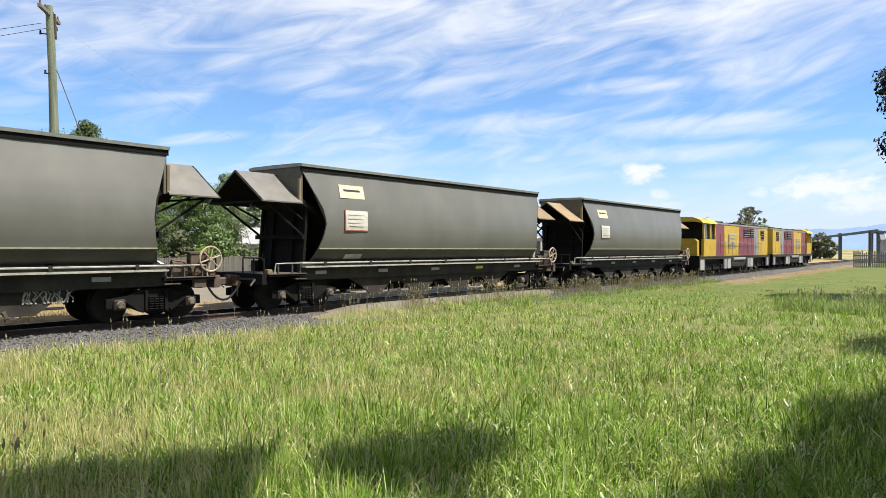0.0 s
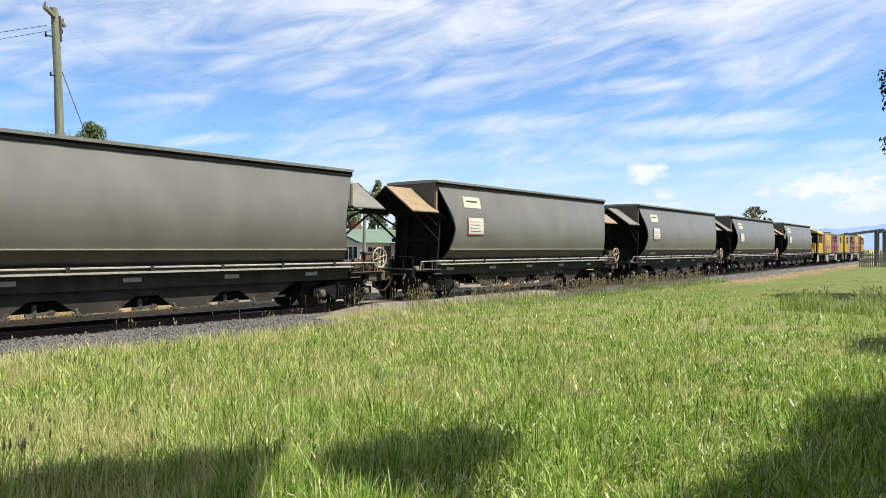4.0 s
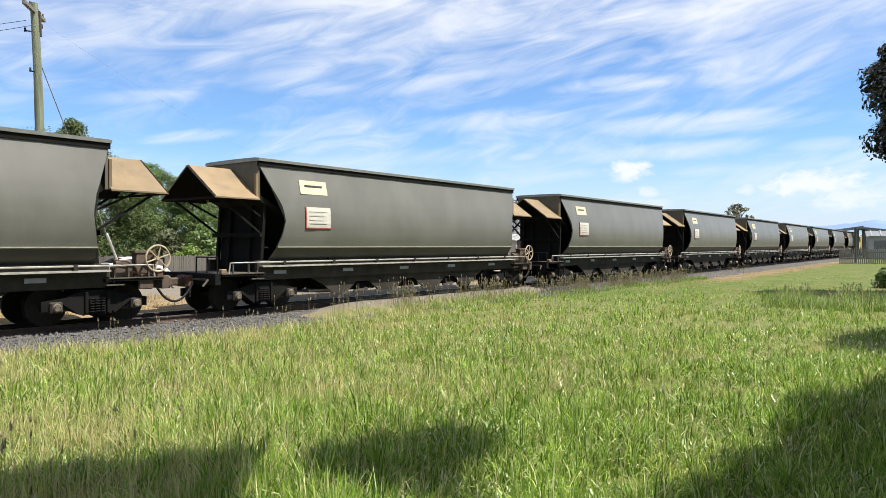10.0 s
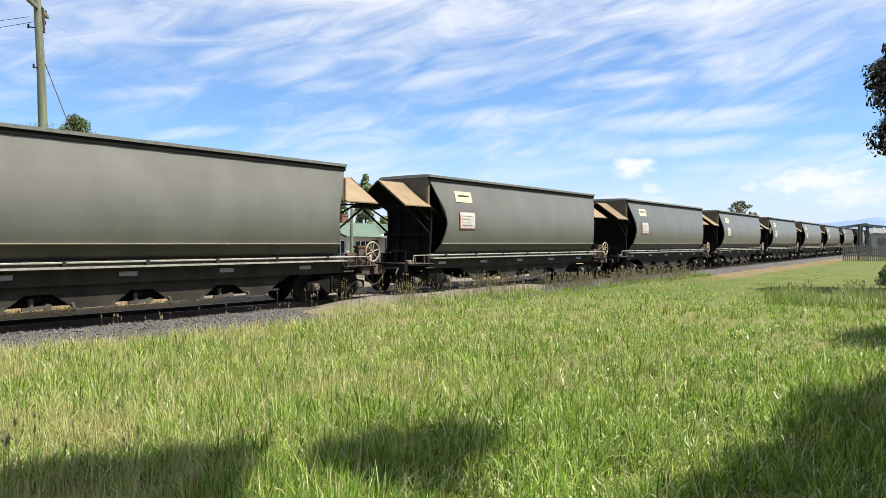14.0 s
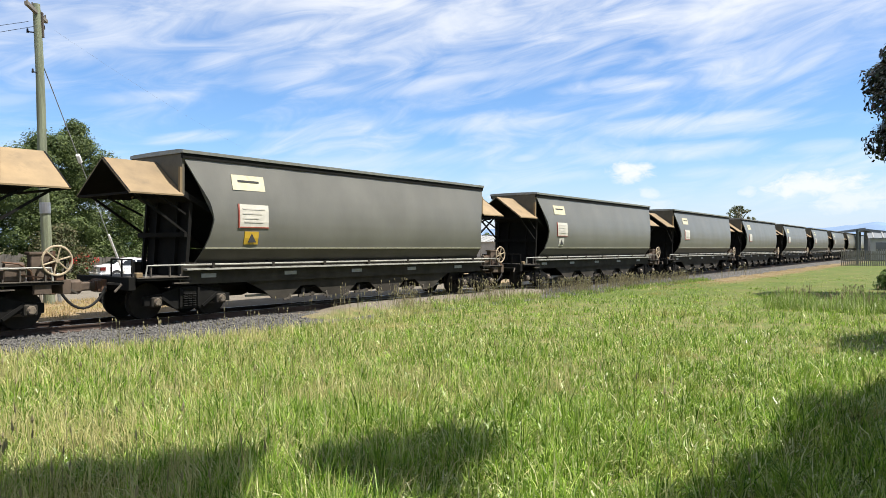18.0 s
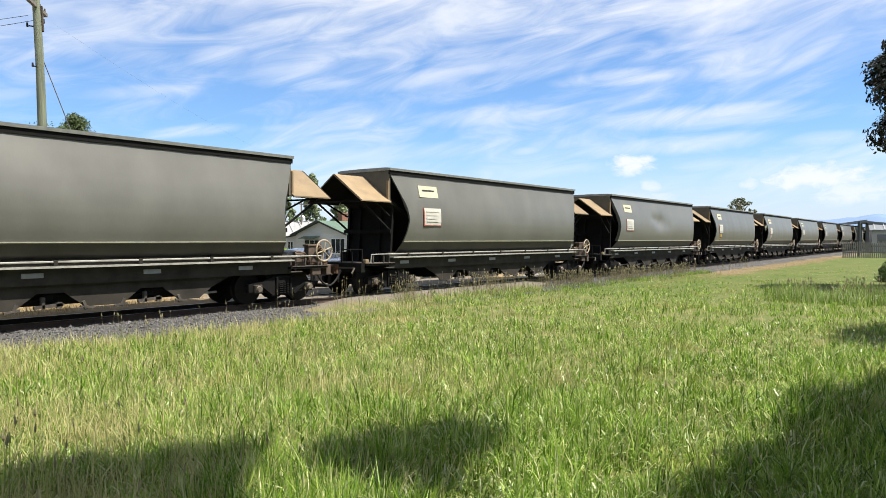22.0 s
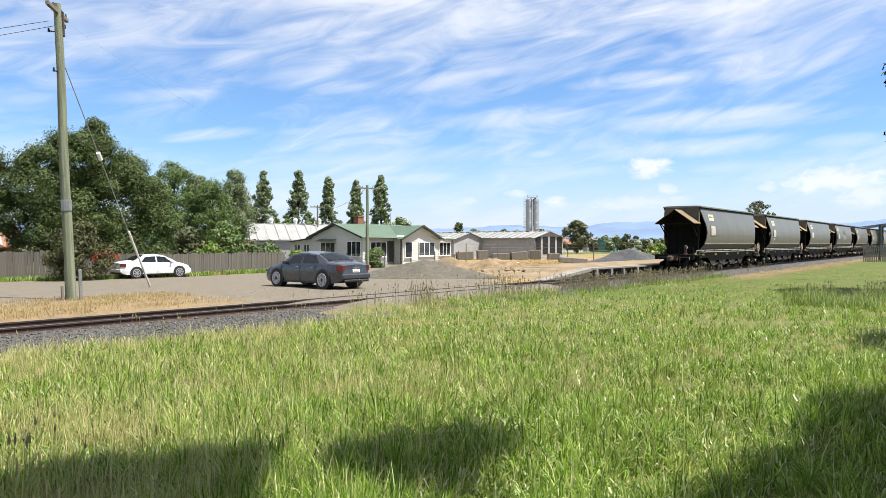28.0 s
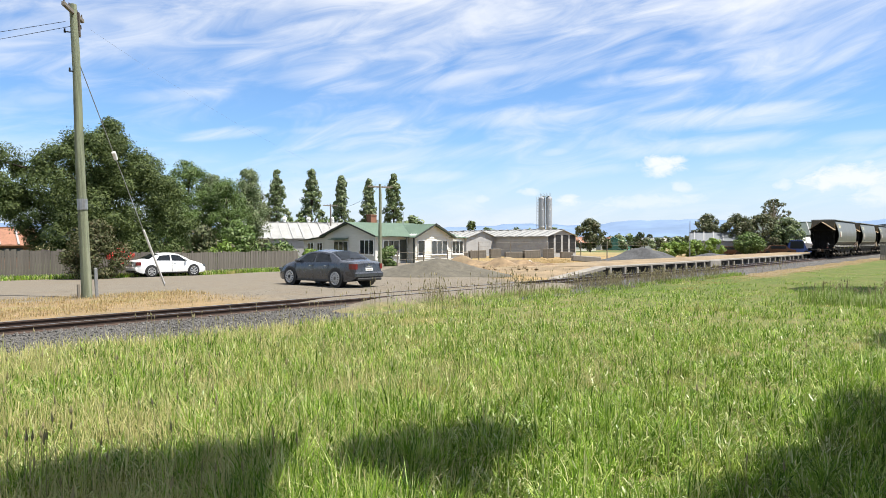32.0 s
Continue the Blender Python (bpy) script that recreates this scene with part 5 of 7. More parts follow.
    rod(bm, (-4.9, -1.34, 2.15), (5.7, -1.34, 2.15), 0.018, None, 6)
    rod(bm, (-4.9, 1.34, 2.15), (5.7, 1.34, 2.15), 0.018, None, 6)
    for k in range(8):
        for s in (-1, 1):
            rod(bm, (-4.9 + k * 1.5, s * 1.34, 1.2), (-4.9 + k * 1.5, s * 1.34, 2.15), 0.016, None, 6)
    part("handrail", bm, M_LGREY, root, "worn grey handrails")
    bm = new_bm()
    prism(bm, [(-1.2, 0.45), (-1.25, 0.7), (-1.2, 0.95), (1.2, 0.95), (1.25, 0.7), (1.2, 0.45), (0.9, 0.3), (-0.9, 0.3)], "x", -1.7, 1.7)
    part("fuel_tank", bm, M_SKIRT, root)
    bm = new_bm()
    rod(bm, (-1.5, -1.2, 0.98), (1.4, -1.2, 0.98), 0.14, None, 12)
    rod(bm, (-1.5, 1.2, 0.98), (1.4, 1.2, 0.98), 0.14, None, 12)
    part("air_tank", bm, M_REFL, root, "pale grey air reservoirs")
    for i, x in enumerate((-7.9, -3.2, -2.4, 2.4, 3.2, 7.9)):
        for s in (-1, 1):
            bm = new_bm()
            box(bm, (x, s * 1.22, 0.68), (0.6 if i % 2 else 0.75, 0.14, 0.72), None, 0.02)
            part("equipment_box", bm, M_LGREY if i % 2 else M_PIPE, root)
    for c in (-5.3, 5.3):
        bm = new_bm()
        for s in (-1, 1):
            prism(bm, [(c - 2.2, 0.45), (c - 2.2, 0.75), (c + 2.2, 0.75), (c + 2.2, 0.45), (c + 1.2, 0.3), (c - 1.2, 0.3)], "y", s * 1.0 - 0.06, s * 1.0 + 0.06)
            for e in (-1.65, 0, 1.65):
                box(bm, (c + e, s * 1.06, 0.46), (0.3, 0.2, 0.34), None, 0.03)
        bg = part("bogie", bm, M_BLACK, root, "black three-axle bogie")
        for e in (-1.65, 0, 1.65):
            wheelset(bg, c + e, 0.46)
    for s in (-1, 1):
        coupler(root, s * 9.05, s)
    # a longer machine: everything but the wheels is drawn out along the frame
    for ob in root.children:
        ob.data.transform(Matrix.Diagonal((LOCO_LONG, 1, 1, 1)))
        for sub_part in ob.children:
            if sub_part.name.startswith("wheelset"):
                sub_part.matrix_basis = Matrix.Translation((sub_part.matrix_basis.translation.x * LOCO_LONG, 0, sub_part.matrix_basis.translation.z))
            else:
                sub_part.data.transform(Matrix.Diagonal((LOCO_LONG, 1, 1, 1)))
    return root


M_SHEDGREY = material("canopy_grey", (0.109, 0.102, 0.0896), 0.7, vary=0.2, scale=1.6, stain=(0.154, 0.122, 0.0768), stain_amount=0.2)
WAGON_LABEL = "olive-grey curved-side hopper wagon with dusty end canopies"
wagon_kinds = {
    "plain": build_wagon("hopper_wagon", WAGON_LABEL),
    "warned": build_wagon("hopper_wagon", "olive-grey hopper wagon with a yellow warning plate", 1),
    "lime": build_wagon("hopper_wagon", "olive-grey hopper wagon with one lime reflector on its sill", 2, 3, False, False, 1),
    "white": build_wagon("hopper_wagon", "olive-grey hopper wagon with a small white warning plate", 9),
    "sprayed": build_wagon("hopper_wagon", "olive-grey hopper wagon with sprayed paint on its skirt", 4),
    "grey": build_wagon("hopper_wagon", "olive-grey hopper wagon with grey end canopies and sprayed paint", 6, False, False, False, 3, 3.25),
    "dull": build_wagon("hopper_wagon", "olive-grey hopper wagon with one grey end canopy", 0, False, False, False, 2),
    "dented": build_wagon("hopper_wagon", "olive-grey hopper wagon with a dented side", 0, False, False, True),
    "tail": build_wagon("hopper_wagon", "last olive-grey hopper wagon carrying an end-of-train box", 0, True, True),
}
KIND = {5: "dull", 6: "sprayed", 7: "grey", -4: "dented", -7: "tail", -6: "white", -3: "warned", -2: "white", 8: "lime"}
TRAIN = []                           # thing, distance of its middle along the train, half its bogie spacing
used = set()
for k in range(-7, 10):
    kind = KIND.get(k, "plain")
    w = wagon_kinds[kind] if kind not in used else copy_thing(wagon_kinds[kind], pose(0, 0, 0))
    used.add(kind)
    TRAIN.append((w, WAGON_PITCH * k + HALF, 6.1))
loco = build_loco("locomotive", "yellow and maroon diesel locomotive with one cab")
head = WAGON_PITCH * 9 + HALF + 8.35
TRAIN.append((loco, head + 0.4 + 9.05 * LOCO_LONG, 5.3 * LOCO_LONG))
lead = copy_thing(loco, pose(0, 0, 0))    # coupled back to back, its cab leading
TRAIN.append((lead, head + 0.4 + 27.15 * LOCO_LONG, 5.3 * LOCO_LONG))


def run(t):
    """How far the train has come: the trailing top corner of wagon 0, along the track."""
    return -120.43 + 9.6965 * t + 0.026188 * t * t - 0.00045971 * t ** 3


def stand(u, half):
    """The pose of a vehicle whose middle is at u."""
    a, b = u - half, u + half
    ya, yb = track_y(a), track_y(b)
    return pose(u, (ya + yb) / 2, 0, 0, 0, math.degrees(math.atan2(yb - ya, b - a)))


def motions():
    steps = [0.8 * i for i in range(41)]
    for thing, u, half in TRAIN:
        turned = pose(0, 0, 0, 0, 0, 180 if thing is lead else 0)
        way = -1 if thing is lead else 1
        walk(thing, [(t, stand(u + run(t), half) @ turned) for t in steps])
        for bogie in thing.children:
            for ws in bogie.children:
                if ws.name.startswith("wheelset"):
                    r, x = ws.matrix_basis.translation.z, ws.matrix_basis.translation.x
                    ts = [i / FPS for i in range(32 * FPS + 1)]
                    walk(ws, [(t, pose(x, 0, r, 0, way * math.degrees(run(t) - run(0)) / r, 0)) for t in ts])

# ------------------------------------------------------------------ trees


def leaf_cloud(name, blobs, per, size, mat, parent, flat=0.0, slim=0.55):
    """Many small leaves in uneven clumps: blobs are (x, y, z, radius)."""
    blobs = np.asarray(blobs, float)
    c = np.repeat(blobs[:, :3], per, 0)
    r = np.repeat(blobs[:, 3], per)
    n = len(c)
    v = np.random.normal(size=(n, 3))
    v /= np.linalg.norm(v, axis=1)[:, None]
    p = c + v * (r * np.random.uniform(0.25, 1.0, n) ** 0.45 * np.random.uniform(0.85, 1.12, n))[:, None] * np.array([1, 1, 0.85])
    nrm = v + np.random.normal(0, 0.42, (n, 3))
    nrm[:, 2] += flat
    nrm /= np.linalg.norm(nrm, axis=1)[:, None]
    a = np.cross(nrm, np.random.normal(size=(n, 3)))
    a /= np.linalg.norm(a, axis=1)[:, None]
    b = np.cross(nrm, a)
    s = size * np.random.uniform(0.6, 1.35, n)[:, None]
    q = np.stack([p - a * s, p + b * s * slim, p + a * s, p - b * s * slim], 1)
    ob = new(name, polygons(name, q, 4, mat))
    ob.parent = parent
    return ob


def tree(name, label, x, y, height, crown, mat, bark=None, trunk_r=0.25, per=60, leaf=0.16, limbs=9, group="", z0=None, clear=0.2):
    """A tapered trunk with limbs that reach into clumps of leaves; crown: clumps (dx, dy, z, r) about the foot."""
    root = empty(name, pose(x, y, gz(x, y) if z0 is None else z0), label, "bush" if "bush" in name or "shrub" in name else "tree", group)
    bm = new_bm()
    top = height * 0.8
    pts = [(random.uniform(-0.05, 0.05) * height * k / 5 * 0.4, random.uniform(-0.05, 0.05) * height * k / 5 * 0.4, top * k / 5 - 0.1) for k in range(6)]
    tube(bm, pts, trunk_r, 8, 0.3)
    for c in random.sample(crown, min(limbs, len(crown))):
        k = max(0.12, min(0.9, (c[2] * 0.65) / top))
        s = Vector(pts[0]).lerp(Vector(pts[-1]), k)
        e = Vector((c[0], c[1], c[2]))
        m = s.lerp(e, 0.5) + Vector((0, 0, 0.06 * height))
        tube(bm, [s, m, e], trunk_r * 0.35, 5, 0.35)
    part("trunk", bm, bark or M_BARK, root, "", 60)
    leaf_cloud("crown", crown, per, leaf, mat, root, 0.35, 0.38 if mat is M_CONIFER else 0.55)
    return root


def clumps(n, rx, ry, z0, z1, r, shape="round", seed=1):
    """Clumps filling a crown: round, cone, column or open."""
    rnd = random.Random(seed)
    out = []
    for _ in range(n):
        k = rnd.random()
        z = z0 + (z1 - z0) * k
        if shape == "round":
            w = max(0.12, math.sin(math.pi * min(0.97, 0.12 + 0.86 * k))) ** 0.7
        elif shape == "cone":
            w = (1 - k) ** 0.7 * 0.95 + 0.05
        elif shape == "spindle":
            w = (0.6 + 0.8 * k if k < 0.4 else 0.92 * (1 - (k - 0.4) / 0.6) ** 0.75) * (0.82 + 0.18 * math.sin(k * 23 + seed)) + 0.05
        elif shape == "column":
            w = min(1.0, 0.55 + k) * (1 - max(0, k - 0.55) / 0.5) + 0.08
        else:
            w = 0.35 + 0.65 * k if k < 0.75 else 1.0 - (k - 0.75) * 2.2
        a, q = rnd.uniform(0, 2 * math.pi), rnd.random() ** 0.45
        out.append((rx * w * q * math.cos(a), ry * w * q * math.sin(a), z, r * rnd.uniform(0.6, 1.3)))
    return out


M_SCRUB = foliage("scrub_leaves", [(0.045, 0.06, 0.018), (0.07, 0.085, 0.028), (0.095, 0.10, 0.038), (0.11, 0.085, 0.045)], 0.6, 0.2, patch_scale=0.5)


def build_trees():
    # big dark conifer behind the fence, made of three leaders
    big = clumps(200, 5.4, 3.4, 0.6, 9.0, 0.85, "round", 3) + clumps(30, 3.6, 1.5, 1.2, 7.0, 1.5, "round", 8) + [(dx + 1.0, dy, z, r) for dx, dy, z, r in clumps(26, 2.2, 2.0, 6.0, 10.0, 0.7, "cone", 5)] + [(dx + 3.6, dy - 0.8, z, r) for dx, dy, z, r in clumps(40, 2.4, 2.0, 1.0, 7.4, 0.85, "round", 6)]
    p = at(65.6, 52.0)
    big += [(dx - 4.6, dy + 2.0, z, r) for dx, dy, z, r in clumps(36, 2.2, 1.6, 3.8, 7.6, 0.8, "round", 14)] + clumps(40, 3.4, 1.8, 2.6, 6.0, 1.2, "round", 15)
    tree("pine_tree", "large dense dark green conifer behind the fence", p.x, p.y, 9.0, big, M_CONIFER, None, 0.4, 440, 0.088, 16)
    p = at(65.6, 45.5)
    tree("fence_bush", "brownish green bush grown through the fence", p.x, p.y, 3.0, clumps(50, 1.9, 1.1, 0.2, 3.1, 0.55, "round", 12), M_SCRUB, None, 0.08, 240, 0.07, 6)
    # mixed trees along the back
    for i, (b, d, h, rx, mt, shp) in enumerate(((59.4, 76, 10.2, 2.6, M_LEAF, "round"), (57.8, 78, 9.4, 2.2, M_POPLAR, "column"), (56.6, 74, 8.2, 2.4, M_LEAF, "round"),
                                               (55.0, 80, 9.8, 1.9, M_POPLAR, "column"), (54.7, 101, 9.2, 2.4, M_GUM, "round"), (60.8, 70, 7.8, 2.4, M_LEAF, "round"))):
        p = at(b, d)
        tree("garden_tree", "leafy green tree among the back gardens", p.x, p.y, h, clumps(120, rx, rx, 0.5, h - 0.2, 0.7, shp, 20 + i), mt, None, 0.22, 230, 0.085, 8, "trees behind the yard")
    for i, (b, d, h, rx) in enumerate(((58.5, 60, 3.0, 2.4), (55.6, 62, 3.6, 2.6), (53.8, 63, 1.9, 1.6), (52.6, 66, 1.7, 1.2))):
        p = at(b, d)
        tree("garden_bush", "rounded green garden bush behind the fence", p.x, p.y, h, clumps(26, rx, rx * 0.7, 0.3, h, 0.7, "round", 40 + i), M_LEAF if i % 2 else M_GUM, None, 0.1, 110, 0.14, 5, "garden bushes")
    p = at(56.9, 57)
    tree("clipped_bush", "bright green rounded bush behind the fence", p.x, p.y, 1.9, clumps(22, 1.4, 1.0, 0.2, 1.9, 0.5, "round", 48), M_LIME, None, 0.08, 110, 0.10, 4)
    # the five poplars
    for i, (b, y_top, rx) in enumerate(((52.88, 12.6, 1.75), (50.2, 12.9, 1.7), (47.9, 11.9, 1.45), (45.75, 11.4, 1.15), (43.8, 12.3, 1.5))):
        p = at(b, 110)
        tree("poplar_tree", "tall narrow dark green poplar", p.x, p.y, y_top + 0.2, clumps(300, rx * 1.45, rx * 1.45, 0.6, y_top, 0.38, "spindle", 60 + i), M_POPLAR, None, 0.22, 44, 0.15, 10, "row of poplars")
    for i, (b, d, h, rx, mt) in enumerate(((42.4, 112, 6.0, 2.0, M_POPLAR), (51.4, 108, 5.6, 3.0, M_LEAF), (49.0, 108, 5.2, 3.0, M_LEAF), (37.6, 150, 6.0, 0.9, M_CONIFER), (36.3, 150, 4.6, 2.6, M_POPLAR),
                                           (31.2, 170, 5.0, 1.6, M_POPLAR), (33.0, 170, 4.8, 1.6, M_POPLAR), (34.0, 170, 4.8, 1.2, M_CONIFER))):
        p = at(b, d)
        tree("far_tree", "distant dark green tree", p.x, p.y, h, clumps(24, rx, rx, 0.6, h, 0.8, "cone" if mt is M_CONIFER else "round", 80 + i), mt, None, 0.2, 70, 0.3, 5, "distant trees")
    p = at(28.3, 150)
    tree("gum_tree", "spreading grey-green gum tree behind the sheds", p.x, p.y, 6.6, clumps(100, 3.4, 3.0, 0.8, 6.4, 0.7, "round", 91), M_GUM, M_BARKG, 0.3, 80, 0.18, 8)
    # trees at the far end of the yard
    for i, (b, d, h, rx, mt) in enumerate(((19.6, 112, 5.8, 2.4, M_GUM), (17.6, 108, 5.4, 2.5, M_GUM), (15.9, 106, 5.2, 3.0, M_GUM), (14.3, 106, 4.6, 2.2, M_POPLAR), (16.8, 100, 2.6, 1.6, M_LEAF))):
        p = at(b, d)
        tree("yard_tree", "olive-green tree at the far end of the yard", p.x, p.y, h, clumps(90, rx, rx, 0.5, h, 0.6, "round", 100 + i), mt, M_BARKG, 0.25, 80, 0.15, 8, "trees at the end of the yard")
    p = at(15.1, 152)
    tree("gum_tree", "thin open-crowned gum tree with bare limbs", p.x, p.y, 10.3, clumps(60, 3.6, 3.0, 6.0, 10.2, 0.42, "round", 121), M_GUM, M_BARKG, 0.4, 34, 0.15, 40)
    p = at(20.8, 96)
    tree("lime_bush", "light green bushes beyond the yard", p.x, p.y, 2.4, [(dx + sx, dy + sy, z, r) for sx, sy, k in ((-0.9, 2.2, 1), (0, 0, 2), (0.9, -2.2, 3)) for dx, dy, z, r in clumps(34, 1.5, 1.5, 0.2, 1.7 + 0.15 * k, 0.4, "round", 131 + k)], M_LIME, None, 0.08, 90, 0.12, 6)
    p = at(10.6, 150)
    tree("far_tree", "rounded tree behind the station canopy", p.x, p.y, 3.8, clumps(60, 4.8, 3.0, 0.5, 4.2, 0.7, "round", 141), M_GUM, None, 0.25, 80, 0.26, 6, "distant trees")
    # the tree whose branches hang in, and those that shade the watcher
    tree("street_tree", "dark glossy-leaved tree overhanging the grass", 35.0, 0.35, 10.5, clumps(130, 3.4, 3.4, 4.4, 9.0, 0.8, "round", 151) + clumps(150, 3.5, 3.5, 6.0, 11.8, 0.8, "round", 152), M_PLUM, None, 0.22, 380, 0.11, 14)
    over = [(dx + 3.75, dy + 4.45, z, r) for dx, dy, z, r in clumps(11, 0.85, 0.75, 6.2, 7.4, 0.40, "round", 161)] + [(dx + 1.1, dy + 5.5, z, r) for dx, dy, z, r in clumps(20, 1.5, 1.1, 6.2, 7.8, 0.45, "round", 162)] + clumps(70, 2.6, 1.6, 2.5, 9.0, 0.8, "round", 163)
    over += [(dx + sx, dy + sy, z, r) for sx, sy, k in ((2.1, 5.6, 2), (1.6, 5.2, 3), (1.2, 5.3, 4), (0.5, 5.4, 5)) for dx, dy, z, r in clumps(7, 0.7, 0.42, 6.3, 7.5, 0.36, "round", 210 + k)]
    tree("shade_tree", "leafy tree standing behind the watcher", 2.2, -3.2, 9.0, over, M_PLUM, None, 0.2, 130, 0.13, 10, "trees behind the watcher")
    # the low crowns here are added out of view to cut sky light
    tree("shade_tree", "leafy tree standing behind the watcher", 10.7, -4.2, 8.0, clumps(190, 4.0, 2.4, 6.0, 8.0, 0.85, "round", 171) + clumps(110, 4.2, 2.6, 0.8, 6.2, 0.95, "column", 172), M_PLUM, None, 0.22, 260, 0.18, 8, "trees behind the watcher")
    tree("shade_tree", "leafy tree standing behind the watcher", 6.9, -3.9, 8.0, clumps(150, 3.0, 2.6, 5.2, 8.4, 0.85, "round", 175) + clumps(70, 2.4, 1.6, 1.0, 5.6, 0.9, "column", 176), M_PLUM, None, 0.22, 260, 0.18, 8, "trees behind the watcher")
    # two unseen trees, added only to hold sky light off the foreground
    tree("shade_tree", "unseen tall tree added behind the watcher to block sky light", 1.6, -5.2, 12.5, clumps(150, 4.6, 2.6, 2.4, 12.6, 1.15, "round", 191), M_PLUM, None, 0.3, 130, 0.26, 10, "trees behind the watcher")
    tree("shade_tree", "unseen tall tree added behind the watcher to block sky light", 9.5, -8.4, 12.5, clumps(150, 5.2, 2.6, 1.4, 12.6, 1.2, "round", 192), M_PLUM, None, 0.3, 130, 0.26, 10, "trees behind the watcher")
    tree("shade_tree", "leafy tree standing beside the watcher", 18.6, -2.6, 8.2, clumps(90, 2.4, 2.2, 4.6, 8.4, 0.8, "round", 195), M_PLUM, None, 0.2, 160, 0.17, 8, "trees behind the watcher")
    tree("low_shrub", "dark green low shrub in the grass", *at(5.7, 40).xy, 0.8, clumps(12, 0.7, 0.7, 0.1, 0.7, 0.35, "round", 181), M_LEAF, None, 0.03, 90, 0.08, 3)


build_trees()

# ------------------------------------------------------------------ poles and wires


def power_pole(x, y, height, lean, label, arm=1.8, turn=20.0, r=0.165, mat=None, name="power_pole"):
    root = empty(name, pose(x, y, gz(x, y), lean[0], lean[1], 0), label, "power pole", "power poles")
    bm = new_bm()
    rings = []
    for k in range(25):
        t = k / 24
        cx, cy = 0.014 * math.sin(t * 9 + 0.4), 0.012 * math.sin(t * 7)
        rr = r * (1 - 0.32 * t) * (1 + 0.02 * math.sin(t * 31))
        rings.append([(cx + rr * math.cos(a) * (1 + 0.03 * math.sin(3 * a + 5 * t)), cy + rr * math.sin(a), height * t - 0.15 * (k == 0)) for a in [2 * math.pi * q / 14 for q in range(14)]])
    loft(bm, rings)
    part("pole", bm, mat or M_POLE, root, "weathered greenish timber", 50)
    bm = new_bm()
    t = pose(0, 0, 0, 0, 0, turn)
    box(bm, (0, 0, height - 0.25), (arm, 0.1, 0.12), t, 0.01)
    part("crossarm", bm, M_POLEOLD, root)
    bm = new_bm()
    for k in (-0.45, -0.2, 0.2, 0.45):
        p = t @ Vector((k * arm, 0, 0))
        rod(bm, (p.x, p.y, height - 0.19), (p.x, p.y, height - 0.07), 0.03, 0.022, 8)
    part("insulator", bm, M_GEAR, root)
    return root


def wire(name, a, b, sag, r, label, mat=None):
    bm = new_bm()
    a, b = Vector(a), Vector(b)
    pts = [a.lerp(b, k / 14) - Vector((0, 0, sag * 4 * (k / 14) * (1 - k / 14))) for k in range(15)]
    tube(bm, pts, r, 5)
    return tagged(part(name, bm, mat or M_HOSE), label, "wire", "overhead wires")


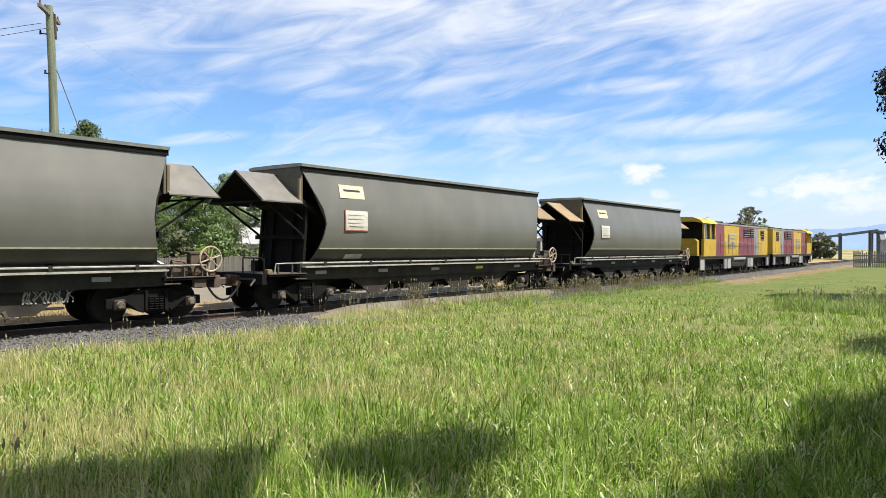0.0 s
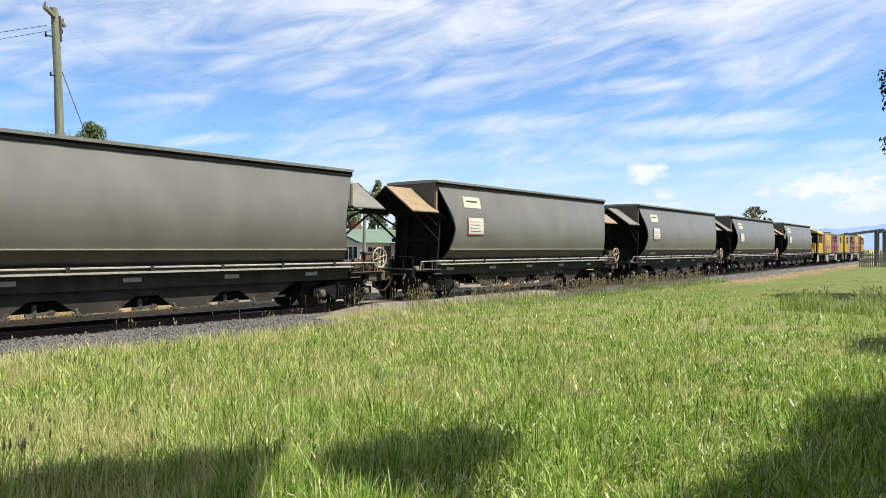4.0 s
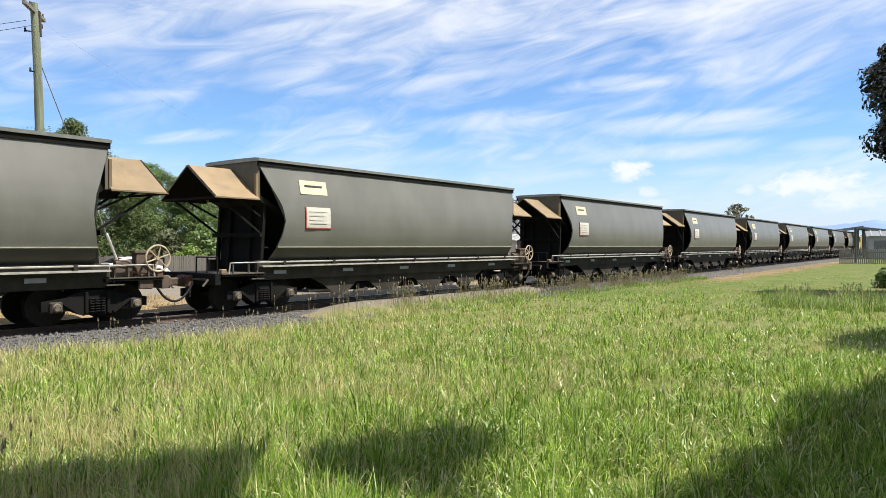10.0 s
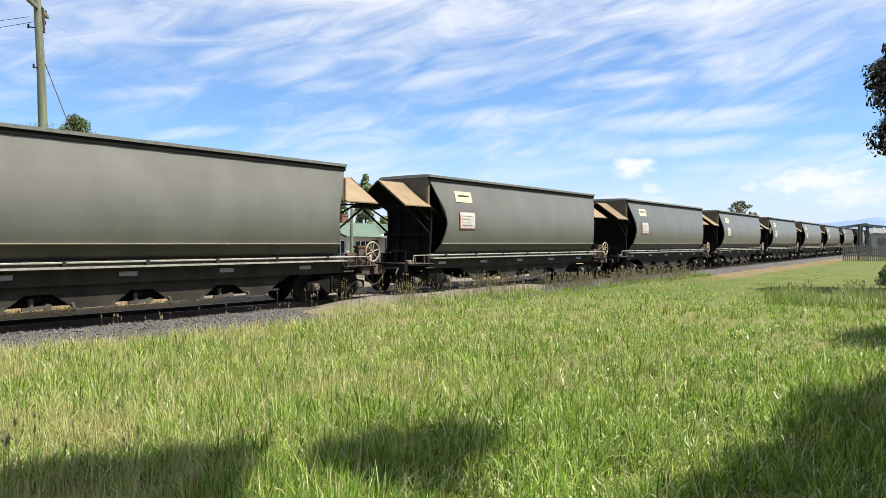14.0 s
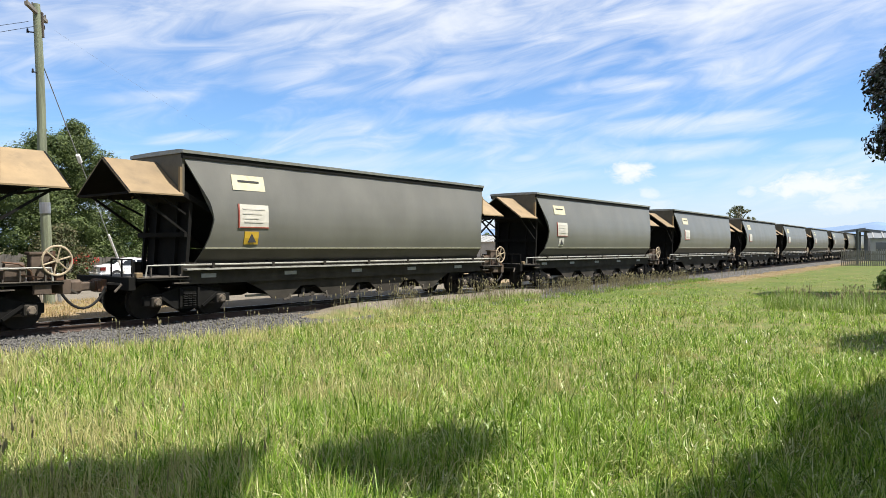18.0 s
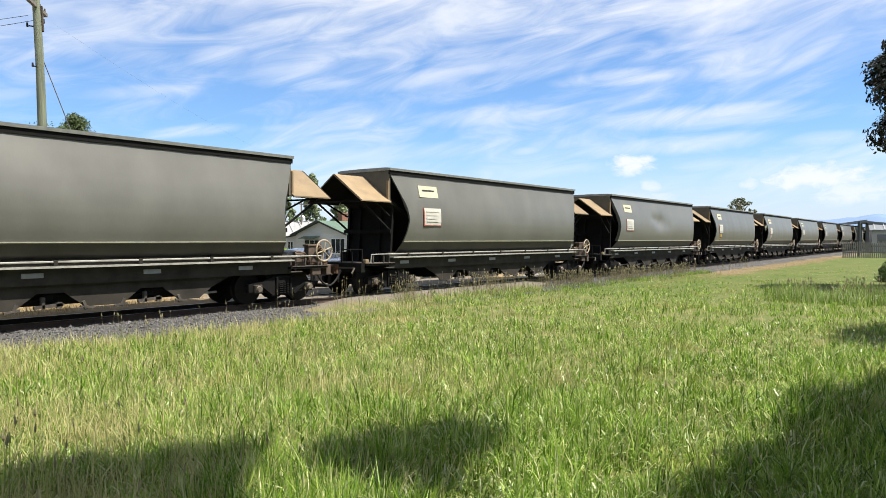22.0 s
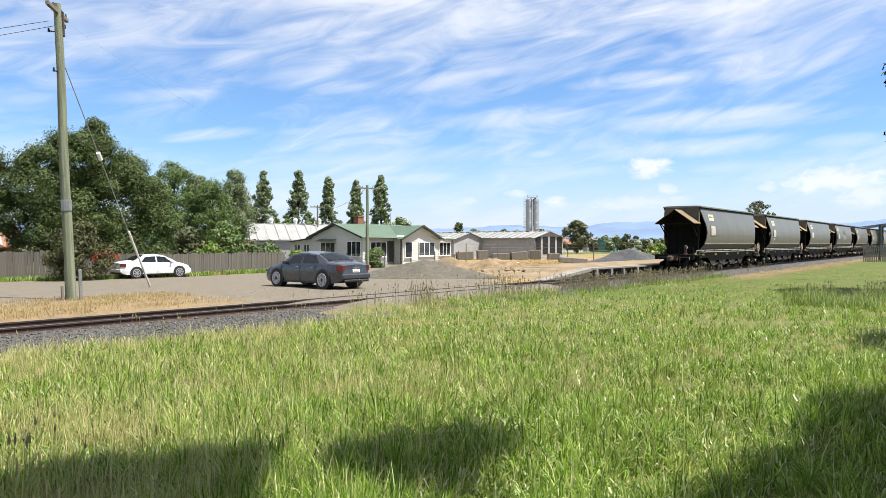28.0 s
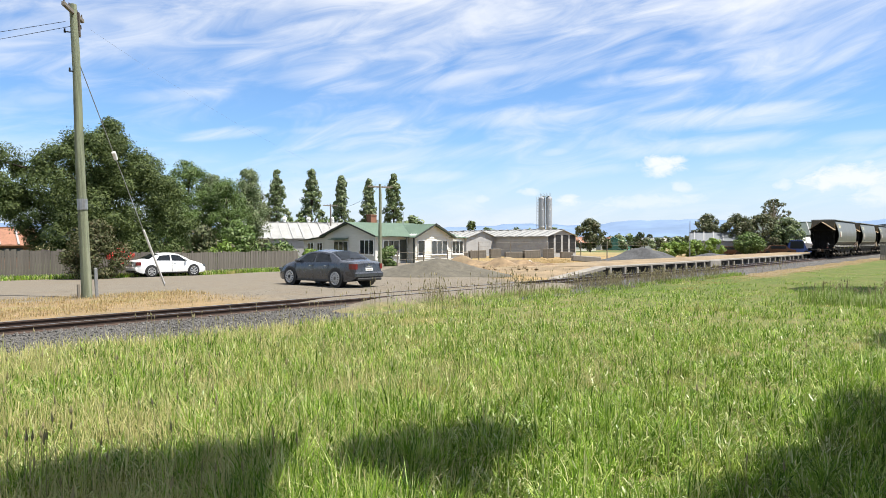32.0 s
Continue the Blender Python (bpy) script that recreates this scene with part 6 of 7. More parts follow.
def build_poles():
    px, py = 9.95, 22.6
    root = power_pole(px, py, 8.95, (-0.4, -2.2), "tall weathered timber power pole with a guy wire", 1.9, 51, 0.155)
    bm = new_bm()
    box(bm, (0.27, -0.08, 0.42), (0.1, 0.05, 0.98), None, 0.01)
    part("cable_guard", bm, M_GALV, root, "grey cable guard")
    bm = new_bm()
    box(bm, (-0.24, 0.0, 0.2), (0.07, 0.06, 0.5), None, 0.01)
    part("stub_post", bm, M_POLEOLD, root)
    bm = new_bm()
    rod(bm, (0, 0, 2.72), (0, 0, 3.05), 0.152, None, 14)
    part("metal_band", bm, M_GALV, root)
    foot = Vector((14.9, 26.9, gz(14.9, 26.9)))
    tip = Vector((px - 0.16, py + 0.1, 7.2))
    stay = empty("guy_wire", Matrix.Translation(foot), "steel guy wire with a white guard tube at its foot", "guy wire")
    d = tip - foot
    bm = new_bm()
    rod(bm, (0, 0, -0.05), d, 0.014, None, 6)
    part("strand", bm, M_GALV, stay)
    bm = new_bm()
    rod(bm, d * 0.012, d * 0.30, 0.042, None, 8)
    part("guard_tube", bm, M_WHITEP, stay, "white guard tube")
    bm = new_bm()
    rod(bm, d * 0.63, d * 0.66, 0.07, None, 8)
    part("stay_insulator", bm, M_WHITEP, stay, "white insulator")
    for k, dx in enumerate((-0.25, 0.1)):
        wire("service_wire", (px - 0.30 + dx, py + 0.1, 8.36 - 0.03 * k), (-2.0 + 2 * dx, 52.0, 8.4 - 0.5 * k), 0.3, 0.008, "thin black overhead wire")
    wire("service_wire", (px + 0.05, py - 0.2, 8.2), (41.3, 40.8, 6.3), 0.9, 0.002, "thin grey overhead wire", M_GALV)
    bm = new_bm()
    box(bm, (0.10, -0.02, 8.35), (0.10, 0.14, 0.75), pose(0, 0, 0, 0, 0, 48), 0.01)
    part("pole_splice", bm, M_BARK, root, "dark brown timber splice at the top")
    bm = new_bm()
    for z, a in ((8.3, 0.4), (8.1, 2.9), (7.2, 1.0), (6.9, 3.6)):
        rod(bm, (0, 0, z), (0.26 * math.cos(a), 0.26 * math.sin(a), z), 0.02, None, 6)
        rod(bm, (0.26 * math.cos(a), 0.26 * math.sin(a), z - 0.03), (0.26 * math.cos(a), 0.26 * math.sin(a), z + 0.09), 0.035, 0.025, 8)
    part("pin", bm, M_HOSE, root, "dark insulator pins")
    p2 = Vector((41.1, 40.9, 0))
    power_pole(p2.x, p2.y, 6.75, (0, 0), "slim timber power pole in front of the house", 2.2, -20, 0.15, M_POLE)
    power_pole(*at(48.75, 92).xy, 6.9, (0, 0), "distant timber power pole", 1.9, -20, 0.14, M_POLEOLD)
    wire("service_wire", (41.2, 41.0, 6.2), (*at(48.75, 92).xy, 6.2), 0.8, 0.012, "thin black overhead wire")


build_poles()

# ------------------------------------------------------------------ fence


def paling_fence(a, b, h, label, rails=True):
    a, b = Vector((*a, 0)), Vector((*b, 0))
    z = gz(*((a + b) / 2).xy)
    L = (b - a).length
    ang = math.degrees(math.atan2(b.y - a.y, b.x - a.x))
    root = empty("paling_fence", pose(a.x, a.y, z, 0, 0, ang), label, "fence", "paling fences")
    shapes = []
    for i in range(5):
        bm = new_bm()
        t = h * (0.965 + 0.014 * i)
        box(bm, (0.07, 0, t / 2), (0.147, 0.016, t), None, 0.004)
        shapes.append(part("paling", bm, M_FENCE, root))
        shapes[-1].matrix_basis = pose(i * 0.155, 0, 0)
    for i in range(5, int(L / 0.155)):
        shared("paling", shapes[random.randrange(5)].data, root, pose(i * 0.155, random.uniform(-0.008, 0.008), 0, 0, random.uniform(-0.7, 0.7), 0))
    for k in range(int(L / 2.6) + 1):
        bm = new_bm()
        box(bm, (k * 2.6, 0.06, h * 0.52), (0.11, 0.09, h * 1.04))
        part("post", bm, M_POLEOLD, root)
    for zz in (0.3, h - 0.3):
        bm = new_bm()
        box(bm, (L / 2, 0.035, zz), (L, 0.04, 0.08))
        part("fence_rail", bm, M_POLEOLD, root)
    return root


paling_fence((4.0, 51.6), (18.6, 45.0), 1.62, "grey-brown weathered paling fence under dark trees")
paling_fence((18.6, 45.0), (23.6, 43.4), 1.45, "low leaning paling fence behind the bush")
paling_fence((23.6, 43.4), (36.0, 44.8), 1.42, "weathered paling fence behind the parked white car")

# ------------------------------------------------------------------ cars


def car(name, label, m, paint, L, W, H, base, wheel_r, spokes, silver_trim=True):
    """A saloon: skinned body, dark glass, lamps and wheels. It looks along +x."""
    root = empty(name, m, label, "car", "parked cars")
    f, b = L / 2, -L / 2
    k = L / 4.7
    top = [(b, 0.62), (b + 0.04, 0.92), (b + 0.2, 1.0), (b + 0.72 * k, 1.045), (b + 1.0 * k, 1.19), (b + 1.35 * k, 1.345), (b + 1.75 * k, H - 0.03), (b + 2.1 * k, H), (b + 2.5 * k, H - 0.005), (b + 2.85 * k, H - 0.06), (b + 3.2 * k, 1.2), (b + 3.6 * k, 0.99), (b + 3.9 * k, 0.93), (f - 0.35, 0.80), (f - 0.1, 0.70), (f, 0.52)]
    tx, tz = [p[0] for p in top], [p[1] for p in top]

    def top_z(x):
        return float(np.interp(x, tx, tz))

    def width(x):
        e = min(x - b, f - x)
        q = 1.0 - min(1.0, max(0.0, e) / 0.8)
        return W / 2 * (1.0 - 0.24 * q ** 2.6)

    def belt(x):
        return min(top_z(x) - 0.03, float(np.interp(x, [b, b + 0.9 * k, f - 1.2 * k, f], [0.90, 0.95, 0.88, 0.55])))

    def low(x):
        return float(np.interp(x, [b, b + 0.3, f - 0.3, f], [0.36, 0.22, 0.20, 0.28]))

    def rim(x, v):
        """v 0 at the sill, 1 at the belt, 2 at the roof's edge, 3 at the middle of the roof."""
        w, zt, zb, zl = width(x), top_z(x), belt(x), low(x)
        cab = max(0.0, min(1.0, (zt - zb - 0.03) / 0.45))
        we = w * (0.93 - 0.20 * cab)
        pts = [(w * 0.94, zl), (w * 0.995, zl + (zb - zl) * 0.45), (w * 0.96, zb), (we, zt - 0.05 - 0.02 * cab), (0.0, zt)]
        vs = [0, 0.5, 1, 2, 3]
        y = float(np.interp(v, vs, [p[0] for p in pts]))
        z = float(np.interp(v, vs, [p[1] for p in pts]))
        if v > 2:
            q = (v - 2)
            z = pts[3][1] + (zt - pts[3][1]) * math.sin(q * math.pi / 2)
        return y, z

    bm = new_bm()
    xs = sorted(set([b + L * i / 40 for i in range(41)] + tx))
    vv = [0, 0.25, 0.5, 0.8, 1, 1.5, 2, 2.25, 2.6, 3]
    rings = []
    for x in xs:
        half = [rim(x, v) for v in vv]
        rings.append([(x, -y, z) for y, z in half] + [(x, y, z) for y, z in reversed(half[:-1])])
    loft(bm, rings)
    part("body", bm, paint, root, "", 38)

    def patch(name_, x0, x1, v0, v1, mat, lift=0.008, nx=6, nv=3, both=True, label_="", x0t=None, x1t=None):
        for s in ((-1, 1) if both else (-1,)):
            q = new_bm()
            g = []
            for i in range(nx + 1):
                row = []
                for j in range(nv + 1):
                    t = j / nv
                    xa = x0 + ((x0t if x0t is not None else x0) - x0) * t
                    xb = x1 + ((x1t if x1t is not None else x1) - x1) * t
                    x = xa + (xb - xa) * i / nx
                    y, z = rim(x, v0 + (v1 - v0) * t)
                    row.append(q.verts.new((x, s * (y + lift), z + lift * 0.4)))
                g.append(row)
            for i in range(nx):
                for j in range(nv):
                    q.faces.new((g[i][j], g[i + 1][j], g[i + 1][j + 1], g[i][j + 1]))
            bmesh.ops.solidify(q, geom=q.faces[:], thickness=0.012)
            part(name_, q, mat, root, label_)

    def across(name_, x0, x1, v0, mat, lift=0.01, label_="", n=5):
        """A pane across the car, from side to side."""
        q = new_bm()
        g = []
        vs_ = [v0 + (3 - v0) * i / 4 for i in range(5)]
        for i in range(n + 1):
            x = x0 + (x1 - x0) * i / n
            half = [rim(x, v) for v in vs_]
            row = [(x, -y, z + lift) for y, z in half] + [(x, y, z + lift) for y, z in reversed(half[:-1])]
            g.append([q.verts.new(p) for p in row])
        for a_, b_ in zip(g, g[1:]):
            for i in range(len(a_) - 1):
                q.faces.new((a_[i], a_[i + 1], b_[i + 1], b_[i]))
        bmesh.ops.solidify(q, geom=q.faces[:], thickness=0.012)
        part(name_, q, mat, root, label_)

    patch("side_window", b + 2.26 * k, b + 3.42 * k, 1.06, 1.86, M_GLASS, x1t=b + 2.86 * k, label_="dark front side window")
    patch("side_window", b + 1.18 * k, b + 2.18 * k, 1.06, 1.86, M_GLASS, x0t=b + 1.5 * k, label_="dark rear side window")
    across("windscreen", b + 2.9 * k, b + 3.56 * k, 2.12, M_GLASS, 0.012, "dark windscreen")
    across("rear_window", b + 0.78 * k, b + 1.5 * k, 2.12, M_GLASS, 0.012, "dark rear window")
    # sills, bumper, number plate, lamps
    for s in (-1, 1):
        q = new_bm()
        prism(q, [(b + 0.0, s * W * 0.335), (b + 0.0, s * W * 0.395), (b + 0.10, s * W * 0.435), (b + 0.24, s * W * 0.464), (b + 0.24, s * W * 0.40), (b + 0.1, s * W * 0.335)], "z", 0.69, 0.89)
        part("tail_lamp", q, M_LAMPR, root, "red tail lamp")
        q = new_bm()
        box(q, (f - 0.16, s * W * 0.33, 0.62), (0.22, W * 0.18, 0.13), None, 0.03)
        part("headlamp", q, M_GLASSB, root, "clear headlamp")
        q = new_bm()
        box(q, (b + 3.18 * k, s * (W / 2 + 0.05), 0.99), (0.12, 0.18, 0.12), None, 0.03)
        part("wing_mirror", q, paint, root)
        for x in (b + 1.55 * k, b + 2.45 * k):
            q = new_bm()
            box(q, (x, s * (width(x) * 0.985), 0.80), (0.16, 0.03, 0.03), None, 0.008)
            part("door_handle", q, M_CHROME if silver_trim else paint, root)
        for x in (b + 2.29 * k, b + 1.38 * k, b + 3.42 * k):
            q = new_bm()
            box(q, (x, s * width(x) * 0.984, 0.58), (0.006, 0.016, 0.58))
            part("door_gap", q, M_PLASTIC, root)
        q = new_bm()
        box(q, (0.0, s * W * 0.478, 0.235), (L - 2.1, 0.03, 0.08), None, 0.01)
        part("sill", q, M_PLASTIC, root)
    q = new_bm()
    box(q, (b + 0.0, 0, 0.47), (0.12, W * 0.84, 0.22), None, 0.05)
    part("bumper", q, paint, root)
    q = new_bm()
    box(q, (b - 0.02, 0, 0.31), (0.10, W * 0.72, 0.10), None, 0.03)
    part("bumper_base", q, M_PLASTIC, root)
    q = new_bm()
    box(q, (b - 0.005, 0, 0.675), (0.03, 0.38, 0.115), None, 0.01)
    pl = part("number_plate", q, M_WHITEP, root, "white number plate")
    q = new_bm()
    box(q, (b - 0.022, 0, 0.675), (0.008, 0.28, 0.05))
    part("plate_bar", q, M_GREYINK, pl)
    q = new_bm()
    box(q, (b - 0.0, 0, 0.80), (0.05, 0.3, 0.035), None, 0.01)
    part("boot_trim", q, M_CHROME if silver_trim else M_PLASTIC, root)
    q = new_bm()
    box(q, (b + 0.02, 0, 0.86), (0.02, 0.09, 0.09), None, 0.02)
    part("badge", q, M_CHROME, root, "small bright badge")
    # wheels in dark arches
    for x in (-base / 2 - 0.02, base / 2 - 0.02):
        for s in (-1, 1):
            q = new_bm()
            rod(q, (x, s * (W / 2 - 0.28), wheel_r + 0.02), (x, s * (W / 2 + 0.004), wheel_r + 0.02), wheel_r + 0.055, None, 24)
            part("wheel_arch", q, M_PLASTIC, root)
            y = s * (W / 2 - 0.09)
            wheel = new("wheel")
            wheel.parent, wheel.matrix_basis = root, pose(x, y, wheel_r)
            q = new_bm()
            rod(q, (0, -0.1, 0), (0, 0.1, 0), wheel_r, None, 24)
            for e in (-1, 1):
                rod(q, (0, e * 0.1, 0), (0, e * 0.108, 0), wheel_r * 0.95, wheel_r * 0.86, 24)
            part("tyre", q, M_TYRE, wheel)
            q = new_bm()
            rr = wheel_r * 0.76
            ring(q, (0, s * 0.108, 0), rr - 0.02, 0.02, "y", 24, 6)
            rod(q, (0, s * 0.10, 0), (0, s * 0.125, 0), 0.06, None, 12)
            for i in range(spokes):
                a = 2 * math.pi * i / spokes
                bar(q, (0, s * 0.115, 0), (rr * math.cos(a), s * 0.115, rr * math.sin(a)), 0.02, 0.042)
            part("rim", q, M_ALLOY, wheel, "silver alloy rim")
            q = new_bm()
            rod(q, (0, s * 0.102, 0), (0, s * 0.109, 0), rr, None, 24)
            part("brake_disc", q, M_PLASTIC, wheel)
    return root


car("parked_car", "dark metallic grey saloon parked on the gravel", pose(19.15, 21.95, gz(19.15, 21.95), 0, 0, 90.0), M_CARG, 4.6, 1.76, 1.42, 2.72, 0.335, 14)
car("parked_car", "white saloon parked by the paling fence", pose(23.0, 41.3, gz(23.0, 41.3), 0, 0, -3.0), M_CARW, 4.4, 1.74, 1.43, 2.67, 0.32, 8, False)

# ------------------------------------------------------------------ the house


def window(parent, c, w, h, face, mat=None, bars=1, label="white-framed window"):
    """A framed window on a wall; face: 'y' looks along -y, 'x' looks along -x."""
    def q(u, d, z):
        return (c[0] + u, c[1] - d, c[2] + z) if face == "y" else (c[0] - d, c[1] + u, c[2] + z)
    bm = new_bm()
    for a, b in (((-w / 2 - 0.06, -h / 2 - 0.06), (w / 2 + 0.06, -h / 2)), ((-w / 2 - 0.06, h / 2), (w / 2 + 0.06, h / 2 + 0.06)), ((-w / 2 - 0.06, -h / 2), (-w / 2, h / 2)), ((w / 2, -h / 2), (w / 2 + 0.06, h / 2))):
        span(bm, q(a[0], 0.0, a[1]), q(b[0], 0.06, b[1]))
    for i in range(bars):
        u = -w / 2 + w * (i + 1) / (bars + 1)
        span(bm, q(u - 0.03, 0.0, -h / 2), q(u + 0.03, 0.05, h / 2))
    fr = part("window", bm, M_WHITEP, parent, label)
    bm = new_bm()
    span(bm, q(-w / 2, 0.005, -h / 2), q(w / 2, 0.02, h / 2))
    part("pane", bm, mat or M_GLASSB, fr)
    bm = new_bm()
    span(bm, q(-w / 2 - 0.1, 0.0, -h / 2 - 0.12), q(w / 2 + 0.1, 0.12, -h / 2 - 0.065))
    part("sill", bm, M_WHITEP, fr)


def boards(bm, u0, u1, z0, z1, face, at_):
    """Weatherboards: overlapping strips."""
    z = z0
    while z < z1 - 0.02:
        t = min(0.19, z1 - z)
        pts = [(0.0, z), (-0.028, z), (-0.008, z + t), (0.0, z + t)]
        if face == "y":
            loft(bm, [[(u, at_ + d, zz) for d, zz in pts] for u in (u0, u1)])
        else:
            loft(bm, [[(at_ + d, u, zz) for d, zz in pts] for u in (u0, u1)])
        z += t


def build_house():
    x0, y0 = 48.6, 49.0
    zb = gz(x0 + 5, y0)
    root = empty("house", pose(x0, y0, zb, 0, 0, -6.9), "white weatherboard bungalow with a green iron roof", "house")
    EV, RG, DEP, LEN = 2.72, 4.0, 8.5, 10.7
    bm = new_bm()
    prism(bm, [(0.02, 0), (0.02, EV), (DEP / 2, RG - 0.06), (DEP - 0.02, EV), (DEP - 0.02, 0)], "x", 0.02, LEN)
    part("wall", bm, M_WALLW, root, "white painted weatherboard walls")
    bm = new_bm()
    boards(bm, 0.0, 4.1, 0.35, EV, "y", 0.02)
    boards(bm, 0.0, DEP, 0.35, EV, "x", 0.02)
    tagged(part("weatherboard", bm, M_WALLW, root), kind="stuff")
    bm = new_bm()
    span(bm, (0.0, -0.01, 0), (LEN, 0.0, 0.33))
    span(bm, (-0.01, 0.0, 0), (0.0, DEP, 0.33))
    part("plinth", bm, M_SHEDWALL, root)
    # projecting wing under its own gable
    bm = new_bm()
    prism(bm, [(4.0, 0), (4.0, EV), (6.4, RG - 0.22), (8.8, EV), (8.8, 0)], "y", -1.2, 0.0)
    span(bm, (8.8, -1.2, 0), (LEN, 0.0, EV))
    wing = part("wing", bm, M_WALLW, root, "bright white gabled wing")
    bm = new_bm()
    boards(bm, 4.0, LEN, 0.35, EV, "y", -1.2)
    tagged(part("weatherboard", bm, M_WALLW, wing), kind="stuff")
    # corrugated green roof
    def slope(a, b, e0, e1, n, name, mat=M_ROOFG):
        """Corrugated sheet between ridge a-b and eaves e0-e1."""
        bm_ = new_bm()
        a, b, e0, e1 = (Vector(v) for v in (a, b, e0, e1))
        nrm = (b - a).cross(e0 - a).normalized()
        if nrm.z < 0:
            nrm = -nrm
        rows = []
        for i in range(n + 1):
            t = i / n
            o = nrm * (0.012 if i % 2 else 0.0)
            p, q = a.lerp(b, t) + o, e0.lerp(e1, t) + o
            rows.append([p, q, q - nrm * 0.03, p - nrm * 0.03])
        loft(bm_, rows)
        return part(name, bm_, mat, root, "green corrugated iron" if mat is M_ROOFG else "")
    ov = 0.45
    ez = EV - ov * (RG - EV) / (DEP / 2) + 0.05
    slope((-0.4, DEP / 2, RG + 0.05), (LEN - 2.2, DEP / 2, RG + 0.05), (-0.4, -ov, ez), (LEN + 0.3, -ov - 1.0, ez - 0.12), 60, "roof")
    slope((-0.4, DEP / 2, RG + 0.05), (LEN - 2.2, DEP / 2, RG + 0.05), (-0.4, DEP + ov, ez), (LEN + 0.3, DEP + ov, ez), 60, "roof")
    slope((LEN - 2.2, DEP / 2, RG + 0.05), (LEN - 2.15, DEP / 2, RG + 0.05), (LEN + 0.3, -ov - 1.0, ez - 0.12), (LEN + 0.3, DEP + ov, ez), 40, "roof")
    wz = EV - 0.22
    slope((6.4, -1.65, RG - 0.12), (6.4, 3.4, RG - 0.12), (3.6, -1.65, wz), (3.6, 0.4, wz), 24, "roof")
    slope((6.4, -1.65, RG - 0.12), (6.4, 3.4, RG - 0.12), (9.2, -1.65, wz), (9.2, 0.4, wz), 24, "roof")
    for p, q in (((-0.42, -ov, ez - 0.02), (-0.42, DEP / 2, RG + 0.02)), ((-0.42, DEP / 2, RG + 0.02), (-0.42, DEP + ov, ez - 0.02)), ((3.6, -1.67, wz - 0.02), (6.4, -1.67, RG - 0.15)), ((6.4, -1.67, RG - 0.15), (9.2, -1.67, wz - 0.02))):
        bm = new_bm()
        bar(bm, p, q, 0.05, 0.16)
        part("bargeboard", bm, M_TRIM, root, "dark green bargeboard")
    for p, q in (((-0.4, -ov - 0.05, ez - 0.03), (3.7, -ov - 0.05, ez - 0.03)), ((9.2, -ov - 1.05, ez - 0.14), (LEN + 0.3, -ov - 1.05, ez - 0.14))):
        bm = new_bm()
        bar(bm, p, q, 0.1, 0.1)
        part("gutter", bm, M_ROOFG, root)
    # lean-to behind the gable end
    bm = new_bm()
    prism(bm, [(DEP - 0.3, 0), (DEP - 0.3, EV - 0.1), (DEP + 4.6, EV - 0.55), (DEP + 4.6, 0)], "x", 0.3, 5.0)
    lean = part("lean_to", bm, M_WALLW, root, "white lean-to")
    slope((-0.1, DEP - 0.3, EV + 0.0), (5.2, DEP - 0.3, EV + 0.0), (-0.1, DEP + 5.0, EV - 0.5), (5.2, DEP + 5.0, EV - 0.5), 30, "lean_to_roof")
    for v, w in ((DEP + 1.4, 0.9), (DEP + 3.2, 1.1)):
        window(root, (0.3, v, 1.45), w, 0.95, "x", M_GLASS, 1)
    window(root, (-0.03, 1.3, 1.55), 2.1, 1.35, "x", M_GLASS, 2, "wide dark window in the gable end")
    window(root, (-0.03, 5.6, 1.5), 2.4, 1.2, "x", M_GLASS, 2, "dark window under a small awning")
    bm = new_bm()
    loft(bm, [[(-0.05, y, 2.5), (-0.75, y, 2.3), (-0.75, y, 2.26), (-0.05, y, 2.45)] for y in (4.2, 7.0)])
    part("awning", bm, M_ROOFG, root)
    window(root, (1.9, -0.03, 1.5), 1.9, 1.35, "y", M_GLASS, 2)
    bm = new_bm()
    span(bm, (3.05, -0.05, 0.25), (3.85, -0.01, 2.3))
    part("front_door", bm, M_TRIM, root, "dark front door in the porch")
    window(wing, (4.75, -1.235, 1.45), 0.85, 1.45, "y", M_GLASS, 0)
    window(wing, (7.2, -1.235, 1.5), 2.1, 1.3, "y", None, 2, "wide window with pale curtains")
    window(wing, (9.75, -1.235, 1.5), 1.5, 1.25, "y", M_GLASS, 2)
    bm = new_bm()
    box(bm, (3.2, DEP / 2 + 0.5, RG + 0.2), (0.75, 0.75, 1.2), None, 0.02)
    box(bm, (3.2, DEP / 2 + 0.5, RG + 0.82), (0.85, 0.85, 0.12), None, 0.02)
    part("chimney", bm, M_BRICK, root, "red brick chimney")
    bm = new_bm()
    rod(bm, (6.0, 3.0, RG - 0.2), (6.0, 3.0, RG + 1.2), 0.025, None, 6)
    part("aerial", bm, M_GALV, root)
    for x in (3.0, 3.9):
        bm = new_bm()
        bar(bm, (x, -1.1, 0), (x, -1.1, EV - 0.2), 0.1, 0.1)
        part("porch_post", bm, M_TRIM, root)


build_house()


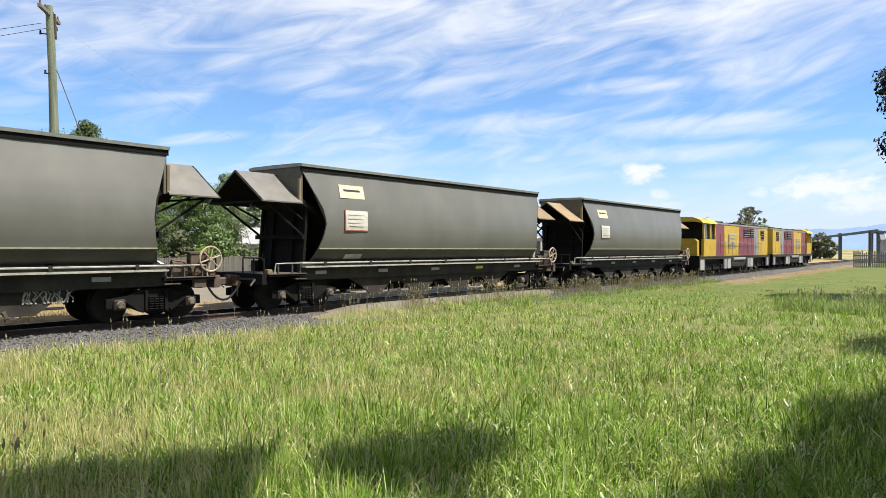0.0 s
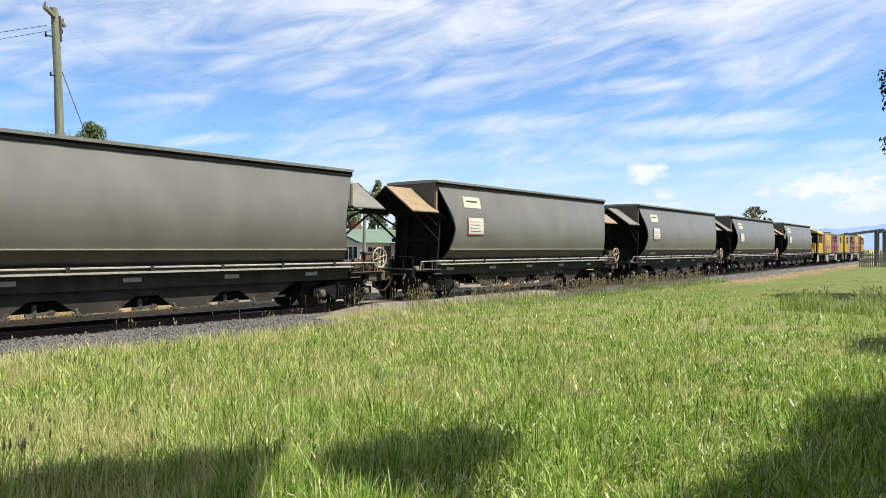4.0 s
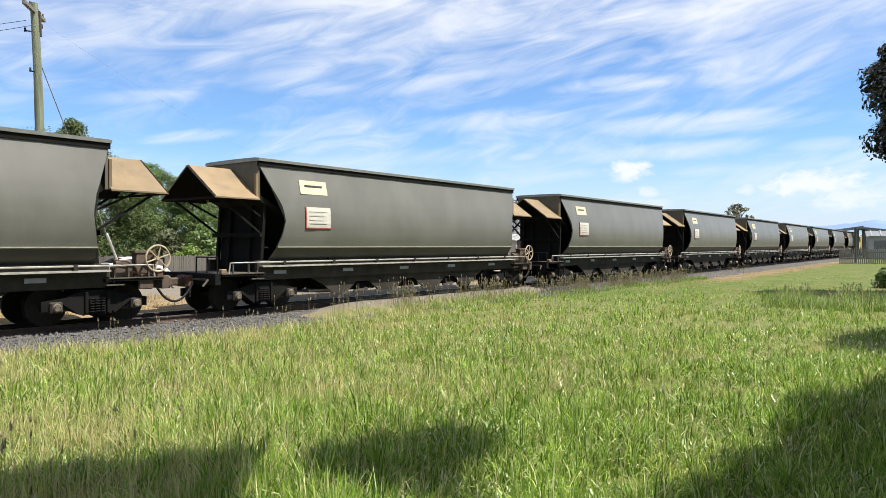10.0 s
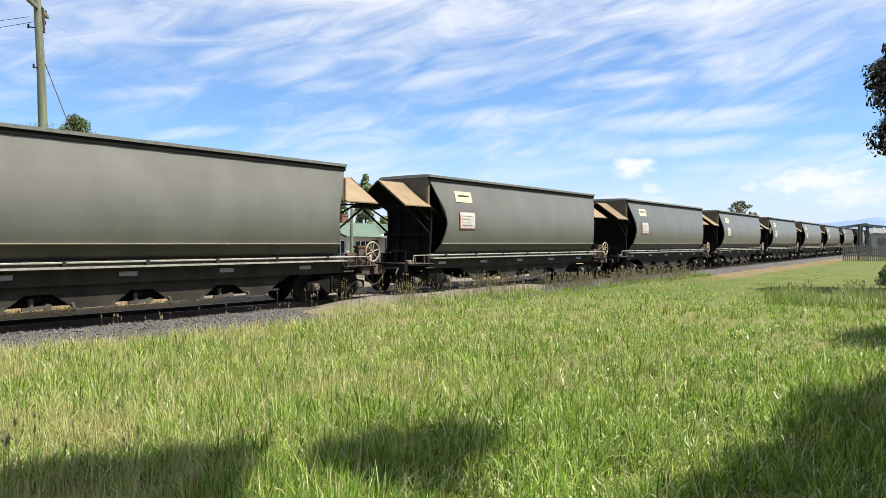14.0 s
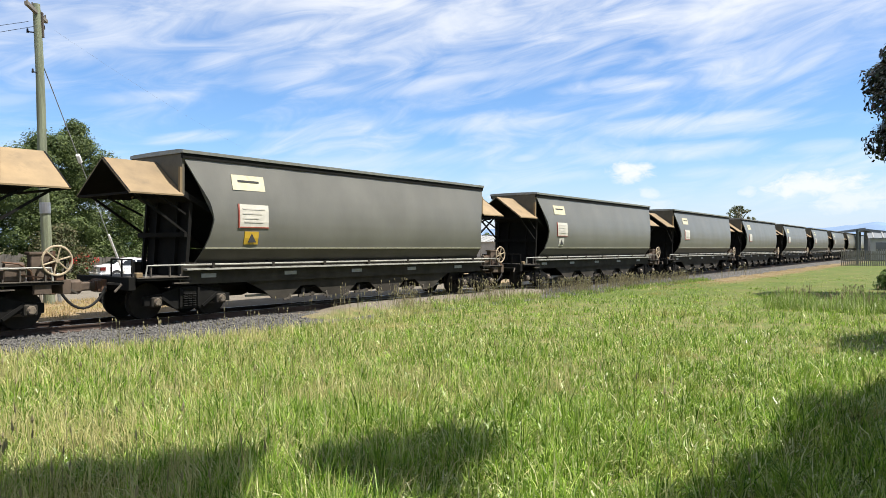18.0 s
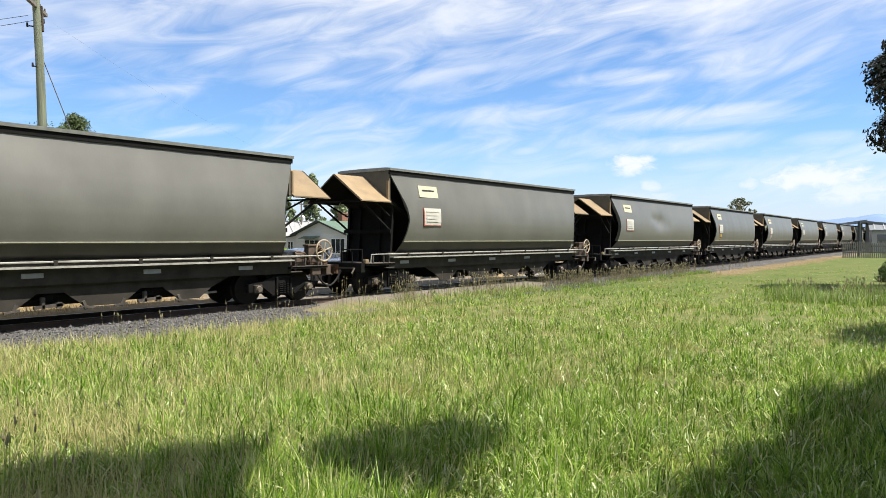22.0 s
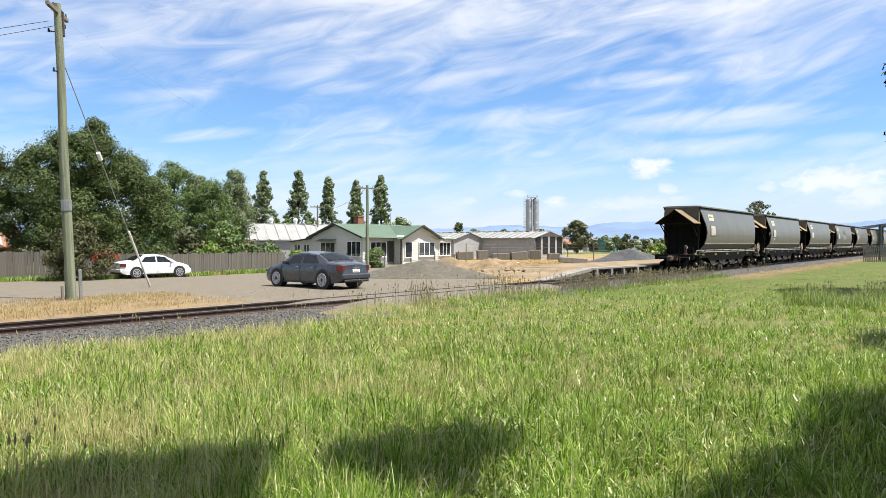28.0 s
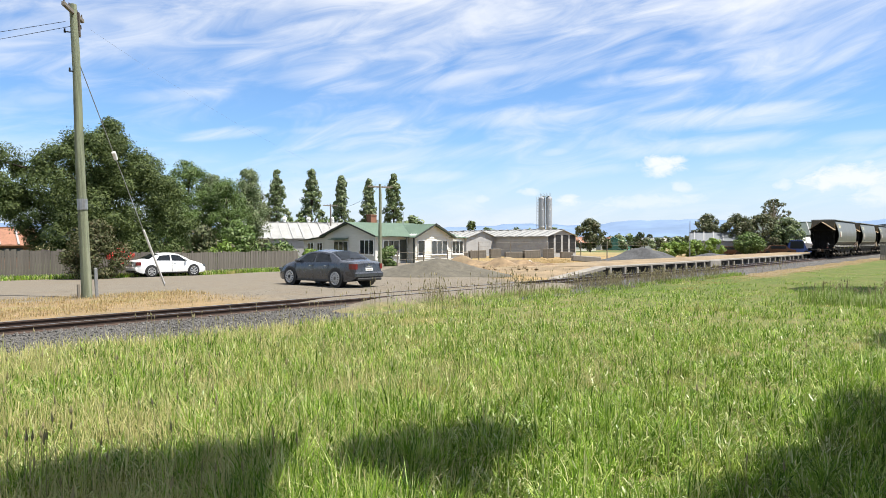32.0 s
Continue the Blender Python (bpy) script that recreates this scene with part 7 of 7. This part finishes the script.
def garden_post_fence(pts, h, label, spacing=2.8, wires=3, name="wire_fence"):
    root = empty(name, pose(0, 0, 0), label, "fence", "wire fences")
    posts = []
    for (ax, ay), (bx, by) in zip(pts, pts[1:]):
        n = max(1, int(math.hypot(bx - ax, by - ay) / spacing))
        posts += [(ax + (bx - ax) * i / n, ay + (by - ay) * i / n) for i in range(n)]
    posts.append(pts[-1])
    for x, y in posts:
        bm = new_bm()
        z = gz(x, y)
        rod(bm, (x, y, z - 0.1), (x, y, z + h), 0.06, 0.05, 7)
        part("post", bm, M_POLEOLD, root)
    bm = new_bm()
    for (ax, ay), (bx, by) in zip(posts, posts[1:]):
        for i in range(wires):
            k = h * (i + 1) / (wires + 0.3)
            rod(bm, (ax, ay, gz(ax, ay) + k), (bx, by, gz(bx, by) + k), 0.009, None, 4)
    part("wire", bm, M_POLEOLD, root)
    return root


p = [at(b, d) for b, d in ((46.5, 58), (43.5, 60), (39.5, 66), (37.6, 67))]
garden_post_fence([q.xy for q in p], 1.35, "low post and rail fence in front of the house", 3.2, 2)
p = [at(b, d) for b, d in ((37.0, 78), (34.5, 86), (31.6, 88), (29.0, 84), (27.0, 82), (25.5, 92), (22.0, 96))]
garden_post_fence([q.xy for q in p], 2.1, "tall chain-wire fence on timber posts round the yard", 6.0, 5)

# ------------------------------------------------------------------ sheds, silo and far buildings


M_SHEDRIB = material("roof_rib", (0.26, 0.26, 0.255), 0.6, vary=0.1)


def shed(name, label, m, L, W, eave, ridge, wall, roof, doors=0, windows=0, category="shed"):
    """A gabled iron shed; its ridge runs along x."""
    root = empty(name, m, label, category, "sheds")
    bm = new_bm()
    prism(bm, [(-W / 2, 0), (-W / 2, eave), (0, ridge - 0.05), (W / 2, eave), (W / 2, 0)], "x", -L / 2, L / 2)
    part("wall", bm, wall, root)
    for s in (-1, 1):
        bm = new_bm()
        n = int(L / 0.9)
        e = Vector((0, s * (W / 2 + 0.35), eave - 0.35 * (ridge - eave) / (W / 2)))
        r = Vector((0, 0, ridge))
        rows = []
        for i in range(n + 1):
            x = -L / 2 - 0.3 + (L + 0.6) * i / n
            o = 0.07 if i % 2 else 0.0
            rows.append([(x, r.y, r.z + o), (x, e.y, e.z + o), (x, e.y, e.z - 0.06), (x, r.y, r.z - 0.06)])
        loft(bm, rows)
        sheet = part("roof", bm, roof, root)
        bm = new_bm()
        for i in range(int(L / 1.25)):
            x = -L / 2 + 0.4 + 1.25 * i
            bar(bm, (x, 0, ridge + 0.06), (x, e.y, e.z + 0.06), 0.14, 0.12)
        tagged(part("rib", bm, M_SHEDRIB, sheet), kind="stuff")
    bm = new_bm()
    bar(bm, (-L / 2 - 0.3, 0, ridge + 0.03), (L / 2 + 0.3, 0, ridge + 0.03), 0.5, 0.06)
    part("ridge_cap", bm, roof, root)
    for i in range(doors):
        bm = new_bm()
        y = -W / 2 + W * (i + 0.5) / doors
        span(bm, (-L / 2 - 0.04, y - 0.55, 0.6), (-L / 2 - 0.005, y + 0.55, eave + 0.1))
        part("door", bm, M_PLASTIC, root)
    for i in range(windows):
        bm = new_bm()
        x = -L / 2 + L * (i + 0.5) / windows
        span(bm, (x - 0.8, -W / 2 - 0.05, eave * 0.45), (x + 0.8, -W / 2 - 0.005, eave * 0.8))
        part("window", bm, M_GLASSB, root)
    return root


def build_sheds():
    # long pale shed behind the house, its ridge with round ventilators
    q = at(52.3, 92)
    s = shed("long_shed", "long pale iron-roofed shed behind the house", pose(q.x, q.y, -0.4, 0, 0, -30), 15, 9, 2.6, 4.5, M_SHEDWALL, M_ROOFW)
    for i in range(5):
        bm = new_bm()
        rod(bm, (-6 + i * 3, 0, 4.4), (-6 + i * 3, 0, 4.85), 0.22, None, 10)
        bmesh.ops.create_uvsphere(bm, u_segments=10, v_segments=6, radius=0.3, matrix=Matrix.Translation((-6 + i * 3, 0, 4.95)))
        part("ventilator", bm, M_WHITEP, s)
    # factory sheds in the middle distance
    shed("factory_shed", "long low pale grey factory shed", pose(93.5, 66.5, -0.4, 0, 0, 82), 17, 10, 2.9, 3.9, M_SHEDWALL, M_ROOFW)
    shed("factory_shed", "pale grey gabled factory shed with dark doors in its end", pose(87.0, 58.0, -0.4, 0, 0, 82), 15, 6.2, 2.9, 3.75, M_SHEDWALL, M_ROOFW, 4)
    shed("factory_shed", "grey iron lean-to shed", pose(82.5, 67.0, -0.4, 0, 0, 82), 12, 6, 2.7, 3.6, M_SHEDWALL, M_ROOFW)
    q = at(34.2, 92)
    root = empty("rail_truck_bodies", pose(q.x, q.y, gz(*q.xy), 0, 0, -46), "row of weathered grey-brown stacked bins", "bins")
    for i in range(7):
        bm = new_bm()
        box(bm, (-7 + i * 2.3, random.uniform(-0.5, 0.5), 0.4 + 0.1 * (i % 3)), (random.uniform(1.3, 2.2), 1.2, 0.8 + 0.2 * (i % 3)), pose(0, 0, 0, 0, random.uniform(-4, 4), random.uniform(-12, 12)), 0.04)
        part("bin", bm, M_POLEOLD, root)
    # silo
    q = at(31.75, 131)
    root = empty("silo", pose(q.x, q.y, -0.4), "tall pale grey steel silo on legs with a ladder", "silo")
    for sx, sy in ((-0.32, 0.52), (0.32, -0.52)):
        bm = new_bm()
        rod(bm, (sx, sy, 4.6), (sx, sy, 10.0), 0.58, None, 20)
        for k in range(6):
            ring(bm, (sx, sy, 4.8 + k), 0.58, 0.025, "z", 20, 4)
        rod(bm, (sx, sy, 10.0), (sx, sy, 10.25), 0.56, 0.2, 16)
        shell = part("shell", bm, M_SILO, root, "", 40)
        bm = new_bm()
        rod(bm, (sx, sy, 3.5), (sx, sy, 4.6), 0.2, 0.58, 20)
        part("cone", bm, M_SILO, shell)
    bm = new_bm()
    box(bm, (0, 0, 10.3), (0.9, 1.5, 0.08))
    top = part("top_platform", bm, M_SILO, root)
    for a in range(10):
        bm = new_bm()
        rod(bm, (0.8 * math.cos(a * 0.628), 1.0 * math.sin(a * 0.628), 10.2), (0.8 * math.cos(a * 0.628), 1.0 * math.sin(a * 0.628), 10.8), 0.03, None, 4)
        part("rail_post", bm, M_SILO, top)
    bm = new_bm()
    for a in range(4):
        x, y = 0.85 * math.cos(a * 1.57 + 0.78), 0.85 * math.sin(a * 1.57 + 0.78)
        rod(bm, (x, y, 0), (x, y, 5.2), 0.1, None, 6)
    part("leg", bm, M_SHEDWALL, root)
    bm = new_bm()
    for y in (0.2, 0.6):
        rod(bm, (-0.75, 0.75 + y, 0.5), (-0.75, 0.75 + y, 10.2), 0.05, None, 4)
    for k in range(18):
        rod(bm, (-0.75, 0.95, 0.8 + k * 0.52), (-0.75, 1.35, 0.8 + k * 0.52), 0.035, None, 4)
    part("ladder", bm, M_SHEDWALL, root)
    # dark green shed at the end of the yard
    q = at(15.0, 128)
    shed("green_shed", "long low dark green iron shed", pose(q.x, q.y, -0.4, 0, 0, -70), 12, 9, 3.2, 5.2, M_DARKGREEN, M_DARKGREEN, 0, 0)
    q = at(13.9, 108)
    shed("low_shed", "low white shed behind parked trucks", pose(q.x, q.y, -0.4, 0, 0, -70), 8, 4, 2.0, 2.7, M_WHITEP, M_WHITEP)
    q = at(19.2, 108)
    shed("low_shed", "small blue-grey shed among trees", pose(q.x, q.y, -0.4, 0, 0, -70), 6, 5, 2.3, 3.4, M_SHEDWALL, M_GREYROOF)
    # far houses on the low rise
    spots = ((26.6, 190, M_WHITEP, M_TERRA), (25.6, 210, M_WHITEP, M_GREYROOF), (24.9, 215, M_WALLW, M_ROOFW), (24.0, 220, M_WHITEP, M_TERRA), (23.2, 230, M_WALLW, M_ROOFW), (22.4, 220, M_WHITEP, M_ROOFW), (27.4, 190, M_SHEDWALL, M_TERRA), (26.2, 180, M_TEAL, M_TEAL), (23.8, 210, M_WHITEP, M_GREYROOF), (29.2, 170, M_WALLW, M_TERRA), (72.5, 66, M_BRICK, M_TERRA))
    for i, (b, d, w, r) in enumerate(spots):
        q = at(b, d)
        shed("far_house", "small distant house with a pitched roof", pose(q.x, q.y, -0.4, 0, 0, -60 + 23 * (i % 4)), 6.5, 5, 2.0, 3.2, w, r, 0, 2, "house")
    for i in range(26):
        q = at(21.0 + i * 0.34 + random.uniform(-0.1, 0.1), random.uniform(165, 235))
        h = random.uniform(2.4, 4.4)
        tree("far_tree", "distant dark green tree", q.x, q.y, h, clumps(10, h * 0.5, h * 0.5, 0.5, h, h * 0.24, "round", 300 + i), M_POPLAR if i % 2 else M_GUM, None, 0.12, 55, 0.34, 3, "distant trees", -0.4)
    # station canopy and its fence near the far end of the line
    q = at(7.4, 140)
    root = empty("station_canopy", pose(q.x, q.y, -0.4, 0, 0, -75), "grey flat-roofed canopy on dark posts beside the line", "canopy")
    bm = new_bm()
    for x0, x1, z0, z1 in ((-10.0, 0.4, 3.9, 5.4), (0.4, 7.0, 5.2, 4.4)):
        loft(bm, [[(x0, -3, z0), (x1, -3, z1), (x1, -3, z1 - 0.45), (x0, -3, z0 - 0.35)], [(x0, 4, z0), (x1, 4, z1), (x1, 4, z1 - 0.45), (x0, 4, z0 - 0.35)]])
    part("roof", bm, M_GREYROOF, root)
    for x in (-5.0, -0.4, 0.6, 5.5):
        bm = new_bm()
        span(bm, (x, -0.3, 0), (x + 0.5, 0.3, 4.8))
        part("column", bm, M_GREYROOF, root)
    q = at(4.85, 128)
    shed("station_building", "pale green building behind the canopy", pose(q.x, q.y, -0.4, 0, 0, -80), 9, 6, 3.6, 4.4, M_SHEDWALL, M_GREYROOF, 0, 3, "building")
    # upright timber fence near the line
    for a, b, h in (((91.0, 13.6), (91.6, 7.2), 1.7),):
        L = math.hypot(b[0] - a[0], b[1] - a[1])
        root = empty("upright_fence", pose(a[0], a[1], gz(*a), 0, 0, math.degrees(math.atan2(b[1] - a[1], b[0] - a[0]))), "grey upright timber fence beside the line", "fence")
        for i in range(int(L / 0.2) + 1):
            bm = new_bm()
            t = h * random.uniform(0.9, 1.1)
            box(bm, (i * 0.2, 0, t / 2), (0.13, 0.05, t))
            part("picket", bm, M_CONC, root)
        for z in (0.6, 1.3):
            bm = new_bm()
            box(bm, (L / 2, 0.07, z), (L, 0.06, 0.14))
            part("fence_rail", bm, M_POLEOLD, root)
    bm = new_bm()
    q = at(7.55, 100)
    rod(bm, (q.x, q.y, -0.4), (q.x, q.y, 3.9), 0.16, None, 8)
    tagged(part("stout_post", bm, M_TRIM), "stout dark post beside the fence", "post")


build_sheds()

# ------------------------------------------------------------------ hills


def build_hills():
    # the haze of distance is put into this blue
    m = material("blue_hills", (0.135, 0.19, 0.285), 1.0, vary=0.10, scale=0.004, grain=0.02, bump=0.0, spec=0.0)
    b = np.radians(np.linspace(-20, 100, 260))
    deg = np.degrees(b)
    el = np.interp(deg, [-20, 4, 6.5, 9, 14, 20, 22, 26, 27.3, 30, 32, 34, 36, 39, 44, 60, 100], [1.2, 1.55, 1.75, 1.42, 1.35, 1.65, 1.66, 1.60, 1.35, 1.28, 1.35, 1.45, 1.25, 1.12, 1.2, 1.3, 1.1])
    el = el + 0.03 * np.sin(deg * 3.1) + 0.02 * np.sin(deg * 7.7 + 1)
    d = 3200.0
    rows = []
    for dd, k in ((2500.0, -0.02), (2700.0, 0.35), (2950.0, 0.7), (d, 1.0), (3400.0, 0.5)):
        rows.append(np.stack([dd * np.cos(b), dd * np.sin(b), np.tan(np.radians(el)) * d * k + 1.7 * (k > 0)], -1))
    v = np.stack(rows, 1).reshape(-1, 3)
    n = len(b)
    f = [(i * 5 + j, (i + 1) * 5 + j, (i + 1) * 5 + j + 1, i * 5 + j + 1) for i in range(n - 1) for j in range(4)]
    tagged(new("backdrop_hills", indexed("backdrop_hills", v, f, m, True)), "long line of hazy blue hills", "hills", kind="structure")


build_hills()

# ------------------------------------------------------------------ platform, heaps and yard clutter


M_EARTH = material("dry_earth", (0.21, 0.155, 0.09), 0.95, vary=0.35, scale=0.8, grain=14, bump=0.8, stain=(0.14, 0.115, 0.055), stain_amount=0.4, stain_scale=0.5)


def build_platform():
    root = empty("platform", pose(0, 0, 0), "low old railway platform with timber posts and a pale coping", "platform", kind="structure")
    xs = np.arange(35.5, 104, 1.5)
    top, out = 0.36, 1.66
    face = sweep([(out + 0.32, -0.25), (out + 0.32, top - 0.10), (out + 0.5, top - 0.10), (out + 0.5, -0.25)], xs, M_PLATDARK, "platform_wall", root)
    cop = sweep([(out - 0.10, top - 0.09), (out - 0.10, top), (out + 0.5, top), (out + 0.5, top - 0.09)], xs, M_CONC, "coping", root)
    cop["label"] = "pale worn coping"
    fill = sweep([(out + 0.49, -0.3), (out + 0.49, top - 0.02), (out + 6.0, top - 0.05), (out + 9.0, -0.25)], xs, M_EARTH, "platform_fill", root)
    fill["label"] = "dry earth surface"
    bm = new_bm()
    y = track_y(33.0) + out
    loft(bm, [[(30.6, y - 0.05, -0.22), (30.6, y + 0.6, -0.22), (30.6, y + 0.6, -0.1), (30.6, y - 0.05, -0.1)], [(35.5, y - 0.05, 0.2), (35.5, y + 0.6, 0.2), (35.5, y + 0.6, 0.36), (35.5, y - 0.05, 0.36)]])
    loft(bm, [[(30.8, y + 0.1, -0.25), (30.8, y + 0.3, -0.25), (30.8, y + 0.3, -0.12), (30.8, y + 0.1, -0.12)], [(35.5, y + 0.1, -0.25), (35.5, y + 0.3, -0.25), (35.5, y + 0.3, 0.25), (35.5, y + 0.1, 0.25)]])
    part("ramp", bm, M_CONC, root, "sloping pale ramp")
    bm = new_bm()
    loft(bm, [[(30.4, y + 0.3, -0.3), (30.4, y + 0.3, -0.12), (31.5, y + 9.5, -0.12), (31.5, y + 9.5, -0.3)], [(35.55, y + 0.3, -0.3), (35.55, y + 0.3, 0.33), (35.55, y + 6.0, 0.30), (35.55, y + 9.0, -0.25)]])
    part("platform_slope", bm, M_EARTH, root, "dry earth slope at the platform end")
    bm = new_bm()
    box(bm, (0, 0.02, 0.0), (0.24, 0.16, 0.54), None, 0.02)
    first = part("platform_post", bm, M_CONC, root, "")
    first.matrix_basis = pose(36.0, track_y(36.0) + out - 0.06, 0)
    for i in range(1, 36):
        x = 36.0 + i * 1.85
        if 52.0 < x < 54.5:
            continue
        shared("platform_post", first.data, root, pose(x + random.uniform(-0.25, 0.25), track_y(x) + out - 0.06 + random.uniform(-0.03, 0.03), random.uniform(-0.08, 0.04), random.uniform(-4, 4), random.uniform(-7, 7), 0))
    bm = new_bm()
    x = 53.2
    box(bm, (x, track_y(x) + out - 0.05, 0.05), (2.4, 0.3, 0.58), pose(0, 0, 0, 0, 0, 1.5), 0.03)
    part("concrete_block", bm, M_CONC, root, "pale concrete block")


build_platform()


def heap(name, label, x, y, rx, ry, h, mat, seed=1, ragged=0.18, turn=0.0, n=40, power=1.15):
    """A heap of loose stuff with an uneven slope."""
    rnd = random.Random(seed)
    ph = [rnd.uniform(0, 6.28) for _ in range(8)]
    v, f = [], []
    m = 26
    for i in range(m):
        for j in range(n):
            a, q = 2 * math.pi * j / n, i / (m - 1)
            w = 1 + 0.13 * math.sin(2 * a + ph[0]) + 0.08 * math.sin(5 * a + ph[1])
            px, py = rx * q * w * math.cos(a), ry * q * w * math.sin(a)
            z = h * max(0.0, 1 - q) ** power * (1 + ragged * math.sin(px * 1.9 + ph[2]) * math.sin(py * 2.3 + ph[3])) + 0.03 * h * math.sin(px * 7 + ph[4]) * math.sin(py * 8 + ph[5]) * (1 - q)
            v.append((px, py, z - 0.04 * (q > 0.98)))
    for i in range(m - 1):
        for j in range(n):
            k = (j + 1) % n
            f.append((i * n + j, (i + 1) * n + j, (i + 1) * n + k, i * n + k))
    ob = new(name, indexed(name, v, f, mat, True))
    ob.matrix_basis = pose(x, y, gz(x, y), 0, 0, turn)
    return tagged(ob, label, "heap")


p = at(40.4, 37.0)
heap("spoil_mound", "low wide heap of grey-brown gravel", p.x, p.y, 3.5, 2.6, 0.95, M_GRAVEL, 3, 0.15, -45)
p = at(35.2, 44.0)
heap("dirt_mound", "ragged mound of yellow turned earth", p.x, p.y, 4.2, 2.4, 0.5, M_DIRT, 5, 0.7, -50, 40, 0.45)
p = at(33.4, 46.0)
heap("dirt_mound", "low mound of bare yellow earth", p.x, p.y, 3.2, 2.0, 0.4, M_DIRT, 6, 0.7, -50, 40, 0.45)
p = at(37.0, 48.0)
heap("dirt_mound", "low bank of dry earth and rubble", p.x, p.y, 3.6, 1.6, 0.6, M_EARTH, 8, 0.7, -50, 40, 0.45)
p = at(24.3, 70)
heap("spoil_mound", "dark grey heap of crushed bluestone", p.x, p.y, 3.6, 2.4, 1.35, M_BLUESTONE, 7, 0.15, -60)
p = at(19.3, 84)
heap("spoil_mound", "low dark grey heap of crushed stone", p.x, p.y, 2.8, 1.8, 0.6, M_BLUESTONE, 9, 0.2, -60)


def rubble_place(n):
    b, d = np.radians(np.random.uniform(31.5, 38.5, n)), np.random.normal(44.5, 2.0, n)
    x, y = d * np.cos(b), d * np.sin(b)
    return np.stack([x, y, ground_z(x, y) + 0.28 * drift(x, y, 0.8)], -1)


stones("rubble", 900, rubble_place, (0.04, 0.16), M_EARTH, "broken clods and rubble over the turned earth", "rubble")


def clutter():
    p = at(33.0, 50.5)
    bm = new_bm()
    bmesh.ops.create_icosphere(bm, subdivisions=2, radius=0.3, matrix=Matrix.Translation((0, 0, 0.15)))
    for v in bm.verts:
        v.co *= 1 + 0.15 * noise.noise(v.co * 3)
    ob = part("white_boulder", bm, M_WHITEP)
    ob.matrix_basis = pose(p.x, p.y, gz(*p.xy))
    tagged(ob, "white lump of rubble on dry earth", "rubble")
    p = at(28.6, 62)
    bm = new_bm()
    box(bm, (0, 0, 0.35), (2.4, 0.8, 0.5), pose(0, 0, 0, 0, 4, 0), 0.06)
    ob = part("concrete_slab", bm, M_CONC)
    ob.matrix_basis = pose(p.x, p.y, gz(*p.xy), 0, 0, -50)
    tagged(ob, "pale concrete slab lying in the yard", "slab")
    # parked vehicles at the far end of the yard
    for b, d, mt, L, H, lab in ((18.2, 104, M_RUST, 3.9, 1.25, "small dark red car in the far yard"), (17.4, 106, M_LMAR, 3.8, 1.2, "maroon car in the far yard"), (15.7, 106, M_WHITEP, 2.8, 1.1, "small white van in the far yard"), (14.9, 103, M_RUST, 4.2, 1.3, "rusty flat truck body in the far yard"), (13.7, 104, M_BLUEP, 3.6, 1.9, "blue and white truck in the far yard"), (16.5, 106, M_WHITEP, 2.6, 1.0, "white car in the far yard")):
        q = at(b, d)
        root = empty("far_vehicle", pose(q.x, q.y, gz(*q.xy), 0, 0, -68), lab, "vehicle", "vehicles in the far yard")
        bm = new_bm()
        prism(bm, [(-L / 2, 0.3), (-L / 2, 0.75), (-L * 0.3, 0.8), (-L * 0.2, H), (L * 0.2, H), (L * 0.32, 0.8), (L / 2, 0.7), (L / 2, 0.3)], "y", -0.8, 0.8)
        part("body", bm, mt, root)
        bm = new_bm()
        span(bm, (-L * 0.22, -0.82, 0.82), (L * 0.22, 0.82, H - 0.12))
        part("glass", bm, M_GLASS, root)
        for x in (-L * 0.3, L * 0.3):
            for s in (-1, 1):
                bm = new_bm()
                rod(bm, (x, s * 0.66, 0.3), (x, s * 0.84, 0.3), 0.3, None, 14)
                part("wheel", bm, M_TYRE, root)
    # a slim post in the yard
    p = at(20.9, 88)
    bm = new_bm()
    rod(bm, (0, 0, -0.1), (0, 0, 4.2), 0.05, None, 6)
    ob = part("thin_post", bm, M_GALV)
    ob.matrix_basis = pose(p.x, p.y, gz(*p.xy))
    tagged(ob, "thin pale post beyond the yard", "post")
    # red flowering shrub behind the white car, bush by the house
    p = at(64.0, 47.5)
    flower = foliage("red_flowers", [(0.55, 0.03, 0.03), (0.65, 0.06, 0.05), (0.05, 0.09, 0.03)], 0.5, 0.2)
    tree("flower_bush", "red flowering bush above the fence", p.x, p.y, 1.8, clumps(14, 0.8, 0.4, 0.8, 1.75, 0.24, "round", 201), flower, None, 0.04, 80, 0.08, 4)
    p = at(44.2, 62)
    tree("garden_bush", "dense green bush at the foot of the pole", p.x, p.y, 1.5, clumps(20, 0.8, 0.8, 0.1, 1.5, 0.4, "round", 203), M_LEAF, None, 0.05, 120, 0.1, 4, "garden bushes")
    p = at(50.3, 66)
    tree("garden_bush", "pale green bush beside the lean-to", p.x, p.y, 1.2, clumps(20, 1.0, 0.9, 0.2, 1.2, 0.4, "round", 205), M_LIME, None, 0.05, 110, 0.12, 4, "garden bushes")


clutter()
motions()
